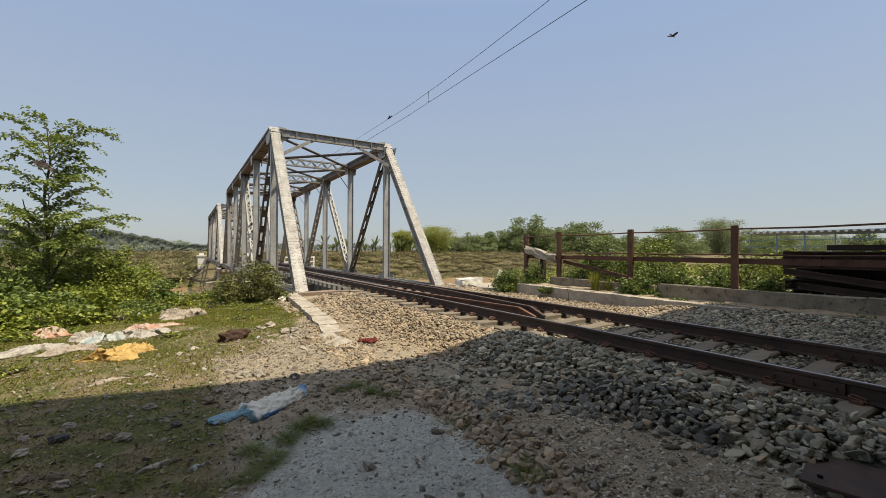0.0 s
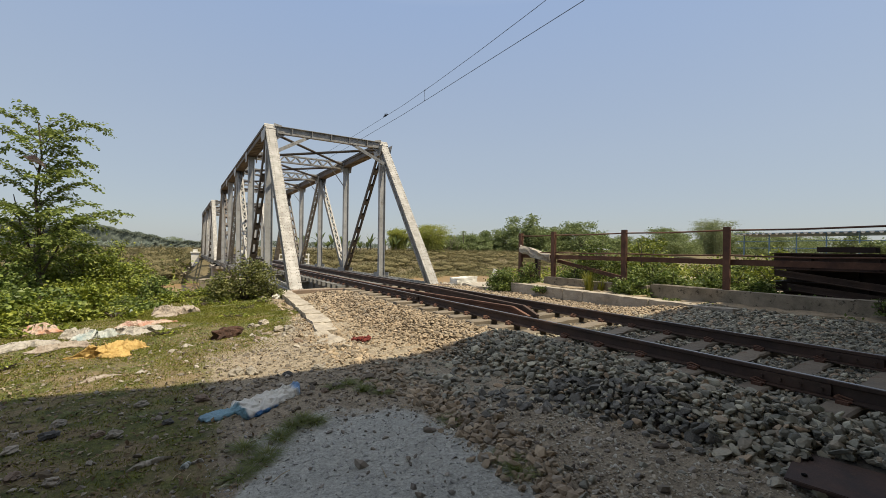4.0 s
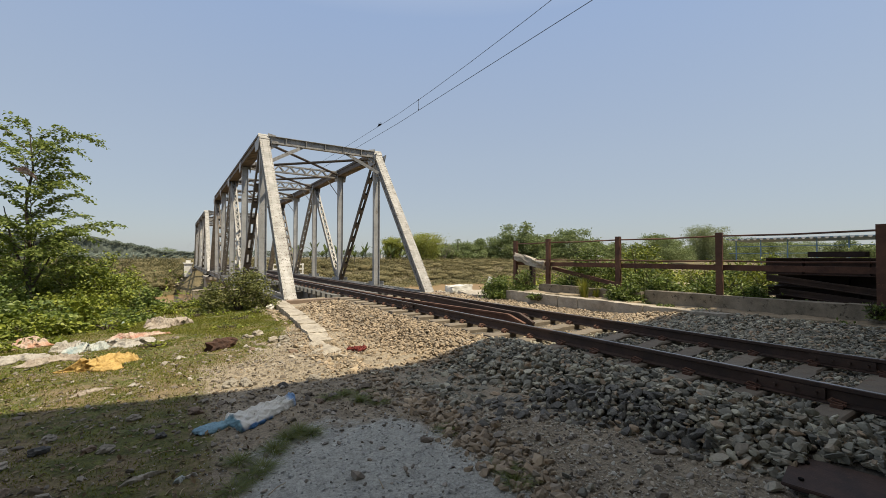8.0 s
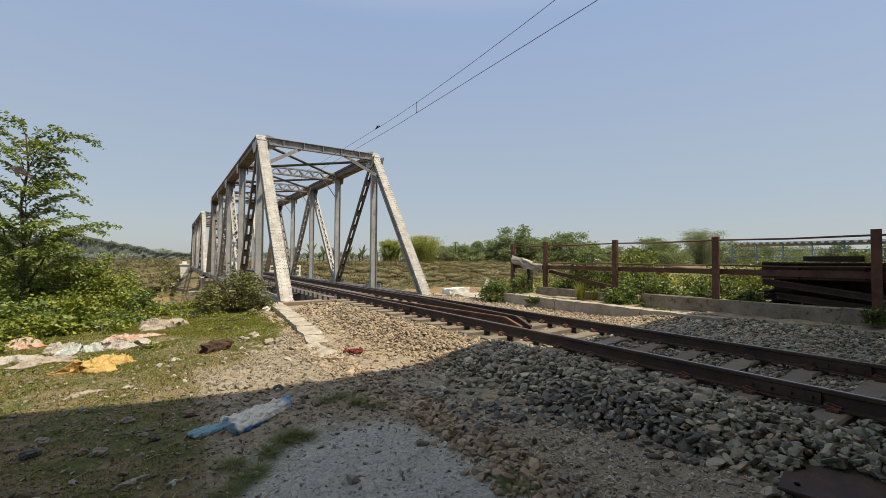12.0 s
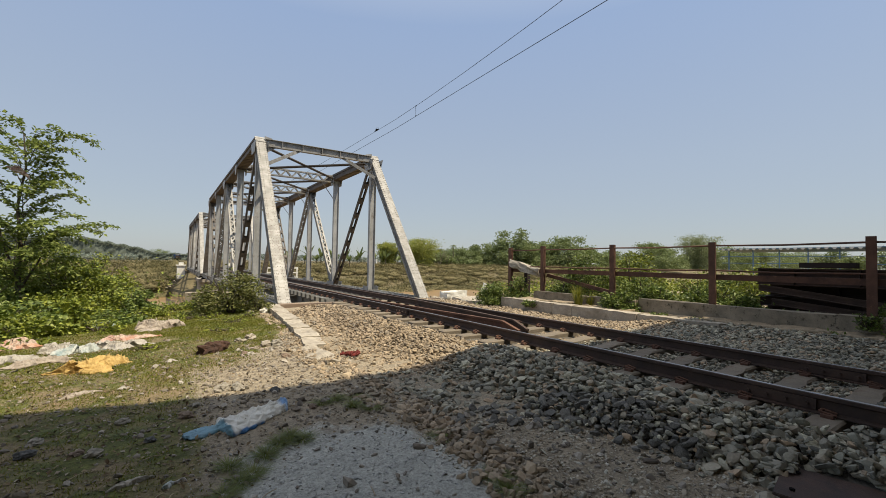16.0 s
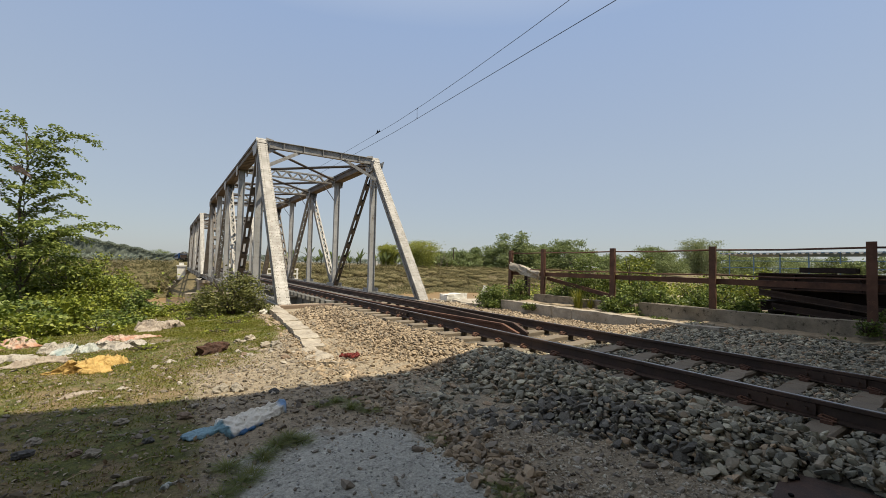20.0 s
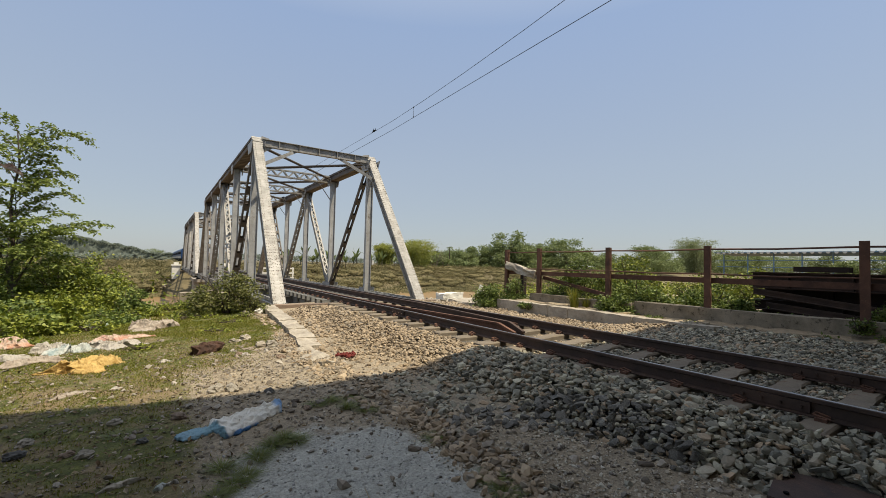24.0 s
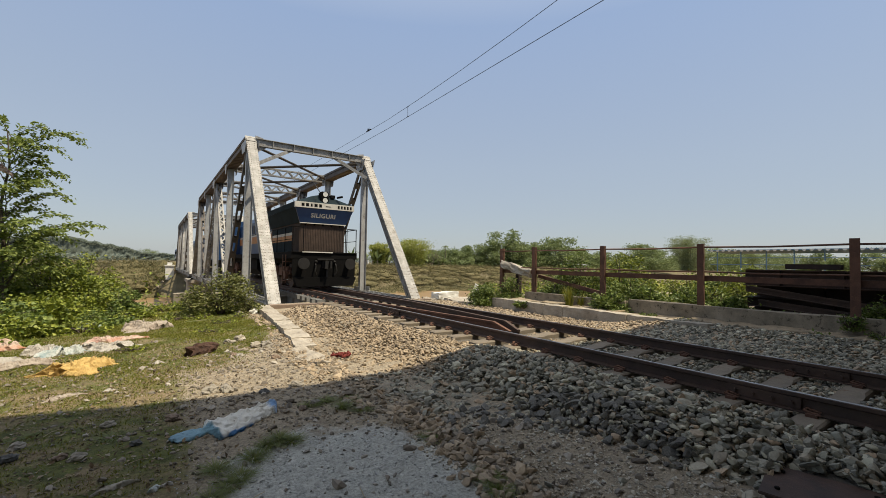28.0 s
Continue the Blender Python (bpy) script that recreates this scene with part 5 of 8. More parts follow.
def loose_stone(x, y, s, material, label, seed):
    bm = bmesh.new()
    bmesh.ops.create_icosphere(bm, subdivisions=3, radius=1.0)
    for v in bm.verts:
        d = noise.noise(v.co * 1.2 + Vector((seed, 0, 0))) * 0.45 + noise.noise(v.co * 2.6 + Vector((0, seed, 0))) * 0.28 + noise.noise(v.co * 6.0 + Vector((0, seed, 1))) * 0.1
        v.co = Vector((v.co.x * (1 + d), v.co.y * 0.72 * (1 + d), max(-0.35, v.co.z * 0.55 * (1 + d)))) * s
    ob = part("stone", bm, material)
    ob.matrix_world = pose(x, y, float(ground_z(x, y)) + 0.30 * s, 0, 0, seed * 57)
    return tagged(ob, label, "stone", "stones on the turf")


for x, y, s, mt, lb, sd in ((-4.62, 8.86, 0.12, M_LIME, "pale whitish stone on the grass", 1.0), (-4.86, 8.72, 0.075, M_CONC, "grey stone in short grass", 2.0),
                            (-4.80, 8.60, 0.06, M_LIME, "small pale stone in short grass", 3.0), (-4.52, 7.95, 0.11, M_LIME, "flat pale stone on stony turf", 4.0),
                            (-4.35, 7.9, 0.12, M_CONC, "flat grey stone on stony turf", 5.0), (-4.42, 6.9, 0.07, M_ABUT, "brown stone on bare earth", 6.0),
                            (-5.45, 5.55, 0.09, M_CONC, "grey stone at the edge of shade", 7.0), (-5.30, 5.50, 0.08, M_CONC, "grey stone at the edge of shade", 8.0),
                            (-5.85, 4.75, 0.07, M_ABUT, "brownish stone on shaded earth", 9.0), 
                            (-4.72, 4.42, 0.05, M_ABUT, "small dark stone beside the sack", 11.0), (-4.95, 7.4, 0.06, M_ABUT, "brown stone on bare earth", 12.0),
                            (-6.35, 4.9, 0.06, M_CONC, "small grey stone on shaded earth", 13.0),
                            (-7.11, 4.29, 0.06, M_LIME, "flat pale stone on shaded earth", 14.0), (-7.18, 4.65, 0.045, M_LIME, "flat pale stone on shaded earth", 15.0),
                            (-6.93, 4.48, 0.065, M_SLATE, "dark slate-grey stone on shaded earth", 16.0), (-6.92, 4.76, 0.06, M_CONC, "small grey stone on shaded earth", 17.0),
                            (-6.13, 4.31, 0.045, M_SLATE, "dark rounded stone near the sack", 18.0), (-6.49, 4.22, 0.055, M_CONC, "small grey stone on shaded earth", 19.0),
                            (-6.97, 3.76, 0.05, M_ABUT, "flat brown stone on shaded earth", 33.0), (-6.74, 3.55, 0.05, M_LIME, "small pale stone on shaded earth", 34.0),
                            (-6.60, 4.30, 0.05, M_ABUT, "small brown stone on shaded earth", 35.0), (-5.75, 5.1, 0.05, M_CONC, "small grey stone on shaded earth", 36.0),
                            (-4.95, 5.15, 0.06, M_SLATE, "dark stone on bare earth", 37.0), (-4.55, 5.25, 0.07, M_CONC, "grey stone on bare earth", 38.0)):
    loose_stone(x, y, s, mt, lb, sd)


for k in range(11):
    loose_stone(-3.62 + 0.42 * math.sin(k * 2.1), 13.45 + 0.5 * math.cos(k * 1.3), 0.10 + 0.05 * math.sin(k * 4.7), M_LIME if k % 3 else M_WHITE, "whitish rubble stone at the head of the edging", 20.0 + k)


def dry_stalk(x, y, length, turn, r=0.004):
    bm = bmesh.new()
    limb(bm, [Vector((-length / 2, 0, 0.006)), Vector((0, 0.02 * length, 0.016)), Vector((length / 2, 0, 0.008))], r, r * 0.6, 5)
    ob = part("dry_stalk", bm, M_STRAW)
    ob.matrix_world = pose(x, y, float(ground_z(x, y)), 0, 0, turn)
    tagged(ob, "pale dry straw stalk lying on shaded earth", "stalk", "straw stalks")


for x, y, length, turn in ((-6.53, 3.88, 0.20, 40), (-6.06, 3.28, 0.09, 55), (-5.99, 3.24, 0.08, 70), (-6.10, 3.94, 0.13, 10), (-5.45, 2.95, 0.16, 35), (-6.75, 5.0, 0.18, 60), (-5.2, 5.0, 0.14, -20), (-4.85, 2.6, 0.12, 80)):
    dry_stalk(x, y, length, turn)


def build_garland():
    rng = np.random.default_rng(5)
    th = thing("flower_garland", "withered dark red flower garland on pale ballast", "garland", at=pose(-3.48, 6.48, -0.36))
    bm = bmesh.new()
    for k in range(70):
        a = k / 70 * 2 * math.pi * 2
        r = 0.09 + 0.03 * math.sin(3 * a)
        c = Vector((r * math.cos(a) * 1.3 + rng.normal(0, 0.02), r * math.sin(a) + rng.normal(0, 0.02), 0.03 + 0.03 * rng.random()))
        m = Matrix.LocRotScale(c, Euler(rng.uniform(0, 6, 3)), (0.026, 0.026, 0.012))
        bmesh.ops.create_icosphere(bm, subdivisions=1, radius=1.0, matrix=m)
    part("petals", bm, surface("withered_red", (0.24, 0.030, 0.022), (0.10, 0.018, 0.015), (0.33, 0.09, 0.05), 30, 90, 0.9, 0, 0.3, 0.6), th)


build_garland()


def build_plate():
    th = thing("steel_plate", "rusty steel plate lying on the ballast foot", "steel plate", at=pose(-2.36, 0.80, -0.325, 0, 0, 11))
    bm = bmesh.new()
    box(bm, 0, 0, 0.03, 0.56, 0.66, 0.022)
    bmesh.ops.bevel(bm, geom=bm.edges[:], offset=0.005, segments=2, affect="EDGES")
    part("plate", bm, M_PLATE, th)
    for sx in (-1, 1):
        for sy in (-1, 1):
            bm = bmesh.new()
            tube(bm, (sx * 0.16, sy * 0.24, 0.041), (sx * 0.16, sy * 0.24, 0.055), 0.016, n=6)
            part("bolt", bm, M_BLACK, th)
    for s in (-1, 1):
        bm = bmesh.new()
        box(bm, s * 0.18, 0, 0.0, 0.05, 0.6, 0.04)
        part("batten", bm, M_PLATE, th)


build_plate()


def i_beam(bm, x, z, y0, y1, w, h, t=0.02):
    yc, ly = (y0 + y1) / 2, y1 - y0
    box(bm, x, yc, z + h / 2, t, ly, h - 2 * t)
    for zz in (z + t / 2, z + h - t / 2):
        box(bm, x, yc, zz, w, ly, t)
    for k in range(int(ly / 1.1)):
        box(bm, x, y0 + 0.4 + 1.1 * k, z + h / 2, w * 0.8, 0.015, h - 2 * t)


def build_girders():
    g0 = float(ground_z(6.2, 2.0))
    lay = ((6.05, g0 + 0.02, -2.6, 3.55, 0.22, 0.22, M_GIRDER), (6.42, g0 + 0.02, -2.9, 4.05, 0.24, 0.30, M_GIRDER), (6.9, g0 + 0.02, -2.4, 4.3, 0.30, 0.42, M_GIRDER),
           (6.30, g0 + 0.32, -2.2, 4.25, 0.34, 0.24, M_GIRDER), (6.70, g0 + 0.44, -2.7, 4.1, 0.30, 0.26, M_GIRDER), (6.48, g0 + 0.56, -2.0, 4.1, 0.30, 0.40, M_GIRDER),
           (6.10, g0 + 0.84, -2.4, 4.22, 0.26, 0.38, M_GIRDERTOP), (6.42, g0 + 0.97, -1.6, 4.28, 0.30, 0.26, M_GIRDERTOP))
    for x, z, y0, y1, w, h, steel in lay:
        bm = bmesh.new()
        i_beam(bm, x, z, y0, y1, w, h)
        tagged(part("steel_girder", bm, steel), "old dark rusty steel girder stacked behind the fence", "girder", "stacked girders")
    # old rails leaning against the stack
    for z0, z1, y0, y1 in ((0.20, 0.82, -0.6, 4.15), (0.14, 0.50, 0.2, 3.9)):
        bm = bmesh.new()
        bar(bm, (5.90, y0, g0 + z0), (5.94, y1, g0 + z1), 0.065, 0.04)
        bar(bm, (5.90, y0, g0 + z0 - 0.06), (5.94, y1, g0 + z1 - 0.06), 0.018, 0.10)
        bar(bm, (5.90, y0, g0 + z0 - 0.12), (5.94, y1, g0 + z1 - 0.12), 0.12, 0.018)
        tagged(part("old_rail", bm, M_RAIL), "worn old rail leaning on the girder stack", "rail", "old rails")
    bm = bmesh.new()
    box(bm, 6.25, 2.95, g0 + 1.31, 0.30, 0.95, 0.12)
    box(bm, 6.25, 3.2, g0 + 1.345, 0.26, 0.3, 0.02)
    tagged(part("steel_box", bm, M_GIRDER), "short dark steel section on the girder stack", "steel section")


build_girders()


# ---- far buildings ----
def build_far():
    blue = surface("faded_blue_paint", (0.16, 0.28, 0.42), (0.12, 0.21, 0.32), None, 1, 30, 0.7, 0, 0.1)
    tin = surface("tin_roof", (0.42, 0.44, 0.46), (0.32, 0.33, 0.35), (0.25, 0.18, 0.13), 0.7, 20, 0.5, 0.4, 0.2, 0.66)
    shed = thing("open_shed", "long open shed with blue posts and white edged roof", "shed")
    y0, y1, x = -70.0, 30.0, 66.0
    bm = bmesh.new()
    prism(bm, [(x - 0.8, 3.86), (x + 6.8, 3.6), (x + 6.8, 3.7), (x - 0.8, 3.98)], "y", y0, y1)
    part("roof", bm, blue, shed)
    bm = bmesh.new()
    k = y0
    while k < y1 - 0.6:
        prism(bm, [(k, 3.94), (k + 0.5, 3.94), (k + 0.36, 3.70), (k + 0.14, 3.70)], "x", x - 0.86, x - 0.82)
        k += 0.8
    part("scalloped_trim", bm, M_WHITE, shed, "white scalloped roof trim", "stuff")
    for k in range(32):
        bm = bmesh.new()
        yy = y0 + 1 + k * (y1 - y0 - 2) / 31
        g = float(ground_z(x, yy))
        box(bm, x, yy, (3.9 + g) / 2, 0.13, 0.13, 3.9 - g)
        part("post", bm, blue, shed)
    for z in (2.8, 1.8):
        bm = bmesh.new()
        box(bm, x, (y0 + y1) / 2, z, 0.08, y1 - y0, 0.10)
        part("railing", bm, blue, shed)
    hut = thing("tin_hut", "small hut with a grey tin roof beyond the scrub", "hut")
    hx, hy = 118.0, 96.0
    g = float(ground_z(hx, hy))
    bm = bmesh.new()
    box(bm, hx, hy, (g + 1.5) / 2, 7, 5, 1.5 - g)
    part("wall", bm, M_ABUT, hut)
    bm = bmesh.new()
    prism(bm, [(hy - 3.2, 1.4), (hy, 1.8), (hy + 3.2, 1.4), (hy + 3.2, 1.5), (hy, 1.92), (hy - 3.2, 1.5)], "x", hx - 4.2, hx + 4.2)
    part("roof", bm, tin, hut)
    # white lattice railing on the far bank, seen through the span
    rail = thing("white_railing", "white-painted concrete railing on the far bank", "railing")
    for k in range(6):
        bm = bmesh.new()
        box(bm, 9.8 + 1.1 * k, 83.2, -1.75, 0.26, 0.26, 3.3)
        part("baluster", bm, M_WHITE, rail)
    for z in (-0.3, -1.2, -2.1):
        bm = bmesh.new()
        box(bm, 12.55, 83.2, z, 5.9, 0.22, 0.26)
        part("rail_bar", bm, M_WHITE, rail)
    bm = bmesh.new()
    box(bm, 40.0, 102.5, 1.0, 1.5, 1.4, 1.6)
    tagged(part("white_hut", bm, M_WHITE), "small white-washed hut among banana plants", "hut")


build_far()

# ---- plants ----
def unit(v):
    return v / np.maximum(np.linalg.norm(v, axis=-1, keepdims=True), 1e-9)


def leaf_quads(rng, pos, size, ratio=0.45, lift=0.25, along=None, flat=0.6):
    """Pointed leaves: stalk end, two flanks, tip; slightly folded along the middle."""
    n = len(pos)
    d = rng.normal(0, 1, (n, 3))
    d[:, 2] = d[:, 2] * 0.5 + lift
    if along is not None:
        d = d * 0.55 + along
    d = unit(d)
    up = unit(np.array([0, 0, 1.0]) * flat + rng.normal(0, 0.55, (n, 3)))
    s = unit(np.cross(d, up))
    nrm = np.cross(s, d)
    L = size[:, None]
    mid = pos + d * L * 0.5
    a, c = pos, pos + d * L - nrm * L * 0.12
    b, e = mid + s * L * ratio * 0.5 + nrm * L * 0.08, mid - s * L * ratio * 0.5 + nrm * L * 0.08
    v = np.stack([a, b, c, e], 1)
    f = np.arange(4)[None] + (np.arange(n) * 4)[:, None]
    return v.reshape(-1, 3), f


def join_quads(list_vf):
    vs, fs, o = [], [], 0
    for v, f in list_vf:
        vs.append(v)
        fs.append(f + o)
        o += len(v)
    return np.concatenate(vs), np.concatenate(fs)


def shrub(x, y, rx, ry, h, count, size, material, label, seed, category="bush", group="", lean=0.0, z=None, ratio=0.5, name="shrub"):
    rng = np.random.default_rng(seed)
    g = float(ground_z(x, y)) if z is None else z
    th = thing(name, label, category, group, at=pose(x, y, g - 0.02))
    bm = bmesh.new()
    tips = []
    for k in range(12):
        a, r = rng.uniform(0, 2 * math.pi), rng.uniform(0.3, 0.9)
        tip = Vector((rx * r * math.cos(a), ry * r * math.sin(a), h * rng.uniform(0.55, 0.98)))
        mid = tip * 0.5 + Vector((rng.normal(0, 0.06), rng.normal(0, 0.06), 0.1 * h))
        limb(bm, [Vector((0.1 * tip.x, 0.1 * tip.y, 0)), mid, tip], 0.012 + 0.006 * h, 0.004, 5)
        tips.append(tip)
    part("woody_base", bm, M_BARK, th)
    # clumps of leaves with gaps between them
    nc = max(10, count // 58)
    a, rr = rng.uniform(0, 2 * np.pi, nc), np.sqrt(rng.uniform(0, 1, nc))
    top = h * (1 - 0.65 * rr ** 2) * rng.uniform(0.75, 1.12, nc)
    cz = top * rng.uniform(0.10, 1.0, nc) ** 0.75
    cl = np.stack([rx * rr * np.cos(a) + lean * cz, ry * rr * np.sin(a), cz], -1)
    per = rng.integers(0, nc, count)
    spread = 0.135 * min(1.0, (rx + ry + h) / 2.2)
    pos = cl[per] + rng.normal(0, 1, (count, 3)) * np.array([spread, spread, spread * 0.7])
    pos[:, 2] = np.maximum(pos[:, 2], 0.02)
    v, f = leaf_quads(rng, pos, size * rng.uniform(0.6, 1.3, count), ratio)
    finish("foliage", array_mesh("foliage", v, f), material, th)
    return th


def spray(rng, bm, quads, pts, twigs, leaf, thick=0.011):
    """A limb through pts with side twigs that hang a little and carry leaves in two ranks."""
    limb(bm, pts, thick, 0.003, 4)
    line = np.array([p[:] for p in pts])
    seg = len(line) - 1
    for k in range(twigs):
        u = 0.10 + 0.90 * (k + rng.uniform(0, 0.8)) / twigs
        q = min(int(u * seg), seg - 1)
        w = u * seg - q
        base = line[q] * (1 - w) + line[q + 1] * w
        fwd = unit((line[q + 1] - line[q])[None])[0]
        side = np.array([-fwd[1], fwd[0], 0.0]) * (1 if k % 2 else -1)
        d = unit((fwd * 0.8 + side * rng.uniform(0.3, 1.0) + np.array([0, 0, rng.normal(0.02, 0.22)]))[None])[0]
        length = rng.uniform(0.20, 0.42) * (1.15 - 0.5 * u)
        m = max(5, int(length / 0.030))
        t = np.linspace(0.05, 1.0, m)[:, None]
        pos = base + d * length * t + np.array([0, 0, -0.14]) * length * t ** 2 + rng.normal(0, 0.018, (m, 3))
        cross = np.array([-d[1], d[0], 0.0])
        along = (d * 0.5 + cross * np.where(np.arange(m) % 2, 1.0, -1.0)[:, None] * 0.9 + np.array([0, 0, -0.25]))
        quads.append(leaf_quads(rng, pos, leaf * rng.uniform(0.7, 1.25, m), 0.58, -0.1, along, 0.9))


def sapling():
    """The slender young tree with tiers of arching, drooping sprays."""
    rng = np.random.default_rng(11)
    x, y = -9.07, 14.5
    th = thing("young_tree", "slender young tree with tiers of light green leaves", "tree", at=pose(x, y, float(ground_z(x, y)) - 0.03))
    bm = bmesh.new()
    trunk = [Vector(p) for p in ((0, 0, 0), (-0.03, 0, 1.0), (-0.02, 0.0, 1.9), (-0.12, 0.05, 2.9), (0.0, 0.05, 3.9), (-0.06, 0, 4.75))]
    limb(bm, trunk, 0.062, 0.012, 9)
    limb(bm, [Vector((0.0, 0, 1.0)), Vector((-0.35, 0.1, 1.9)), Vector((-0.55, 0.2, 2.9))], 0.035, 0.010)
    limb(bm, [Vector((0.0, 0, 0.8)), Vector((0.30, 0.1, 1.5)), Vector((0.50, 0.1, 2.2))], 0.030, 0.010)
    quads = []
    # tiers: reach along the bank, height of the tip, bearing, height of the arch over the tip
    tiers = [
        (1.32, 4.88, 12, 0.26), (0.95, 4.50, 8, 0.20), (0.66, 4.10, 18, 0.16), (1.02, 3.90, 14, 0.12), (0.80, 3.62, 0, 0.10), (1.10, 3.27, 10, 0.18),
        (0.62, 2.88, 20, 0.10), (1.84, 2.58, 11, 0.12), (1.50, 2.36, 2, 0.20), (1.22, 2.12, 18, 0.22), (0.9, 1.85, 6, 0.2),
        (0.5, 5.20, 150, 0.10), (1.15, 4.85, 188, 0.30), (0.9, 4.40, 200, 0.25), (0.7, 4.0, 178, 0.20), (1.1, 3.6, 192, 0.22), (0.9, 3.2, 184, 0.2),
        (1.5, 2.75, 196, 0.2), (1.6, 2.3, 180, 0.25), (1.4, 1.9, 200, 0.2), (1.0, 4.7, 95, 0.2), (1.0, 4.2, 260, 0.2), (0.95, 3.7, 80, 0.15),
        (1.0, 3.3, 275, 0.15), (1.05, 2.8, 100, 0.15), (1.1, 2.4, 250, 0.2), (1.2, 2.0, 70, 0.2), (1.1, 1.7, 290, 0.2), (1.2, 1.5, 225, 0.2),
        (1.3, 2.5, 300, 0.15), (1.2, 2.2, 215, 0.2), (1.3, 1.9, 315, 0.2), (1.0, 2.6, 230, 0.1), (1.0, 2.3, 40, 0.15), (0.9, 1.5, 265, 0.1), (1.1, 2.75, 350, 0.1), (0.7, 2.4, 280, 0.1),
        (0.9, 4.45, 300, 0.2), (0.8, 4.9, 330, 0.2), (0.9, 3.5, 320, 0.15), (1.3, 2.25, 335, 0.2), (1.2, 1.55, 20, 0.2), (1.0, 1.3, 350, 0.15), (0.7, 4.3, 45, 0.15), (0.55, 3.85, 355, 0.1), (0.6, 3.15, 30, 0.1)]
    for reach, tip, bear, arch in tiers:
        a = radians(bear)
        out = Vector((math.cos(a), math.sin(a), 0))
        tip *= 0.965
        start = max(0.5, tip - 0.35 - 0.12 * reach)
        pts = []
        for u in (0, 0.2, 0.4, 0.6, 0.8, 1.0):
            z = start + (tip - start) * u + (arch + 0.15) * math.sin(math.pi * min(1, u * 0.95)) * (0.6 + 0.6 * u)
            pts.append(Vector((0.0, 0, z)) + out * reach * u + Vector((rng.normal(0, 0.02), rng.normal(0, 0.02), 0)))
        spray(rng, bm, quads, pts, int(13 * reach) + 7, 0.105)
    part("trunk", bm, M_BARK, th)
    v, f = join_quads(quads)
    finish("crown", array_mesh("crown", v, f), M_LEAFY, th)
    cl = cloth("cloth_scrap", "faded red cloth caught in the young tree", "cloth", x, y, 0.42, 0.24, 0, 0.05, C_RED, 3.1, 8)
    cl.matrix_world = pose(x - 0.02, y - 0.30, 3.25, 62, 38, 25)


sapling()

# weeds and bushes on the bank beyond the litter
WEEDS_FRONT = [
    (-9.0, 12.2, 1.1, 0.8, 0.75, 2600, 0.13), (-10.6, 11.6, 1.2, 0.9, 0.9, 2600, 0.13), (-8.1, 13.3, 0.9, 0.8, 0.95, 2400, 0.12),
    (-9.9, 13.8, 1.3, 0.9, 1.15, 2600, 0.13), (-7.45, 14.9, 0.62, 0.7, 1.65, 2300, 0.10), (-8.3, 15.6, 0.9, 0.8, 1.5, 2400, 0.11),
    (-10.8, 15.2, 1.4, 1.0, 1.7, 2600, 0.13), (-12.2, 13.0, 1.3, 1.1, 1.3, 2400, 0.14), (-12.8, 16.0, 1.6, 1.2, 2.1, 2600, 0.14),
    (-9.4, 17.2, 1.4, 0.9, 1.3, 2000, 0.12), (-7.27, 16.35, 0.55, 0.5, 1.45, 1900, 0.11), (-7.90, 16.15, 0.6, 0.5, 1.2, 1700, 0.11), (-6.6, 14.3, 0.4, 0.4, 0.85, 900, 0.10), (-7.9, 17.6, 1.1, 0.8, 2.0, 2400, 0.11), (-9.0, 18.2, 1.2, 0.9, 2.4, 2400, 0.12), (-7.0, 12.7, 0.55, 0.5, 0.42, 1000, 0.10)]
WEEDS_BACK = [
    (-8.3, 11.1, 0.8, 0.45, 0.34, 1100, 0.11), (-9.7, 10.4, 0.9, 0.5, 0.45, 1300, 0.12), (-7.6, 17.3, 0.9, 0.6, 0.9, 1500, 0.11),
    (-11.2, 17.8, 1.6, 1.0, 2.3, 2600, 0.13), (-9.9, 16.6, 1.0, 0.8, 2.1, 2600, 0.12), (-8.8, 17.0, 0.9, 0.7, 1.7, 2200, 0.11), (-14.5, 14.5, 1.6, 1.4, 2.3, 2200, 0.15), (-9.6, 14.9, 1.0, 0.8, 1.4, 2600, 0.13),
    (-10.3, 14.3, 0.9, 0.8, 1.55, 2400, 0.13), (-11.6, 14.6, 1.1, 0.9, 1.9, 2600, 0.14), (-8.5, 16.2, 0.9, 0.7, 1.5, 2400, 0.12),
    (-7.7, 15.9, 0.7, 0.6, 1.25, 1800, 0.11), (-9.2, 11.6, 0.8, 0.6, 0.7, 1800, 0.15)]
for k, (x, y, rx, ry, h, n, s) in enumerate(WEEDS_FRONT + WEEDS_BACK):
    shrub(x, y, rx * 0.9, ry * 0.9, h * (0.9 + 0.3 * math.sin(k * 2.9)), int(n * 1.4), s * 0.76, M_WEED if k % 3 else M_LEAF, "broad-leaved green weeds growing on the river bank", 100 + k, "weeds", "bank weeds", name="weed_clump", ratio=0.8)
shrub(-4.42, 13.3, 0.86, 0.62, 1.28, 3600, 0.10, M_BUSH, "dense green bush beside the bridge abutment", 140, name="bush")
shrub(-3.75, 13.25, 0.34, 0.3, 0.5, 800, 0.075, M_BUSH, "small green bush beside the stone edging", 141, name="bush")
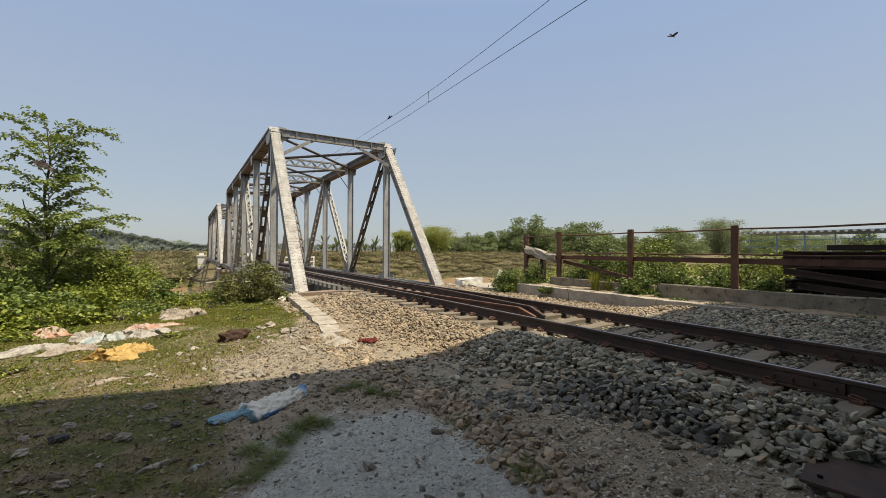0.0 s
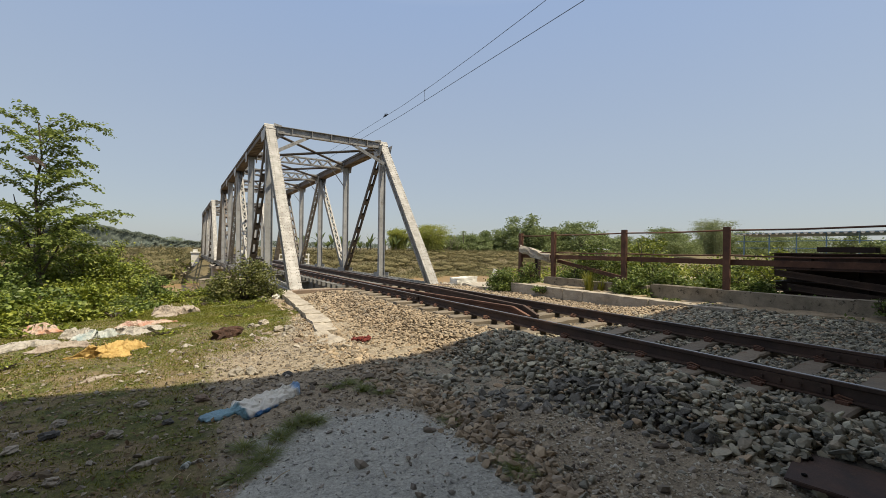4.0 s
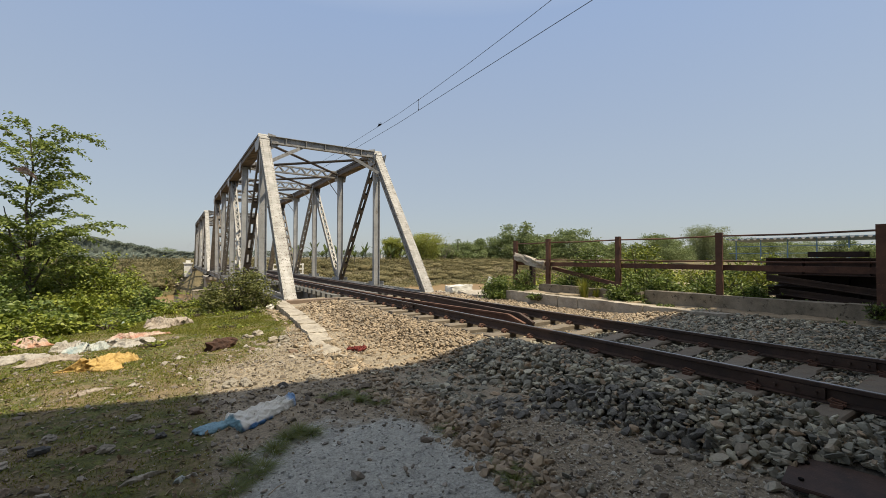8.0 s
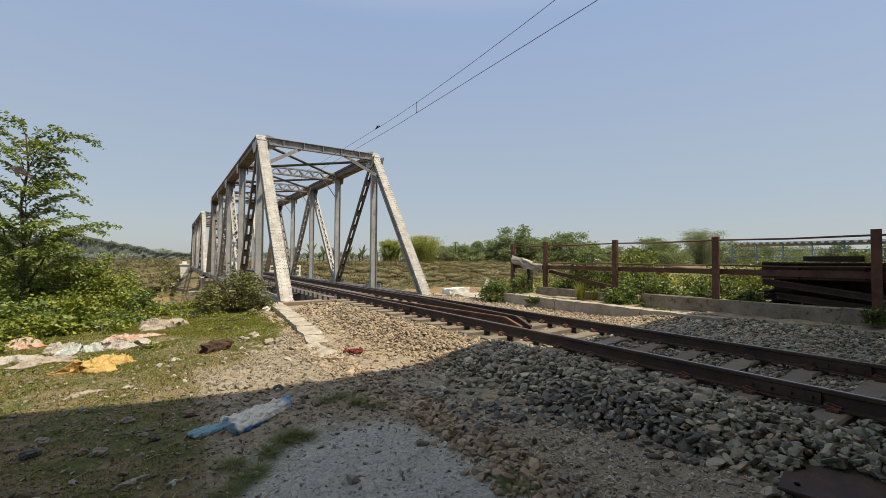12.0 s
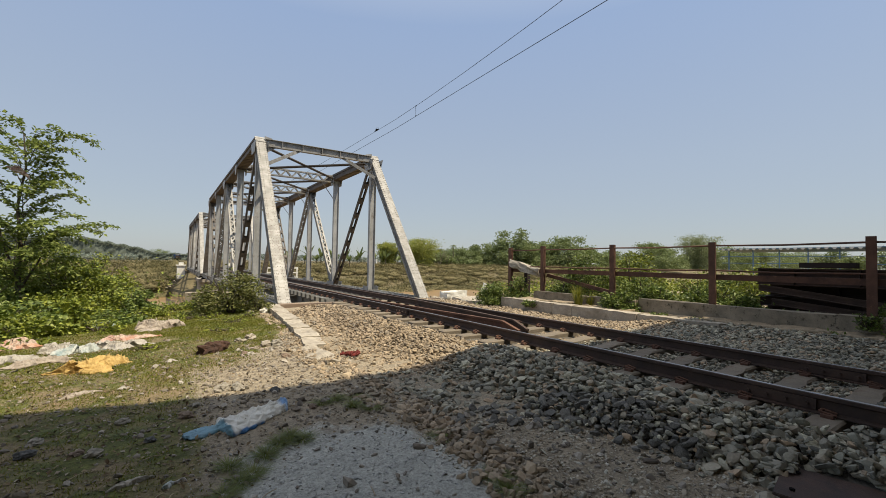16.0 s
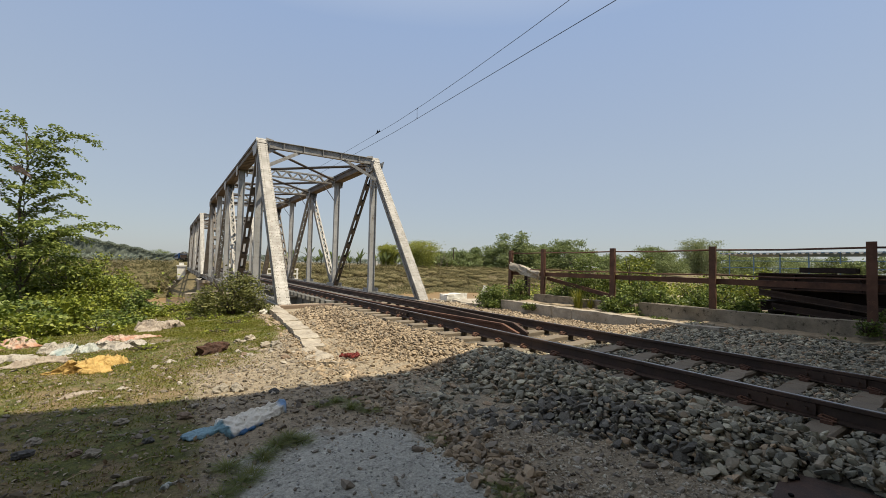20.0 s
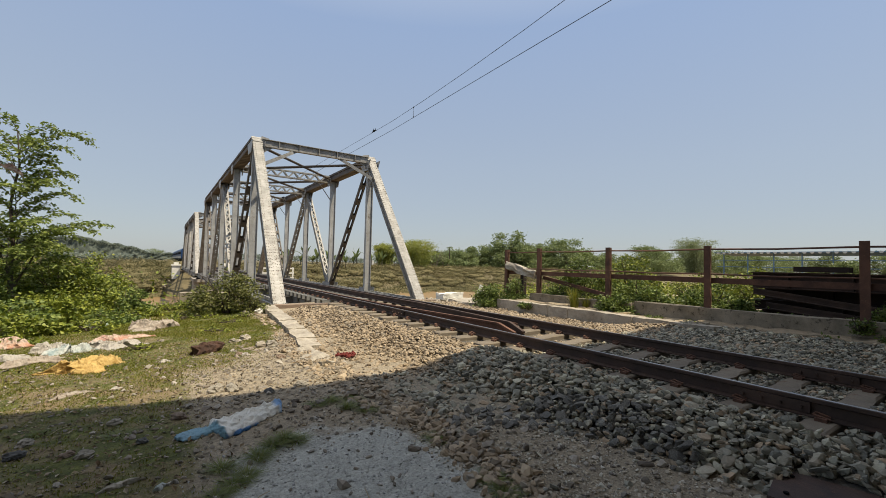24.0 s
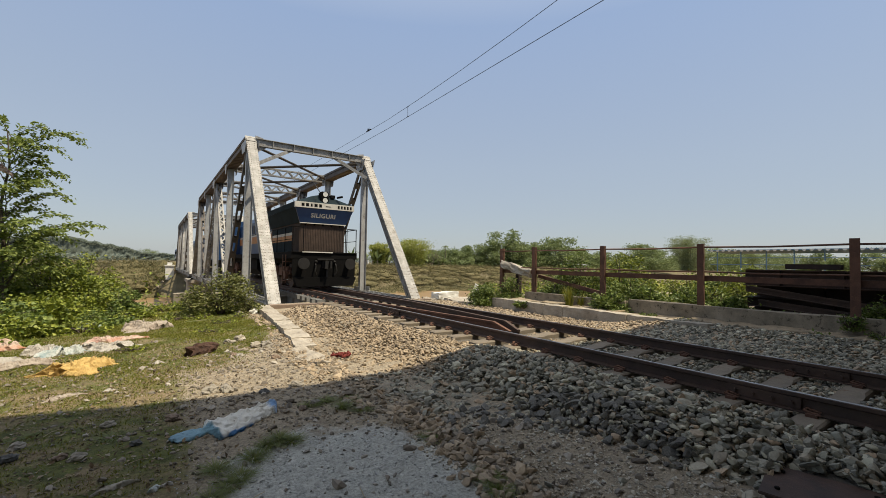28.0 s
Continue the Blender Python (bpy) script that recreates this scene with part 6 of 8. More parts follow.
for k, (x, y, rx, h, n) in enumerate(((-6.3, 8.6, 0.22, 0.10, 160), (-7.9, 7.2, 0.2, 0.10, 150), (-5.0, 10.2, 0.35, 0.10, 260), (-5.6, 12.6, 0.4, 0.12, 300), (-4.6, 11.6, 0.35, 0.1, 260), (-8.6, 8.1, 0.3, 0.14, 240),
                                      (-6.9, 12.9, 0.5, 0.26, 420), (-6.4, 13.8, 0.55, 0.24, 420), (-6.9, 14.6, 0.6, 0.4, 520), (-5.9, 14.8, 0.5, 0.2, 360), (-5.4, 13.4, 0.45, 0.16, 320), (-5.0, 12.7, 0.4, 0.14, 280),
                                      (-7.2, 11.2, 0.5, 0.22, 380), (-8.2, 9.9, 0.5, 0.2, 340), (-5.3, 15.2, 0.5, 0.25, 320), (-4.1, 12.4, 0.3, 0.14, 200))):
    shrub(x, y, rx, rx * 0.8, h, n, 0.055 if h < 0.15 else 0.10, M_WEED, "low green weed patch in the turf", 150 + k, "weeds", "low weeds", name="weed_patch")

# bushes along the fence and the kerb
BUSHES_KERB = [
    (4.60, 7.0, 0.36, 0.45, 0.70, 1500, 0.09), (5.4, 6.3, 0.34, 0.50, 0.74, 1000, 0.10),
    (5.5, 4.35, 0.35, 0.5, 0.62, 1200, 0.09), (4.5, 10.9, 0.38, 0.4, 1.0, 1100, 0.085), (3.95, 11.7, 0.46, 0.5, 0.92, 1800, 0.09),
    (5.2, 9.6, 0.3, 0.4, 0.7, 500, 0.09), (3.78, 9.55, 0.26, 0.28, 0.24, 420, 0.08), (5.75, 8.9, 0.5, 0.9, 1.75, 2300, 0.09)]
BUSHES_FENCE = [
    (6.3, 7.4, 0.5, 0.7, 1.05, 700, 0.10), (5.9, 10.2, 0.4, 0.5, 0.9, 600, 0.09), (4.45, 12.9, 0.2, 0.25, 0.42, 420, 0.07),
    (4.2, 5.35, 0.22, 0.3, 0.16, 320, 0.06), (4.35, 2.55, 0.2, 0.25, 0.22, 260, 0.06), (6.3, 5.3, 0.45, 0.7, 0.9, 1200, 0.10),
    (4.42, 5.75, 0.2, 0.3, 0.24, 320, 0.06), (4.5, 4.9, 0.16, 0.25, 0.2, 240, 0.06), (4.55, 1.6, 0.16, 0.22, 0.36, 300, 0.06), (5.42, 3.1, 0.22, 0.5, 0.38, 500, 0.08), (5.45, 1.2, 0.25, 0.5, 0.5, 600, 0.09), (5.5, -0.2, 0.3, 0.6, 0.6, 700, 0.09), (5.55, 1.55, 0.3, 0.5, 0.85, 900, 0.09), (4.70, 2.05, 0.10, 0.2, 0.36, 300, 0.055), (5.45, 2.3, 0.16, 0.3, 0.4, 300, 0.08)]
for k, (x, y, rx, ry, h, n, s) in enumerate(BUSHES_KERB + BUSHES_FENCE):
    z = None if x > 5 or y > 11 else (0.08 if x > 4.6 else -0.19)
    shrub(x, y, rx, ry, h, int(n * 1.5), s * 1.15, M_LEAF, "leafy green bush growing along the rusty fence", 200 + k, "bush", "fence bushes", z=z, name="bush")


for k, (x, y, rx, ry, h, n) in enumerate(((7.3, 8.2, 0.8, 0.8, 1.75, 2400), (7.9, 6.4, 0.9, 0.8, 1.0, 1500), (9.4, 9.6, 1.2, 1.0, 1.6, 2000), (8.8, 5.2, 0.7, 0.7, 1.25, 1300), (11.5, 7.0, 1.1, 1.0, 1.2, 1500), (6.6, 10.4, 0.6, 0.6, 1.1, 1200))):
    shrub(x, y, rx, ry, h, n, 0.12, M_WEED, "yellow-green shrub growing behind the rusty fence", 230 + k, "bush", "shrubs behind the fence", name="bush")


def reed_tuft(x, y, z, h, n, spread, material, label, seed, w=0.02, name="grass_tuft"):
    rng = np.random.default_rng(seed)
    a = rng.uniform(0, 2 * np.pi, n)
    r = rng.uniform(0, 1, n) * spread * 0.35
    base = np.stack([r * np.cos(a), r * np.sin(a), np.zeros(n)], -1)
    out = np.stack([np.cos(a), np.sin(a), np.zeros(n)], -1)
    hh = h * rng.uniform(0.55, 1.05, n)[:, None]
    bend = spread * rng.uniform(0.2, 1.0, n)[:, None]
    side = np.stack([-np.sin(a), np.cos(a), np.zeros(n)], -1) * w
    m1 = base + out * bend * 0.3 + np.array([0, 0, 0.62]) * hh
    tip = base + out * bend + np.array([0, 0, 0.98]) * hh
    v = np.stack([base - side * 0.5, base + side * 0.5, m1 + side * 0.4, m1 - side * 0.4, tip + side * 0.06, tip - side * 0.06], 1).reshape(-1, 3)
    f = np.array([[0, 1, 2, 3], [3, 2, 4, 5]])[None] + (np.arange(n) * 6)[:, None, None]
    ob = finish(name, array_mesh(name, v, f.reshape(-1, 4)), material)
    ob.matrix_world = pose(x, y, z)
    return tagged(ob, label, "grass", "grass tufts")


reed_tuft(4.4, 8.25, -0.12, 0.72, 130, 0.32, M_GRASS, "tall yellow-green grass tuft by the concrete wall", 301, 0.018)
reed_tuft(4.62, 8.0, -0.1, 0.5, 70, 0.25, M_GRASS, "tall yellow-green grass tuft by the concrete wall", 302, 0.016)
for k, (x, y, h) in enumerate(((-5.10, 3.78, 0.10), (-5.22, 3.70, 0.08), (-5.02, 3.70, 0.07), (-5.48, 3.32, 0.07), (-5.58, 3.24, 0.06), (-5.70, 3.12, 0.06), (-4.42, 4.55, 0.07), (-4.60, 4.50, 0.06), (-4.20, 4.45, 0.06), (-3.98, 3.05, 0.06), (-4.35, 4.25, 0.09), (-4.20, 4.10, 0.06), (-4.05, 2.12, 0.08), (-4.0, 2.3, 0.06), (-5.62, 3.5, 0.07), (-5.35, 3.55, 0.08), (-6.3, 4.6, 0.05), (-6.9, 5.0, 0.05))):
    reed_tuft(x, y, float(ground_z(x, y)) - 0.01, h * 0.7, 260, 0.16, M_TUFT, "short green grass tuft on bare earth", 310 + k, 0.005)


def build_grass():
    rng = np.random.default_rng(21)
    n = 420000
    x = -3.3 - 6.6 * rng.uniform(0, 1, n)
    y = 2.0 + 13.5 * rng.uniform(0, 1, n)
    t, d, b = zones(x, y)
    patch = 0.5 + 0.5 * wob(x, y, 2.3, 0.4) + 0.35 * wob(x, y, 6.1, 2.4)
    keep = (rng.uniform(0, 1, n) < t * np.clip(1.25 * patch - 0.05, 0, 1)) & (x < ballast_edge(y) - 0.25)
    thin = y < 5.6
    keep &= ~(thin & (rng.uniform(0, 1, n) < 0.55))
    x, y = x[keep], y[keep]
    n = len(x)
    a = rng.uniform(0, 2 * np.pi, n)
    h = rng.uniform(0.009, 0.032, n) * (1 + 0.5 * sm(9, 13, y))
    base = np.stack([x, y, ground_z(x, y) - 0.004], -1)
    side = np.stack([np.cos(a), np.sin(a), 0 * a], -1) * (0.0035 + 0.0006 * (y - 2))[:, None]
    tip = base + np.stack([rng.normal(0, 0.5, n) * h, rng.normal(0, 0.5, n) * h, h], -1)
    v = np.stack([base - side, base + side, tip], 1).reshape(-1, 3)
    me = array_mesh("turf_grass", v, np.arange(3 * n).reshape(-1, 3))
    tagged(finish("turf_grass", me, M_GRASS), "short yellow-green turf grass on the river bank", "grass", "", "stuff")


build_grass()


def build_leaf_litter():
    rng = np.random.default_rng(23)
    n = 15000
    x, y = rng.uniform(-8.5, -3.4, n), rng.uniform(1.5, 9.0, n)
    t, d, b = zones(x, y)
    keep = (rng.uniform(0, 1, n) < 0.8 - 0.8 * d) & (x < ballast_edge(y) - 0.2)
    x, y = x[keep], y[keep]
    pos = np.stack([x, y, ground_z(x, y) + 0.006], -1)
    v, f = leaf_quads(rng, pos, rng.uniform(0.015, 0.055, len(x)), 0.6, 0.0, None, 2.2)
    mat = island_surface("dead_leaf", [(0.10, 0.065, 0.035), (0.24, 0.17, 0.09), (0.34, 0.27, 0.17), (0.07, 0.05, 0.03), (0.42, 0.37, 0.28), (0.16, 0.10, 0.05)], 0.9, 0.1)
    tagged(finish("leaf_litter", array_mesh("leaf_litter", v, f), mat), "dead leaves and chips scattered over the earth", "leaf litter", "", "stuff")


build_leaf_litter()


# ---- far bank ----
def build_scrub():
    rng = np.random.default_rng(31)
    n = 4200
    x, y = rng.uniform(-60, 150, n), 68 + 42 * rng.uniform(0, 1, n)
    near = np.abs(x) > 4.2
    x, y = x[near], y[near]
    g = ground_z(x, y)
    keep = g > WATER_Z + 0.15
    x, y, g = x[keep], y[keep], g[keep]
    per = 46
    r = rng.uniform(0.5, 1.3, len(x))
    pos = np.stack([x, y, g], -1)[:, None, :] + rng.normal(0, 1, (len(x), per, 3)) * (r[:, None, None] * np.array([0.75, 0.6, 0.28]))
    pos[:, :, 2] += 0.45 * r[:, None]
    pos = pos.reshape(-1, 3)
    v, f = leaf_quads(rng, pos, rng.uniform(0.18, 0.42, len(pos)), 0.5, 0.5, None, 1.5)
    tagged(finish("dry_scrub", array_mesh("dry_scrub", v, f), M_SCRUB), "dry brown-green scrub covering the far river bank", "scrub", "", "stuff")
    # bushier mounds on the far bank beside the bridge
    k = 1040
    x = np.concatenate([rng.uniform(-46, -3.3, 340), rng.uniform(5.0, 125, 580), rng.uniform(-11.5, -5.8, 120)])
    y = np.where(x < 0, 81, 74) + np.where(x < 0, 19, 30) * rng.uniform(0, 1, k)
    r = rng.uniform(0.8, 1.5, k) * rng.uniform(0.9, 1.6, k)
    # more of them cover the steep face below the far abutment
    x = np.concatenate([x, rng.uniform(-46, -5.0, 260)])
    y = np.concatenate([y, rng.uniform(78.5, 83.5, 260)])
    r = np.concatenate([r, rng.uniform(0.8, 1.4, 260)])
    z = np.maximum(ground_z(x, y), WATER_Z - 0.2)
    z[-260:] = WATER_Z - 0.1 + 0.55 * np.maximum(y[-260:] - 78.5, 0) * rng.uniform(0.6, 1.1, 260)
    dry = (z > WATER_Z - 0.3) & ~((x > -6.4) & (x < 0) & (y < 86.5))
    x, y, z, r = x[dry], y[dry], z[dry], r[dry]
    k = len(x)
    th, ph = np.meshgrid(np.linspace(0, 2 * np.pi, 13), np.linspace(-0.35, 1.5, 7))
    d = np.stack([np.cos(th) * np.cos(ph), np.sin(th) * np.cos(ph), np.sin(ph)], -1).reshape(-1, 3)
    turn = rng.uniform(0, 6.28, k)
    lump = 0.86 + 0.16 * np.sin(3 * d[None, :, 0] * 2 + turn[:, None]) * np.cos(4 * d[None, :, 1] + 2 * turn[:, None]) + 0.10 * np.sin(9 * d[None, :, 0] + 7 * d[None, :, 2] + 3 * turn[:, None])
    lump[:, 12::13] = lump[:, 0::13]
    squat = np.stack([rng.uniform(1.1, 1.9, k), rng.uniform(1.0, 1.5, k), rng.uniform(0.55, 0.95, k) * np.where(x > 0, 0.62, 1.0)], -1)
    body = np.stack([x, y, z], -1)[:, None, :] + d[None] * lump[..., None] * r[:, None, None] * squat[:, None, :]
    q = (np.arange(6)[:, None] * 13 + np.arange(12)[None, :]).ravel()
    quad = np.stack([q, q + 1, q + 14, q + 13], -1)
    f = quad[None] + (np.arange(k) * len(d))[:, None, None]
    core = body.mean(1, keepdims=True)
    me = array_mesh("bank_bushes", (core + (body - core) * 0.86).reshape(-1, 3), f.reshape(-1, 4))
    tagged(finish("bank_bushes", me, M_BUSHBODY, smooth=True), "mounded olive and brown bushes on the far bank", "bushes", "", "stuff")
    pick = rng.integers(0, len(d), (k, 220))
    pm = np.take_along_axis(body, pick[..., None], 1) + rng.normal(0, 1, (k, 220, 3)) * np.array([0.36, 0.28, 0.20])
    v, f = leaf_quads(rng, pm.reshape(-1, 3), rng.uniform(0.12, 0.34, k * 220), 0.5, 0.5, d[pick].reshape(-1, 3) * 0.6, 1.6)
    tagged(finish("bush_leaves", array_mesh("bush_leaves", v, f), M_BANKBUSH), "dry leaves over the bushes of the far bank", "leaves", "", "stuff")
    # greener scrub on the left hand slope
    n = 420
    x, y = rng.uniform(-60, -6, n), rng.uniform(18, 27, n)
    g = ground_z(x, y)
    pos = np.stack([x, y, g], -1)[:, None, :] + rng.normal(0, 1, (n, 40, 3)) * np.array([0.7, 0.6, 0.5])
    pos[:, :, 2] += 0.7
    pos = pos.reshape(-1, 3)
    # rough growth on the bank behind the fence
    m = 420
    xb, yb = 7.6 + 38 * rng.uniform(0, 1, m) ** 1.4, rng.uniform(-6, 16.5, m)
    far_enough = (yb > 4.6) | (xb > 9.0)
    xb, yb = xb[far_enough], yb[far_enough]
    hb = rng.uniform(0.25, 0.7, len(xb)) * (1 + 0.5 * sm(12, 30, xb))
    pb = np.stack([xb, yb, ground_z(xb, yb)], -1)[:, None, :] + rng.normal(0, 1, (len(xb), 46, 3)) * np.stack([0.5 + 0 * hb, 0.5 + 0 * hb, 0.28 * hb], -1)[:, None, :]
    pb[:, :, 2] += 0.55 * hb[:, None]
    pos = np.concatenate([pos, pb.reshape(-1, 3)])
    v, f = leaf_quads(rng, pos, rng.uniform(0.12, 0.24, len(pos)), 0.5)
    tagged(finish("slope_weeds", array_mesh("slope_weeds", v, f), M_WEED), "green weeds on the slope down to the river", "weeds", "", "stuff")


build_scrub()


def far_tree(x, y, h, w, material, seed, label, name="tree", trunk=0.3, leaf=0.5, count=3600, z=None):
    rng = np.random.default_rng(seed)
    g = float(ground_z(x, y)) if z is None else z
    th = thing(name, label, "tree", "far trees", at=pose(x, y, g - 0.1))
    bm = bmesh.new()
    limb(bm, [Vector((0, 0, 0)), Vector((0.1 * w * rng.normal(), 0.1 * rng.normal(), h * 0.35)), Vector((0.1 * w * rng.normal(), 0, h * 0.8))], trunk, trunk * 0.25)
    for k in range(6):
        a = k * 1.05 + rng.uniform(0, 0.5)
        limb(bm, [Vector((0, 0, h * (0.25 + 0.06 * k))), Vector((w * 0.35 * math.cos(a), w * 0.35 * math.sin(a), h * (0.5 + 0.06 * k)))], trunk * 0.45, trunk * 0.15, 5)
    part("trunk", bm, M_BARK, th)
    nc = 42
    d = unit(rng.normal(0, 1, (nc, 3)))
    r = rng.uniform(0.45, 1.0, nc)[:, None]
    c = d * r * np.array([w / 2, w / 2, h * 0.36]) + np.array([0, 0, h * 0.62])
    c[:, 0] += 0.12 * w * np.sin(c[:, 2] * 1.3)
    per = rng.integers(0, nc, count)
    pos = c[per] + rng.normal(0, 1, (count, 3)) * np.array([w * 0.085, w * 0.085, h * 0.05])
    pos[:, 2] = np.maximum(pos[:, 2], 0.3)
    v, f = leaf_quads(rng, pos, leaf * rng.uniform(0.5, 1.2, count), 0.5)
    finish("crown", array_mesh("crown", v, f), material, th)


def bamboo(x, y, h, w, seed, label, material):
    """A clump of arching culms with feathery leaves."""
    rng = np.random.default_rng(seed)
    th = thing("bamboo_clump", label, "bamboo", "far trees", at=pose(x, y, float(ground_z(x, y)) - 0.1))
    bm = bmesh.new()
    quads = []
    for k in range(60):
        a, r = rng.uniform(0, 2 * math.pi), rng.uniform(0.15, 1.0)
        out = Vector((math.cos(a), math.sin(a), 0))
        hh = h * rng.uniform(0.6, 1.0)
        p = [out * 0.24 * w * r, out * (0.26 * w * r) + Vector((0, 0, hh * 0.45)), out * (0.32 * w * r + 0.05) + Vector((0, 0, hh * 0.85)), out * (0.5 * w * r + 0.1) + Vector((0, 0, hh * (1.0 - 0.16 * r)))]
        limb(bm, p, 0.05, 0.012, 3)
        m = 200
        u = 3.0 * rng.uniform(0.0, 1.0, m) ** 1.1
        pts = np.array([q[:] for q in p])
        i = np.minimum(u.astype(int), 2)
        w1 = (u - i)[:, None]
        pos = pts[i] * (1 - w1) + pts[i + 1] * w1 + np.clip(rng.normal(0, 1, (m, 3)), -1.7, 1.7) * np.array([0.05 * w, 0.05 * w, 0.04 * h])
        quads.append(leaf_quads(rng, pos, (0.03 * h + 0.30) * rng.uniform(0.5, 1.3, m), 0.30, -0.35))
    part("culms", bm, M_BARK, th)
    v, f = join_quads(quads)
    finish("foliage", array_mesh("foliage", v, f), material, th)


bamboo(54.5, 104, 8.6, 17, 401, "yellow-green bamboo clump on the far river bank", M_BAMBOO)
bamboo(46.0, 106, 7.2, 8.0, 402, "yellow-green bamboo clump on the far river bank", M_BAMBOO)
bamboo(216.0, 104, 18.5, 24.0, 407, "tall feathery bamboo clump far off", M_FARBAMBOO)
for k, (x, y, h, w) in enumerate(((70, 118, 6.2, 7), (77, 121, 6.6, 8), (85, 122, 7.2, 8), (64, 116, 5.2, 6), (134, 118, 8.2, 10), (146, 116, 7.0, 10), (158, 118, 7.4, 10), (196, 112, 10, 12), (270, 106, 11.0, 16),
                                  (300, 108, 11.0, 18), (340, 100, 12.0, 20), (390, 95, 13.0, 22), (-10, 400, 9.0, 14), (-24, 410, 8.0, 14))):
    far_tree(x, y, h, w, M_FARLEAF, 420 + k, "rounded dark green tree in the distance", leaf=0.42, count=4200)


def dome(x, y, h, w, seed, label):
    """A broad thicket whose foliage reaches the ground."""
    rng = np.random.default_rng(seed)
    th = thing("thicket", label, "trees", "far trees", at=pose(x, y, float(ground_z(x, y)) - 0.1))
    bm = bmesh.new()
    for k in range(7):
        a = k * 0.9
        limb(bm, [Vector((0.3 * math.cos(a), 0.3 * math.sin(a), 0)), Vector((w * 0.3 * math.cos(a), w * 0.3 * math.sin(a), h * 0.7))], 0.14, 0.04, 5)
    part("trunk", bm, M_BARK, th)
    nc = 70
    a, e = rng.uniform(0, 2 * np.pi, nc), np.arcsin(rng.uniform(0.02, 1.0, nc))
    r = rng.uniform(0.7, 1.08, nc)
    c = np.stack([r * np.cos(a) * np.cos(e) * w / 2, r * np.sin(a) * np.cos(e) * w / 2, r * np.sin(e) * h], -1)
    n = 8500
    pos = c[rng.integers(0, nc, n)] + np.clip(rng.normal(0, 1, (n, 3)), -1.7, 1.7) * np.array([w * 0.065, w * 0.065, h * 0.06])
    pos[:, 2] = np.maximum(pos[:, 2], 0.1)
    v, f = leaf_quads(rng, pos, (0.036 * h + 0.38) * rng.uniform(0.5, 1.2, n), 0.6)
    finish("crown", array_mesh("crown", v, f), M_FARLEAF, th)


for k, (x, y, h, w) in enumerate(((93, 106, 12.4, 19), (107, 110, 9.6, 13), (99, 108, 9.0, 12), (121, 106, 11.6, 20), (113, 108, 8.2, 10), (132, 110, 8.0, 12), (143, 110, 6.6, 14), (156, 112, 7.2, 14), (174, 104, 10.6, 22),
                                  (192, 108, 10.0, 20), (236, 108, 12.5, 24), (256, 106, 12.0, 24), (276, 104, 11.6, 26), (310, 104, 12.0, 32), (350, 100, 12.0, 32),
                                  (76, 112, 6.0, 13), (84, 112, 7.4, 12), (66, 112, 5.0, 12))):
    dome(x, y, h, w, 600 + k, "broad green thicket behind the dry scrub")


def banana(x, y, h, seed):
    rng = np.random.default_rng(seed)
    th = thing("banana_plant", "banana plant with ragged upright leaves on the far bank", "banana plant", "banana plants", at=pose(x, y, float(ground_z(x, y)) - 0.05))
    bm = bmesh.new()
    limb(bm, [Vector((0, 0, 0)), Vector((0.05, 0, h * 0.55))], 0.14, 0.08)
    part("stem", bm, M_BARK, th)
    for k in range(6):
        a, tilt = rng.uniform(0, 2 * math.pi), rng.uniform(0.15, 0.75)
        out, sd = np.array([math.cos(a), math.sin(a), 0.0]), np.array([-math.sin(a), math.cos(a), 0.0])
        L = h * rng.uniform(0.5, 0.75)
        rows = []
        for q in range(7):
            u = q / 6
            c = out * L * tilt * (u + 0.5 * u * u) + np.array([0, 0, h * 0.5 + L * (u - 0.45 * tilt * u * u)])
            wd = 0.30 * math.sin(math.pi * min(1, 0.12 + 0.86 * u)) + 0.02
            rows += [c - sd * wd + np.array([0, 0, 0.06]), c, c + sd * wd + np.array([0, 0, 0.06])]
        f = [[3 * q + j, 3 * q + j + 1, 3 * q + j + 4, 3 * q + j + 3] for q in range(6) for j in (0, 1)]
        finish("leaf", array_mesh("leaf", np.array(rows), np.array(f)), M_FARLEAF, th)


for k in range(18):
    banana(18 + 1.75 * k + math.sin(k * 3.3), 103 + 2.0 * math.sin(k * 1.9), 3.7 + 0.9 * math.sin(k * 2.7), 500 + k)
for k in range(6):
    banana(62 + 2.4 * k, 106 + math.sin(k * 2.1), 2.6 + 0.5 * math.sin(k * 1.3), 540 + k)


def palm(x, y, h, seed):
    rng = np.random.default_rng(seed)
    th = thing("palm_tree", "thin palm with a small dark crown far off", "palm", "", at=pose(x, y, float(ground_z(x, y)) - 0.1))
    bm = bmesh.new()
    limb(bm, [Vector((0, 0, 0)), Vector((0.15, 0, h * 0.5)), Vector((0.1, 0, h))], 0.18, 0.12)
    part("trunk", bm, M_BARK, th)
    quads = []
    for k in range(14):
        a = k * 2.4
        out = np.array([math.cos(a), math.sin(a), 0.0])
        L, rise = 1.1, rng.uniform(-0.5, 0.8)
        u = np.linspace(0.1, 1, 14)[:, None]
        pos = np.array([0.1, 0, h]) + out * L * u + np.array([0, 0, 1.0]) * (rise * u - 0.9 * u * u)
        quads.append(leaf_quads(rng, np.repeat(pos, 2, 0), np.full(28, 0.4), 0.16, -0.2))
    v, f = join_quads(quads)
    finish("crown", array_mesh("crown", v, f), M_FARLEAF, th)


palm(69.5, 108, 6.9, 551)


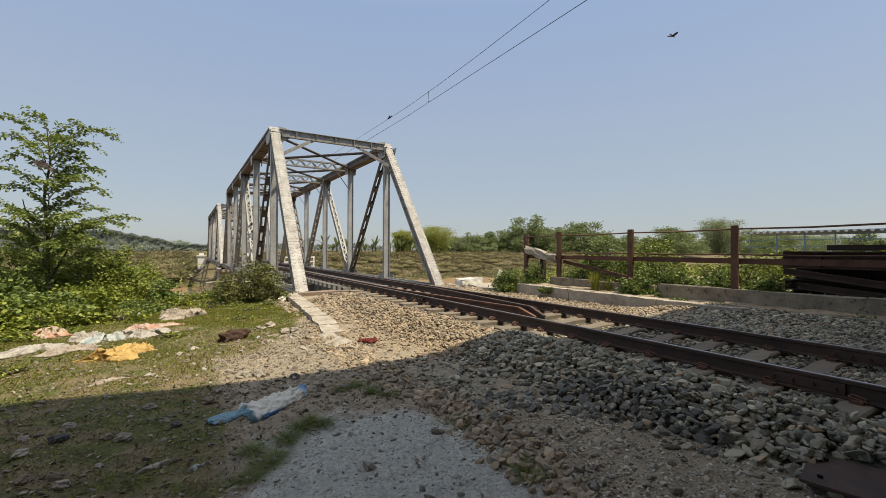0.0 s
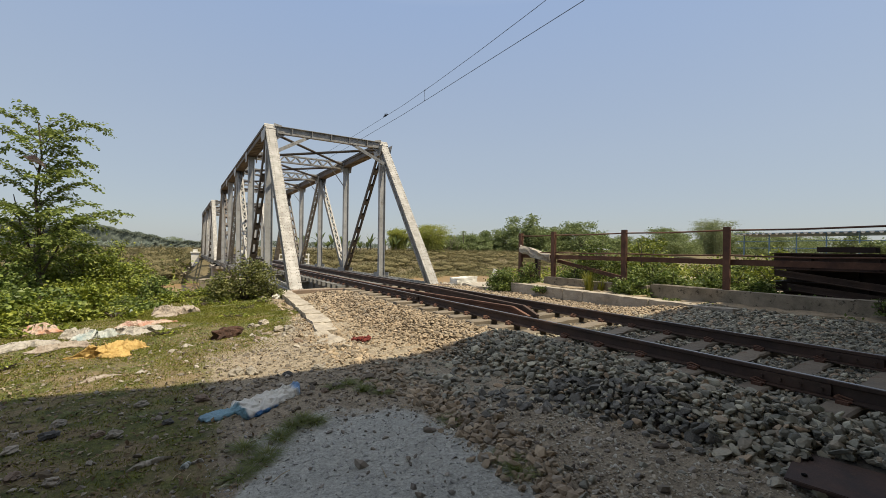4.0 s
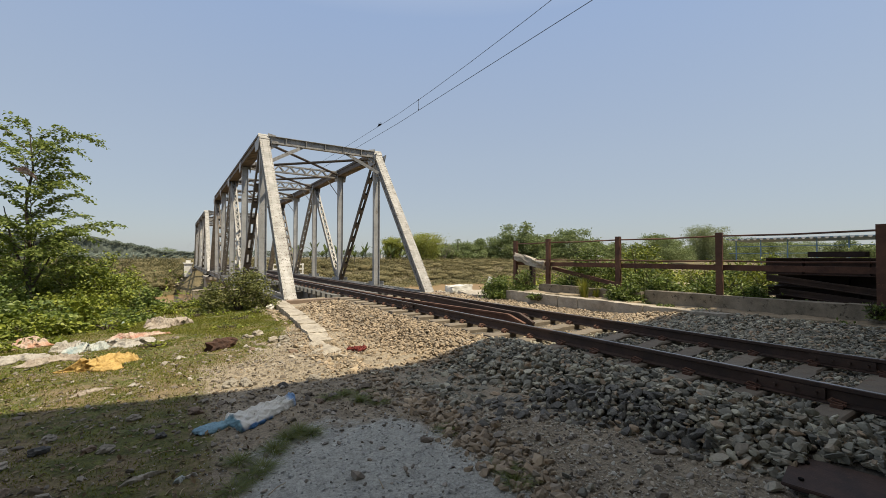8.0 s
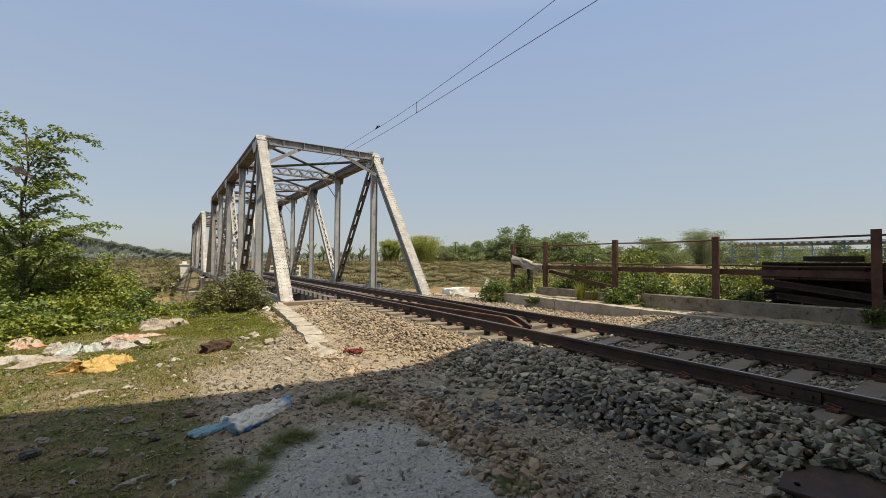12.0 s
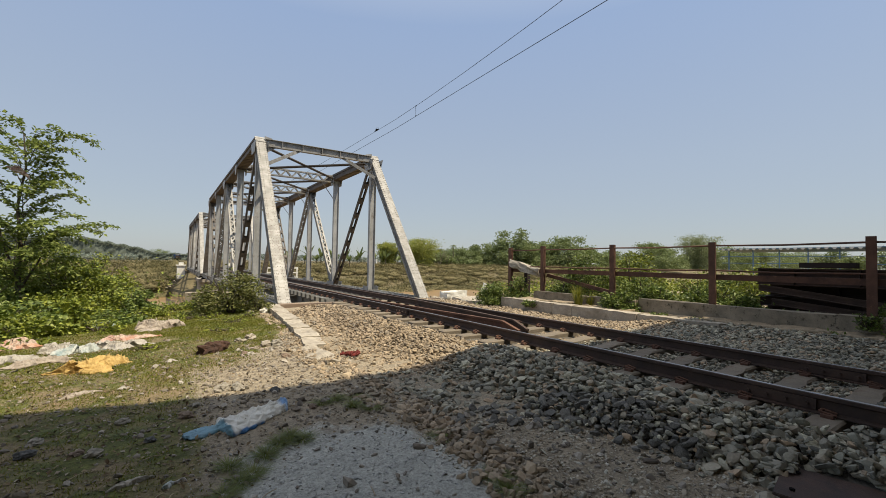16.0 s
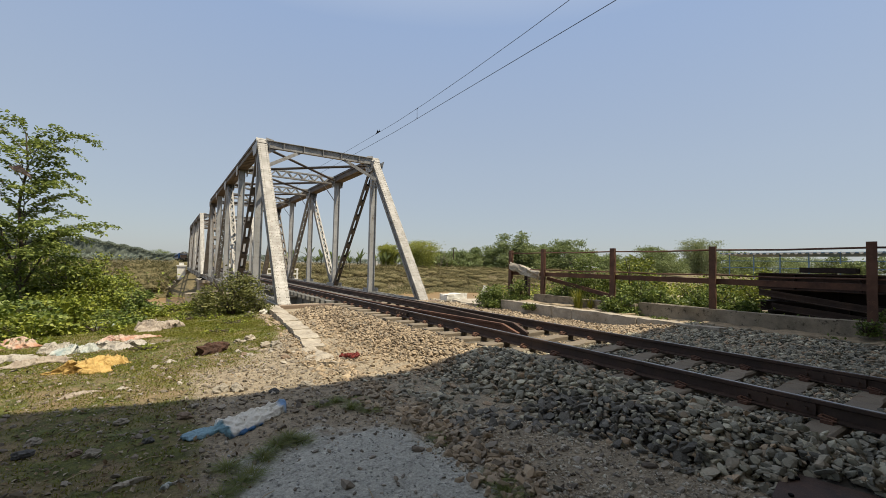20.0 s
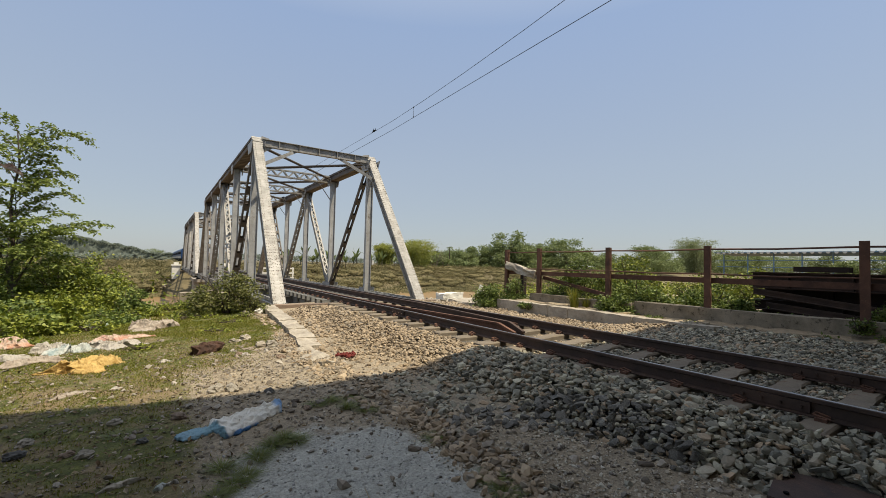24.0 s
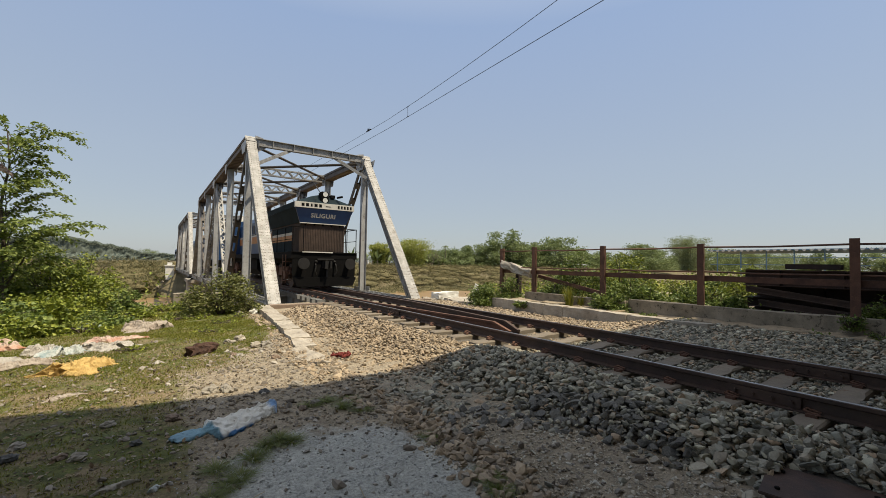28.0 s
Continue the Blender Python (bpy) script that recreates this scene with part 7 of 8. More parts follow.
def bare_tree(x, y, h, seed):
    rng = np.random.default_rng(seed)
    th = thing("bare_tree", "thin half-bare tree with grey branches far off", "tree", "", at=pose(x, y, float(ground_z(x, y)) - 0.1))
    bm = bmesh.new()
    for k in range(5):
        a = rng.uniform(0, 6.28)
        tip = Vector((math.cos(a) * h * 0.28, math.sin(a) * h * 0.28, h * rng.uniform(0.75, 1)))
        limb(bm, [Vector((0, 0, 0)), tip * 0.45 + Vector((0.1, 0, 0.3)), tip], 0.10, 0.02, 5)
        for q in range(6):
            p = tip * rng.uniform(0.5, 1.0)
            limb(bm, [p, p + Vector((rng.normal(0, 0.6), rng.normal(0, 0.6), rng.uniform(0.1, 0.8)))], 0.025, 0.01, 4)
    part("trunk", bm, surface("pale_bark", (0.26, 0.22, 0.18), (0.18, 0.15, 0.12), None, 5, 40, 0.95, 0, 0.4), th)


bare_tree(62.5, 105, 5.6, 561)
bare_tree(66.0, 106, 4.6, 562)


for k, (x, y, h, w) in enumerate(((76, 8.0, 5.2, 5.0), (78, 13.5, 4.6, 5.5), (75, 19.0, 4.9, 4.6), (79, 24.5, 5.4, 5.5), (74, 3.0, 5.0, 5.0), (62, 14.0, 3.2, 3.2), (61.5, 9.5, 3.0, 3.0), (62, 21.0, 3.1, 3.4))):
    far_tree(x, y, h, w, M_FARLEAF, 820 + k, "hazy green tree behind the open shed" if x > 70 else "low green tree before the open shed", leaf=0.34, count=2600)


def build_woods():
    """Lines of far woods that close the view all round."""
    rng = np.random.default_rng(41)
    pos, size = [], []

    def belt(cx, cy, ax, ay, length, height, depth, n, leaf):
        t = rng.uniform(-0.5, 0.5, n)
        top = height * (0.72 + 0.28 * wob(t * length, t * 0, 0.13, length) + 0.12 * wob(t * length, t * 0, 0.5, 1.0))
        hz = top * rng.uniform(0, 1, n) ** 0.6
        p = np.stack([cx + ax * t * length - ay * rng.uniform(0, depth, n), cy + ay * t * length + ax * rng.uniform(0, depth, n), hz], -1)
        pos.append(p)
        size.append(leaf * rng.uniform(0.6, 1.2, n))
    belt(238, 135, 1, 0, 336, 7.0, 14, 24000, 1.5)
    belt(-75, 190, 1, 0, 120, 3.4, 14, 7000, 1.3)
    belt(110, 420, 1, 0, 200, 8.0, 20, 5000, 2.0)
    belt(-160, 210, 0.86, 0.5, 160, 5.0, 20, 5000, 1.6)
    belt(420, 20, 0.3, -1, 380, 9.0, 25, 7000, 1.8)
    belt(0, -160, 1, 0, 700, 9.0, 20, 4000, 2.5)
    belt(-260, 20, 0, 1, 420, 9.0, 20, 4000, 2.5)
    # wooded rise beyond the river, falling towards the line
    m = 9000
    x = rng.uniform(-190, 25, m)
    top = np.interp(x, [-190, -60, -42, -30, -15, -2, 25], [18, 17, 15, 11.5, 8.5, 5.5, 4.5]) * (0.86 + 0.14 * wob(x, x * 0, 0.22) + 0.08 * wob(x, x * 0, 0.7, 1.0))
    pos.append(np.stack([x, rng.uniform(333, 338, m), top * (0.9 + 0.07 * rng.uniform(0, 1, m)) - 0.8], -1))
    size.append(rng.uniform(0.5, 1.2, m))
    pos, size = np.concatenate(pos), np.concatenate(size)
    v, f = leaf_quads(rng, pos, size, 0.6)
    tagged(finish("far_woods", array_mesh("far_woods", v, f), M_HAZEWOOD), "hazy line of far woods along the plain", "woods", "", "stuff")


build_woods()


def build_ridge():
    """The solid body of the wooded rise, lumpy with crowns."""
    xs, hs = np.linspace(-190, 25, 420), np.linspace(0, 1, 14)
    gx, gh = np.meshgrid(xs, hs)
    top = np.interp(gx, [-190, -60, -42, -30, -15, -2, 25], [18, 17, 15, 11.5, 8.5, 5.5, 4.5]) * (0.86 + 0.14 * wob(gx, gx * 0, 0.22) + 0.08 * wob(gx, gx * 0, 0.7, 1.0))
    gy = 333 + 9 * gh ** 2 + 1.6 * wob(gx, gh * 9, 0.9) + 0.8 * wob(gx, gh * 20, 2.1, 1.0)
    front = np.stack([gx, gy, top * np.sin(gh * 1.57) - 0.6], -1)
    back = front + np.array([0, 16.0, 0]) * (1 - gh[..., None] * 0.9)
    v = np.concatenate([front.reshape(-1, 3), back.reshape(-1, 3)])
    nx, ny = len(xs), len(hs)
    i = (np.arange(ny - 1)[:, None] * nx + np.arange(nx - 1)[None, :]).ravel()
    q = np.stack([i, i + 1, i + nx + 1, i + nx], -1)
    k = (ny - 1) * nx + np.arange(nx - 1)
    n = nx * ny
    roof = np.stack([k, k + 1, k + 1 + n, k + n], -1)
    me = array_mesh("wooded_ridge", v, np.concatenate([q, q[:, ::-1] + n, roof]))
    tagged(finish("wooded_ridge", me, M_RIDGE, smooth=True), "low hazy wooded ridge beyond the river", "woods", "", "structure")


build_ridge()


def build_rubble():
    """Pale broken stone tipped round the far bridge foot and on the near bank."""
    n = 640
    x = np.concatenate([RNG.normal(-4.9, 1.0, n // 2), RNG.normal(4.6, 1.1, n - n // 2)])
    y = np.concatenate([RNG.uniform(79, 84.2, n // 2), RNG.uniform(12.2, 15.4, n - n // 2)])
    keep = (np.abs(x) > 3.15)
    x, y = x[keep], y[keep]
    size = np.where(y > 40, RNG.uniform(0.12, 0.36, len(x)), RNG.uniform(0.03, 0.10, len(x)))
    ob = stones("rubble", np.stack([x, y, ground_z(x, y) + 0.2 * size], -1), size, M_LIME)
    tagged(ob, "pale broken stones tipped round the bridge foot", "rubble", "", "stuff")


build_rubble()

# ---- train ----
def lettering(text, size, material, m, parent, label):
    cu = bpy.data.curves.new("lettering", "FONT")
    cu.body, cu.size, cu.extrude, cu.align_x, cu.align_y, cu.space_character = text, size, 0.004, "CENTER", "CENTER", 1.12
    cu.offset = 0.006
    tmp = bpy.data.objects.new("lettering", cu)
    scene.collection.objects.link(tmp)
    me = bpy.data.meshes.new_from_object(tmp.evaluated_get(bpy.context.evaluated_depsgraph_get()))
    bpy.data.objects.remove(tmp)
    ob = finish("lettering", me, material, parent, label)
    ob.matrix_basis = m
    return ob


def loft(bm, sections):
    """A skin over outlines with equal numbers of corners, closed at both ends."""
    rings = [[bm.verts.new(p) for p in sec] for sec in sections]
    n = len(rings[0])
    for a, b in zip(rings[:-1], rings[1:]):
        for j in range(n):
            bm.faces.new((a[j], a[(j + 1) % n], b[(j + 1) % n], b[j]))
    bm.faces.new(rings[0][::-1])
    bm.faces.new(rings[-1])
    bmesh.ops.recalc_face_normals(bm, faces=bm.faces)


def wheelset(parent, y, material=None):
    ax = new("wheelset")
    ax.parent, ax.matrix_basis = parent, pose(0, y, 0.546)
    for sx in (-1, 1):
        bm = bmesh.new()
        tube(bm, (sx * 0.80, 0, 0), (sx * 0.93, 0, 0), 0.546, n=28)
        tube(bm, (sx * 0.775, 0, 0), (sx * 0.80, 0, 0), 0.575, n=28)
        tube(bm, (sx * 0.93, 0, 0), (sx * 1.02, 0, 0), 0.14, n=12)
        for k in range(6):
            a = k * math.pi / 3
            box(bm, sx * 0.932, 0.32 * math.cos(a), 0.32 * math.sin(a), 0.012, 0.1, 0.1)
        part("wheel", bm, M_RAIL, ax)
    bm = bmesh.new()
    tube(bm, (-0.8, 0, 0), (0.8, 0, 0), 0.09, n=10)
    part("axle", bm, M_BLACK, ax)
    return ax


def build_loco():
    loco = thing("locomotive", "blue diesel locomotive with brown radiator end and white band", "locomotive")
    P = {}
    # frame, end plate, platform
    bm = bmesh.new()
    box(bm, 0, 10.6, 1.42, 2.86, 20.5, 0.26)
    box(bm, 0, 10.6, 1.2, 1.9, 20.0, 0.3)
    part("underframe", bm, M_BLACK, loco)
    bm = bmesh.new()
    prism(bm, [(-1.36, 0.62), (-1.24, 0.16), (1.24, 0.16), (1.36, 0.62), (1.36, 1.55), (-1.36, 1.55)], "y", 0.36, 0.46)
    prism(bm, [(-1.32, 0.42), (-1.20, 0.14), (1.20, 0.14), (1.32, 0.42), (1.32, 0.52), (-1.32, 0.52)], "y", 0.18, 0.36)
    part("end_plate", bm, M_BLACK, loco)
    bm = bmesh.new()
    box(bm, 0, 0.62, 1.56, 2.86, 0.62, 0.035)
    part("end_platform", bm, M_BLACK, loco)
    bm = bmesh.new()
    box(bm, -0.35, 0.30, 1.57, 1.3, 0.03, 0.045)
    part("platform_edge", bm, M_CREAM, loco, "cream platform edge strip")
    # hood behind the radiator
    bm = bmesh.new()
    loft(bm, [[(-0.99, y, 1.58), (0.99, y, 1.58), (0.99, y, 2.84), (-0.99, y, 2.84)] for y in (0.80, 5.9)])
    P["hood"] = part("radiator_hood", bm, M_LOCOBROWN, loco)
    for k in range(27):
        bm = bmesh.new()
        box(bm, -0.936 + 0.072 * k, 0.792, 2.2, 0.032, 0.02, 1.14)
        part("grille_slat", bm, M_LOCOBROWN, P["hood"])
    bm = bmesh.new()
    for k in range(5):
        tube(bm, (-0.76 + 0.38 * k, 0.80, 2.76), (-0.76 + 0.38 * k, 0.72, 2.82), 0.045, n=8)
    part("lamp_brackets", bm, M_BLACK, P["hood"])
    bm = bmesh.new()
    box(bm, 0, 0.74, 2.82, 2.02, 0.10, 0.035)
    part("ledge", bm, M_CREAM, P["hood"], "pale ledge below the blue panel")
    # painted side doors behind the radiator grille
    for s in (-1, 1):
        for z, h, mt, nm in ((2.62, 0.30, M_LOCOTEAL, "side_door"), (2.40, 0.12, M_CREAM, "cream_stripe"), (2.21, 0.24, M_ORANGE, "orange_stripe"), (1.84, 0.48, M_LOCOTEAL, "side_door")):
            for k in range(4):
                bm = bmesh.new()
                box(bm, s * 0.996, 2.42 + 0.93 * k, z, 0.016, 0.90, h)
                part(nm, bm, mt, P["hood"])
        bm = bmesh.new()
        for k in range(9):
            box(bm, s * 0.996, 1.3, 1.75 + 0.11 * k, 0.016, 0.85, 0.05)
        part("side_louvre", bm, M_LOCOBROWN, P["hood"])
    # flared blue radiator top
    bm = bmesh.new()
    loft(bm, [[(-1.02, 0.70, 2.83), (1.02, 0.70, 2.83), (1.27, 0.50, 3.45), (-1.27, 0.50, 3.45)], [(-1.02, 0.76, 2.83), (1.02, 0.76, 2.83), (1.27, 0.56, 3.45), (-1.27, 0.56, 3.45)]])
    part("flared_panel", bm, M_LOCOBLUE, loco, "blue flared panel with white lettering")
    bm = bmesh.new()
    loft(bm, [[(-1.02, 0.765, 2.83), (1.02, 0.765, 2.83), (1.27, 0.565, 3.45), (-1.27, 0.565, 3.45)], [(-1.02, 5.9, 2.83), (1.02, 5.9, 2.83), (1.27, 5.9, 3.45), (-1.27, 5.9, 3.45)]])
    part("radiator_flare", bm, M_LOCOTEAL, loco, "grimy dark teal flared side")
    bm = bmesh.new()
    loft(bm, [[(-1.30, y, 3.45), (1.30, y, 3.45), (1.30, y, 3.69), (-1.30, y, 3.69)] for y in (0.46, 0.60)])
    P["band"] = part("number_band", bm, M_CREAM, loco, "white band with dark marks")
    for x, w in ((-1.05, 0.16), (-0.85, 0.16), (-0.66, 0.10), (-0.46, 0.18), (-0.25, 0.16), (0.12, 0.3), (0.62, 0.11), (0.77, 0.11), (0.92, 0.11), (1.07, 0.11), (1.22, 0.11)):
        bm = bmesh.new()
        box(bm, x * 0.93, 0.456, 3.57 if w < 0.25 else 3.56, w * 0.74, 0.006, 0.13 if w < 0.25 else 0.03)
        part("mark", bm, M_BLACK, P["band"])
    for s in (-1, 1):
        bm = bmesh.new()
        loft(bm, [[(s * 1.275, y, 3.45), (s * 1.295, y, 3.45), (s * 1.295, y, 3.69), (s * 1.275, y, 3.69)] for y in (0.60, 5.9)])
        part("side_band", bm, M_LOCOTEAL, loco)
    bm = bmesh.new()
    hull(bm, [(-1.28, 0.50, 3.69), (1.28, 0.50, 3.69), (1.28, 5.9, 3.69), (-1.28, 5.9, 3.69), (-0.42, 1.0, 4.05), (0.42, 1.0, 4.05), (-0.42, 5.7, 4.12), (0.42, 5.7, 4.12), (0, 1.05, 4.15), (0, 5.6, 4.18)])
    P["roof"] = part("radiator_roof", bm, M_LOCOTEAL, loco)
    bm = bmesh.new()
    box(bm, 0.0, 0.78, 3.97, 0.34, 0.42, 0.52)
    bmesh.ops.bevel(bm, geom=bm.edges[:], offset=0.04, segments=2, affect="EDGES")
    P["lamp"] = part("headlight_box", bm, M_BLACK, loco)
    glass = surface("headlight_glass", (0.80, 0.80, 0.76), (0.7, 0.7, 0.66), None, 8, 60, 0.25, 0.2, 0.0)
    for z in (3.84, 4.10):
        bm = bmesh.new()
        tube(bm, (0, 0.55, z), (0, 0.60, z), 0.105, n=18)
        part("headlight", bm, glass, P["lamp"])
    bm = bmesh.new()
    box(bm, 0.42, 0.9, 4.06, 0.18, 0.3, 0.14)
    tube(bm, (0.6, 0.7, 4.03), (0.72, 0.45, 4.05), 0.05, n=10)
    part("horn", bm, M_BLACK, P["roof"])
    lettering("SILIGURI", 0.26, M_CREAM, pose(-0.05, 0.594, 3.14, 90 + 17.9, 0, 0), loco, "white lettering")
    # long hood, cab
    bm = bmesh.new()
    loft(bm, [[(-0.90, y, 1.58), (0.90, y, 1.58), (0.90, y, 3.55), (0.55, y, 3.95), (-0.55, y, 3.95), (-0.90, y, 3.55)] for y in (5.9, 16.2)])
    P["long"] = part("long_hood", bm, M_LOCOBLUE, loco)
    for s in (-1, 1):
        bm = bmesh.new()
        box(bm, s * 0.905, 9.2, 2.42, 0.012, 14.0, 0.42)
        part("orange_stripe", bm, M_ORANGE, P["long"])
        bm = bmesh.new()
        box(bm, s * 0.905, 9.2, 2.72, 0.012, 14.0, 0.14)
        part("cream_stripe", bm, M_CREAM, P["long"])
        for k in range(12):
            bm = bmesh.new()
            box(bm, s * 0.912, 6.4 + 0.8 * k, 3.1, 0.014, 0.62, 0.5)
            part("hood_door", bm, M_LOCOBLUE if k % 3 else M_LOCOGREY, P["long"])
    bm = bmesh.new()
    for k in range(3):
        tube(bm, (0, 8.0 + 2.6 * k, 3.92), (0, 8.0 + 2.6 * k, 4.05), 0.55, n=18)
    part("fan", bm, M_LOCOGREY, P["long"])
    bm = bmesh.new()
    loft(bm, [[(-1.36, y, 1.58), (1.36, y, 1.58), (1.36, y, 3.5), (0.8, y, 4.0), (-0.8, y, 4.0), (-1.36, y, 3.5)] for y in (16.2, 18.8)])
    P["cab"] = part("cab", bm, M_LOCOBLUE, loco)
    for s in (-1, 1):
        bm = bmesh.new()
        box(bm, s * 1.362, 17.5, 3.05, 0.012, 1.1, 0.55)
        part("cab_window", bm, M_BLACK, P["cab"])
    bm = bmesh.new()
    loft(bm, [[(-1.0, y, 1.58), (1.0, y, 1.58), (1.0, y, 2.75), (-1.0, y, 2.75)] for y in (18.8, 20.6)])
    part("short_hood", bm, M_LOCOBLUE, loco)
    # buffers, coupler, hoses, steps, rails
    for s in (-1, 1):
        bm = bmesh.new()
        tube(bm, (s * 1.0, 0.0, 1.09), (s * 1.0, 0.05, 1.09), 0.235, n=24)
        part("buffer_head", bm, M_BUFFER, loco)
        bm = bmesh.new()
        tube(bm, (s * 1.0, 0.05, 1.09), (s * 1.0, 0.40, 1.09), 0.12, n=14)
        part("buffer_stem", bm, M_BUFFER, loco)
        bm = bmesh.new()
        for z in (0.35, 0.75, 1.15):
            box(bm, s * 1.36, 1.3, z, 0.26, 0.5, 0.03)
        for yy in (1.05, 1.55):
            box(bm, s * 1.46, yy, 0.85, 0.03, 0.04, 1.2)
        part("steps", bm, M_RUST, loco)
        for yy in (0.35, 1.6, 3.0, 4.5):
            bm = bmesh.new()
            tube(bm, (s * 1.38, yy, 1.58), (s * 1.38, yy, 2.62), 0.018, n=6)
            part("handrail_post", bm, M_BLACK, loco)
        bm = bmesh.new()
        tube(bm, (s * 1.38, 0.35, 2.62), (s * 1.38, 15.9, 2.62), 0.018, n=6)
        tube(bm, (s * 1.38, 0.35, 2.1), (s * 1.38, 4.5, 2.1), 0.014, n=6)
        tube(bm, (s * 1.38, 0.35, 2.62), (s * 0.95, 0.35, 2.62), 0.018, n=6)
        tube(bm, (s * 0.95, 0.35, 2.62), (s * 0.95, 0.35, 1.58), 0.018, n=6)
        part("handrail", bm, M_BLACK, loco)
        bm = bmesh.new()
        pts = [Vector((s * 0.42, 0.36, 1.15)), Vector((s * 0.44, 0.22, 1.0)), Vector((s * 0.47, 0.2, 0.78)), Vector((s * 0.40, 0.24, 0.62))]
        limb(bm, pts, 0.03, 0.03, 8)
        tube(bm, (s * 0.40, 0.36, 1.2), (s * 0.40, 0.26, 1.14), 0.05, n=8)
        part("air_hose", bm, M_BUFFER, loco)
    bm = bmesh.new()
    box(bm, 0, 0.22, 1.05, 0.26, 0.34, 0.30)
    box(bm, -0.07, 0.02, 1.05, 0.12, 0.16, 0.34)
    box(bm, 0.10, -0.02, 1.05, 0.07, 0.22, 0.30)
    box(bm, 0, 0.3, 1.28, 0.7, 0.05, 0.06)
    tube(bm, (0.0, 0.1, 0.9), (0.0, 0.1, 0.55), 0.035, n=8)
    part("coupler", bm, M_BUFFER, loco)
    # tank, bogies, wheels
    bm = bmesh.new()
    hull(bm, [(sx * w, y, z) for sx in (-1, 1) for y in (8.0, 13.2) for w, z in ((1.25, 1.25), (1.25, 0.7), (0.95, 0.35))])
    part("fuel_tank", bm, M_BLACK, loco)
    wheels = []
    for yc in (4.0, 17.2):
        for s in (-1, 1):
            bm = bmesh.new()
            prism(bm, [(yc - 2.4, 0.62), (yc - 2.2, 0.9), (yc + 2.2, 0.9), (yc + 2.4, 0.62), (yc + 1.5, 0.5), (yc - 1.5, 0.5)], "x", s * 1.05 - 0.07, s * 1.05 + 0.07)
            for k in (-1, 0, 1):
                box(bm, s * 1.16, yc + 1.85 * k, 0.56, 0.12, 0.34, 0.36)
                for q in (-1, 1):
                    tube(bm, (s * 1.14, yc + 1.85 * k + q * 0.3, 0.62), (s * 1.14, yc + 1.85 * k + q * 0.3, 0.95), 0.07, n=8)
            part("bogie_frame", bm, M_RUST, loco)
        for k in (-1, 0, 1):
            wheels.append(wheelset(loco, yc + 1.85 * k))
    return loco, wheels


def build_coach():
    coach = thing("coach", "blue railway passenger coach with barred windows", "railway coach", "coaches")
    bm = bmesh.new()
    loft(bm, [[(-1.6, y, 1.15), (1.6, y, 1.15), (1.62, y, 3.3), (1.2, y, 3.85), (0, y, 4.05), (-1.2, y, 3.85), (-1.62, y, 3.3)] for y in (0.6, 21.6)])
    body = part("body", bm, M_LOCOBLUE, coach)
    for s in (-1, 1):
        bm = bmesh.new()
        box(bm, s * 1.625, 11.1, 1.5, 0.012, 20.6, 0.5)
        part("lower_stripe", bm, M_CREAM, body)
        for k in range(16):
            bm = bmesh.new()
            box(bm, s * 1.625, 2.2 + 1.18 * k, 2.62, 0.02, 0.75, 0.6)
            part("window", bm, M_BLACK, body)
    bm = bmesh.new()
    box(bm, 0, 11.1, 1.0, 2.6, 20.8, 0.3)
    box(bm, 0, 11.1, 0.7, 2.2, 5.0, 0.5)
    part("underframe", bm, M_BLACK, coach)
    bm = bmesh.new()
    box(bm, 0, 0.3, 2.3, 1.2, 0.6, 2.1)
    part("gangway", bm, M_BLACK, coach)
    for yc in (3.6, 18.6):
        bm = bmesh.new()
        for s in (-1, 1):
            box(bm, s * 1.05, yc, 0.62, 0.12, 3.4, 0.3)
            for q in (-1, 1):
                tube(bm, (s * 0.8, yc + q * 1.4, 0.46), (s * 0.93, yc + q * 1.4, 0.46), 0.457, n=18)
        part("bogie", bm, M_BLACK, coach)
    return coach


LOCO, WHEELS = build_loco()
COACHES = [build_coach()]
for k in range(3):
    COACHES.append(copy_thing(COACHES[0], pose(0, 300, 0)))


# ---- birds ----
def build_bird(label, span):
    bird = thing("crow", label, "bird", "crows")
    black = MATS.get("crow_feathers") or surface("crow_feathers", (0.018, 0.018, 0.021), (0.012, 0.012, 0.013), None, 8, 60, 0.55, 0, 0.1)
    s = span
    bm = bmesh.new()
    for c, r in (((0, 0, 0), (0.075, 0.20, 0.07)), ((0, 0.20, 0.03), (0.05, 0.07, 0.05))):
        bmesh.ops.create_icosphere(bm, subdivisions=2, radius=1.0, matrix=Matrix.LocRotScale(Vector(c) * s, None, Vector(r) * s))
    part("body", bm, black, bird)
    bm = bmesh.new()
    tube(bm, Vector((0, 0.26, 0.03)) * s, Vector((0, 0.34, 0.02)) * s, 0.022 * s, 0.004 * s, 6)
    part("beak", bm, black, bird)
    bm = bmesh.new()
    prism(bm, [(-0.03 * s, -0.17 * s), (0.03 * s, -0.17 * s), (0.08 * s, -0.38 * s), (0, -0.41 * s), (-0.08 * s, -0.38 * s)], "z", -0.006 * s, 0.006 * s)
    part("tail", bm, black, bird)
    wings = []
    for q in (-1, 1):
        bm = bmesh.new()
        out = [(0.03, 0.10), (0.22, 0.14), (0.38, 0.08), (0.50, -0.04), (0.44, -0.07), (0.40, -0.12), (0.34, -0.10), (0.28, -0.15), (0.20, -0.12), (0.05, -0.12)]
        prism(bm, [(q * a * s, b * s) for a, b in out], "z", -0.006 * s, 0.006 * s)
        w = part("wing", bm, black, bird)
        wings.append((w, q))
    return bird, wings


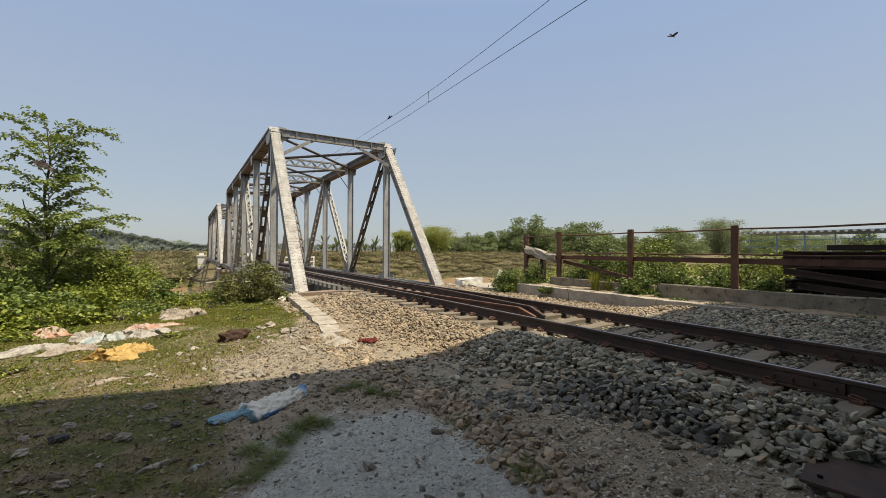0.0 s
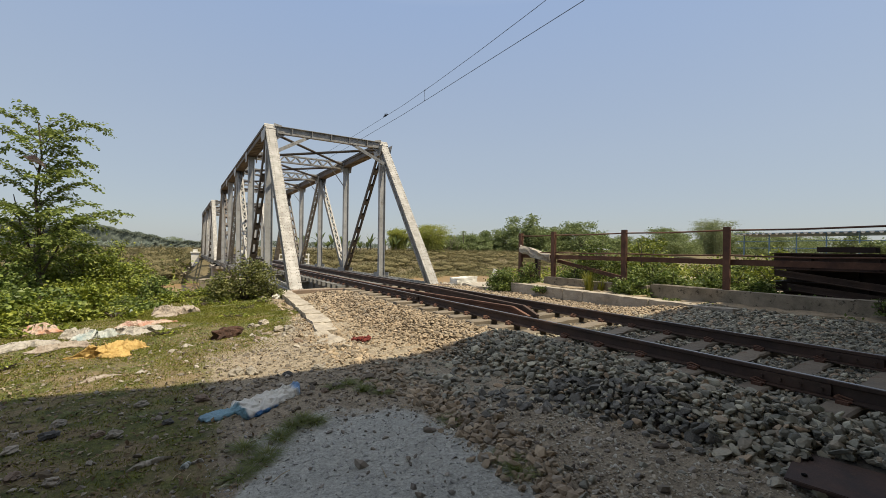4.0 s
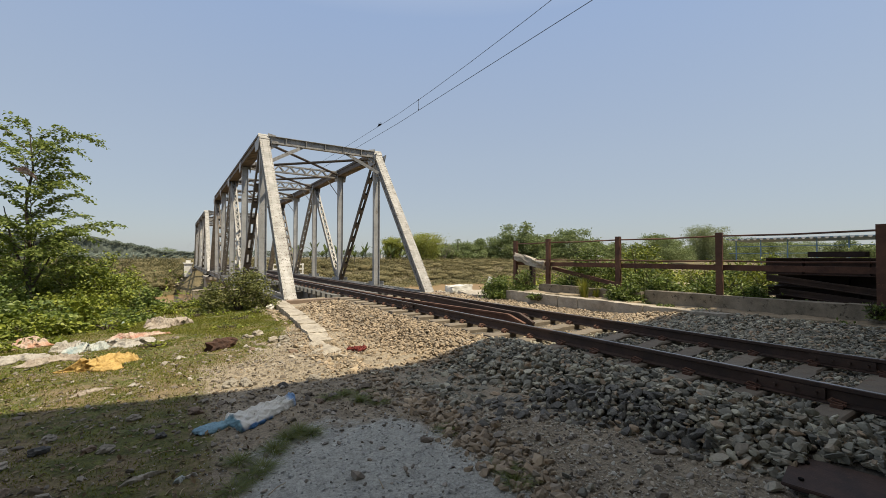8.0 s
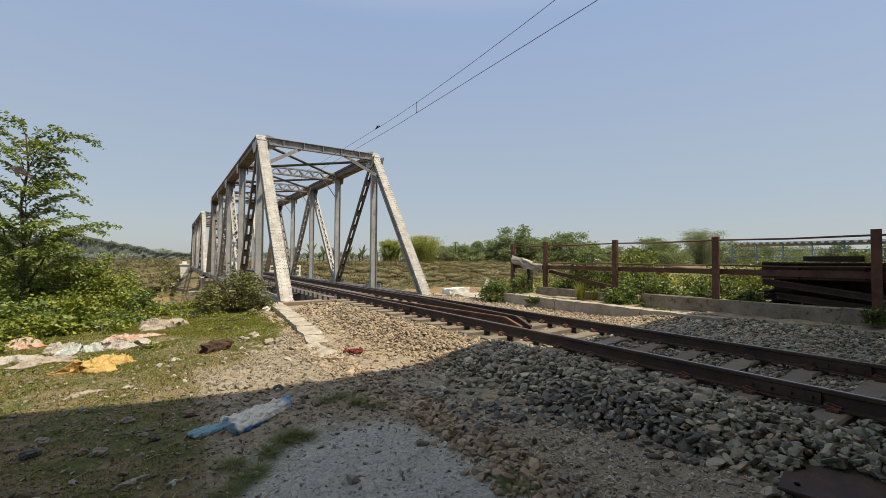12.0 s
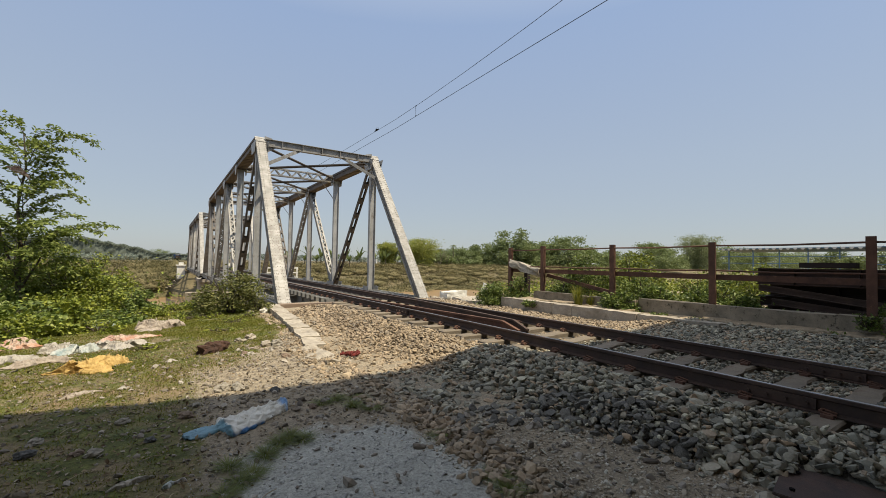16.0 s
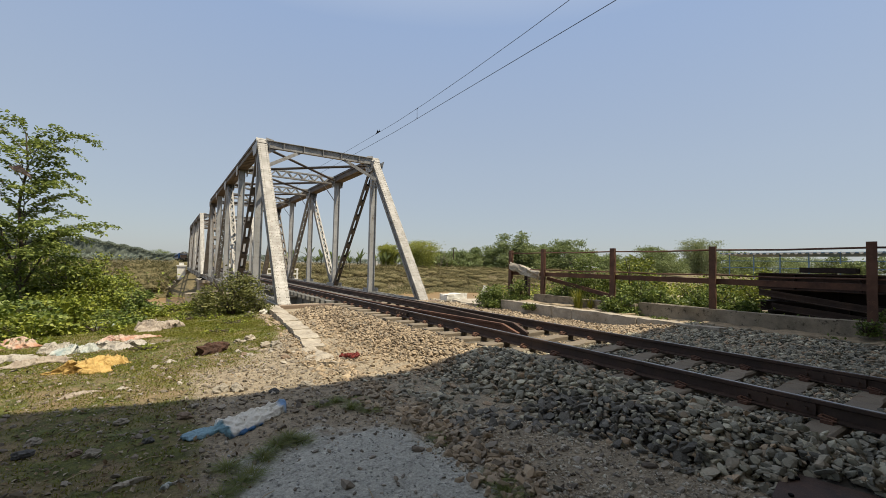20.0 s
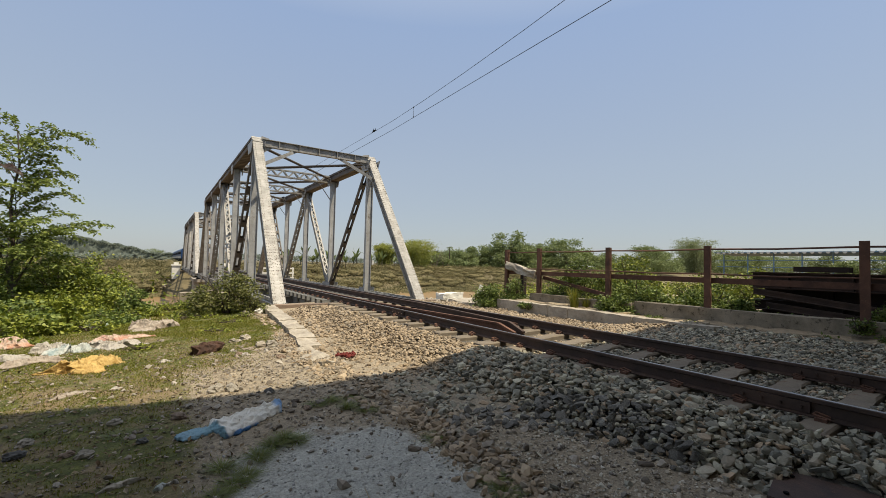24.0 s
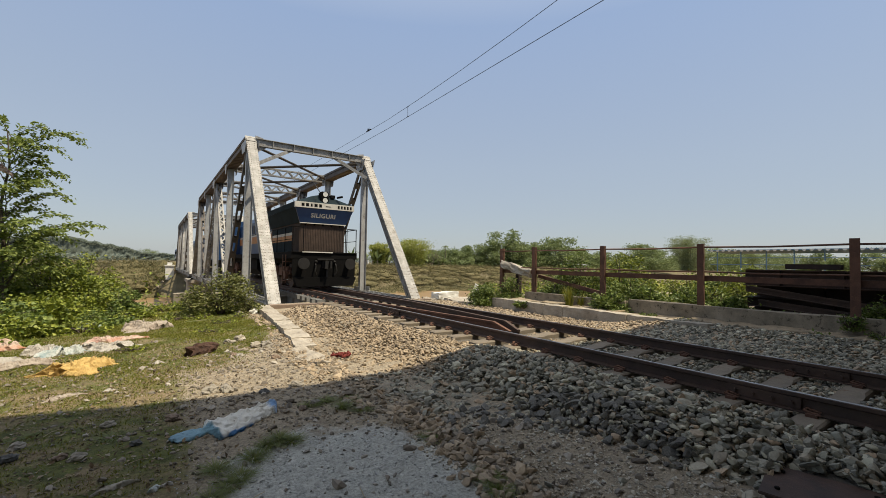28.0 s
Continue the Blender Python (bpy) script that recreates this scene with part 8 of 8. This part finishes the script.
CROW_A, WINGS_A = build_bird("black crow flying across the open sky", 0.62)
CROW_B, WINGS_B = build_bird("small dark crow flying off from the bridge", 0.75)
CROW_C, WINGS_C = build_bird("small dark crow flying low past the bridge", 0.75)


def motions():
    """Everything that moves: the train and the crows."""
    v, y_end = 22.2, 17.2

    def front(t):
        return y_end + v * (28.0 - t)
    times = [0, 7, 14, 21, 25, 27, 28]
    walk(LOCO, [(t, pose(0, front(t), 0)) for t in times])
    for k, c in enumerate(COACHES):
        walk(c, [(t, pose(0, front(t) + 21.3 + 22.3 * k, 0)) for t in times])
    turn = math.degrees(v / FPS / 0.546)
    for w in WHEELS:
        at = w.matrix_basis.translation.copy()
        walk(w, [(k / FPS, pose(at.x, at.y, at.z, (turn * k) % 360, 0, 0)) for k in range(0, 28 * FPS + 1)])
    eye = Vector((-6.06, -0.04, 1.19))

    def fly(bird, wings, marks, rest, beat, start, stop, dist):
        """marks: seconds and direction from the place where the film is shot; rest: (before, after) places."""
        pts = [(t, eye + Vector(d) * r) for (t, d), r in zip(marks, dist)]
        rows = []
        if rest[0] is not None:
            rows += [(0.0, pose(*rest[0], 0, 0, 90)), (start - 0.3, pose(*rest[0], 0, 0, 90))]
        for i, (t, p) in enumerate(pts):
            a, b = pts[max(0, i - 1)][1], pts[min(len(pts) - 1, i + 1)][1]
            h = math.degrees(math.atan2(-(b - a).x, (b - a).y))
            rows.append((t, pose(p.x, p.y, p.z, -8, 8 * math.sin(i * 2), h)))
        d = (pts[-1][1] - pts[-2][1]) / (pts[-1][0] - pts[-2][0])
        h = math.degrees(math.atan2(-d.x, d.y))
        if stop < 28.0:
            p = pts[-1][1] + d * (stop - pts[-1][0])
            rows.append((stop, pose(p.x, p.y, p.z, 0, 0, h)))
            q = p + Vector((d.x, d.y, 0)) * rest[1]
            rows.append((28.0, pose(q.x, q.y, p.z, 0, 0, h)))
        walk(bird, rows)
        for w, q in wings:
            wr = [(0.0, pose(0, 0, 0))] if start > 0.05 else []
            t = start
            while t < stop - 0.01:
                wr.append((t, pose(0, 0, 0, 0, -q * (10 + 26 * math.sin((t - start) * 2 * math.pi * beat + 0.3)), 0)))
                t += 1 / 15
            wr.append((28.0, pose(0, 0, 0)))
            walk(w, wr)
    fly(CROW_A, WINGS_A, [(0.0, (0.792, 0.451, 0.411)), (0.2, (0.846, 0.420, 0.329)), (0.4, (0.892, 0.371, 0.258)), (0.6, (0.925, 0.324, 0.199)), (0.8, (0.947, 0.275, 0.165)), (1.0, (0.965, 0.224, 0.140))],
        (None, 4.0), 3.2, 0.0, 1.6, (27, 29, 31, 33, 35, 37))
    fly(CROW_B, WINGS_B, [(25.0, (0.080, 0.983, 0.163)), (25.2, (0.037, 0.990, 0.134)), (25.4, (-0.018, 0.994, 0.108)), (25.6, (-0.085, 0.993, 0.081)), (25.8, (-0.155, 0.986, 0.058))],
        ((2.3, 36.6, 6.45), 1.0), 3.0, 25.0, 26.3, (56, 56, 56, 56, 56))
    fly(CROW_C, WINGS_C, [(26.0, (0.054, 0.992, 0.115)), (26.2, (0.001, 0.996, 0.089)), (26.4, (-0.061, 0.997, 0.056))],
        ((2.3, 42.25, 6.45), 1.0), 3.0, 26.0, 26.8, (58, 58, 58))


motions()
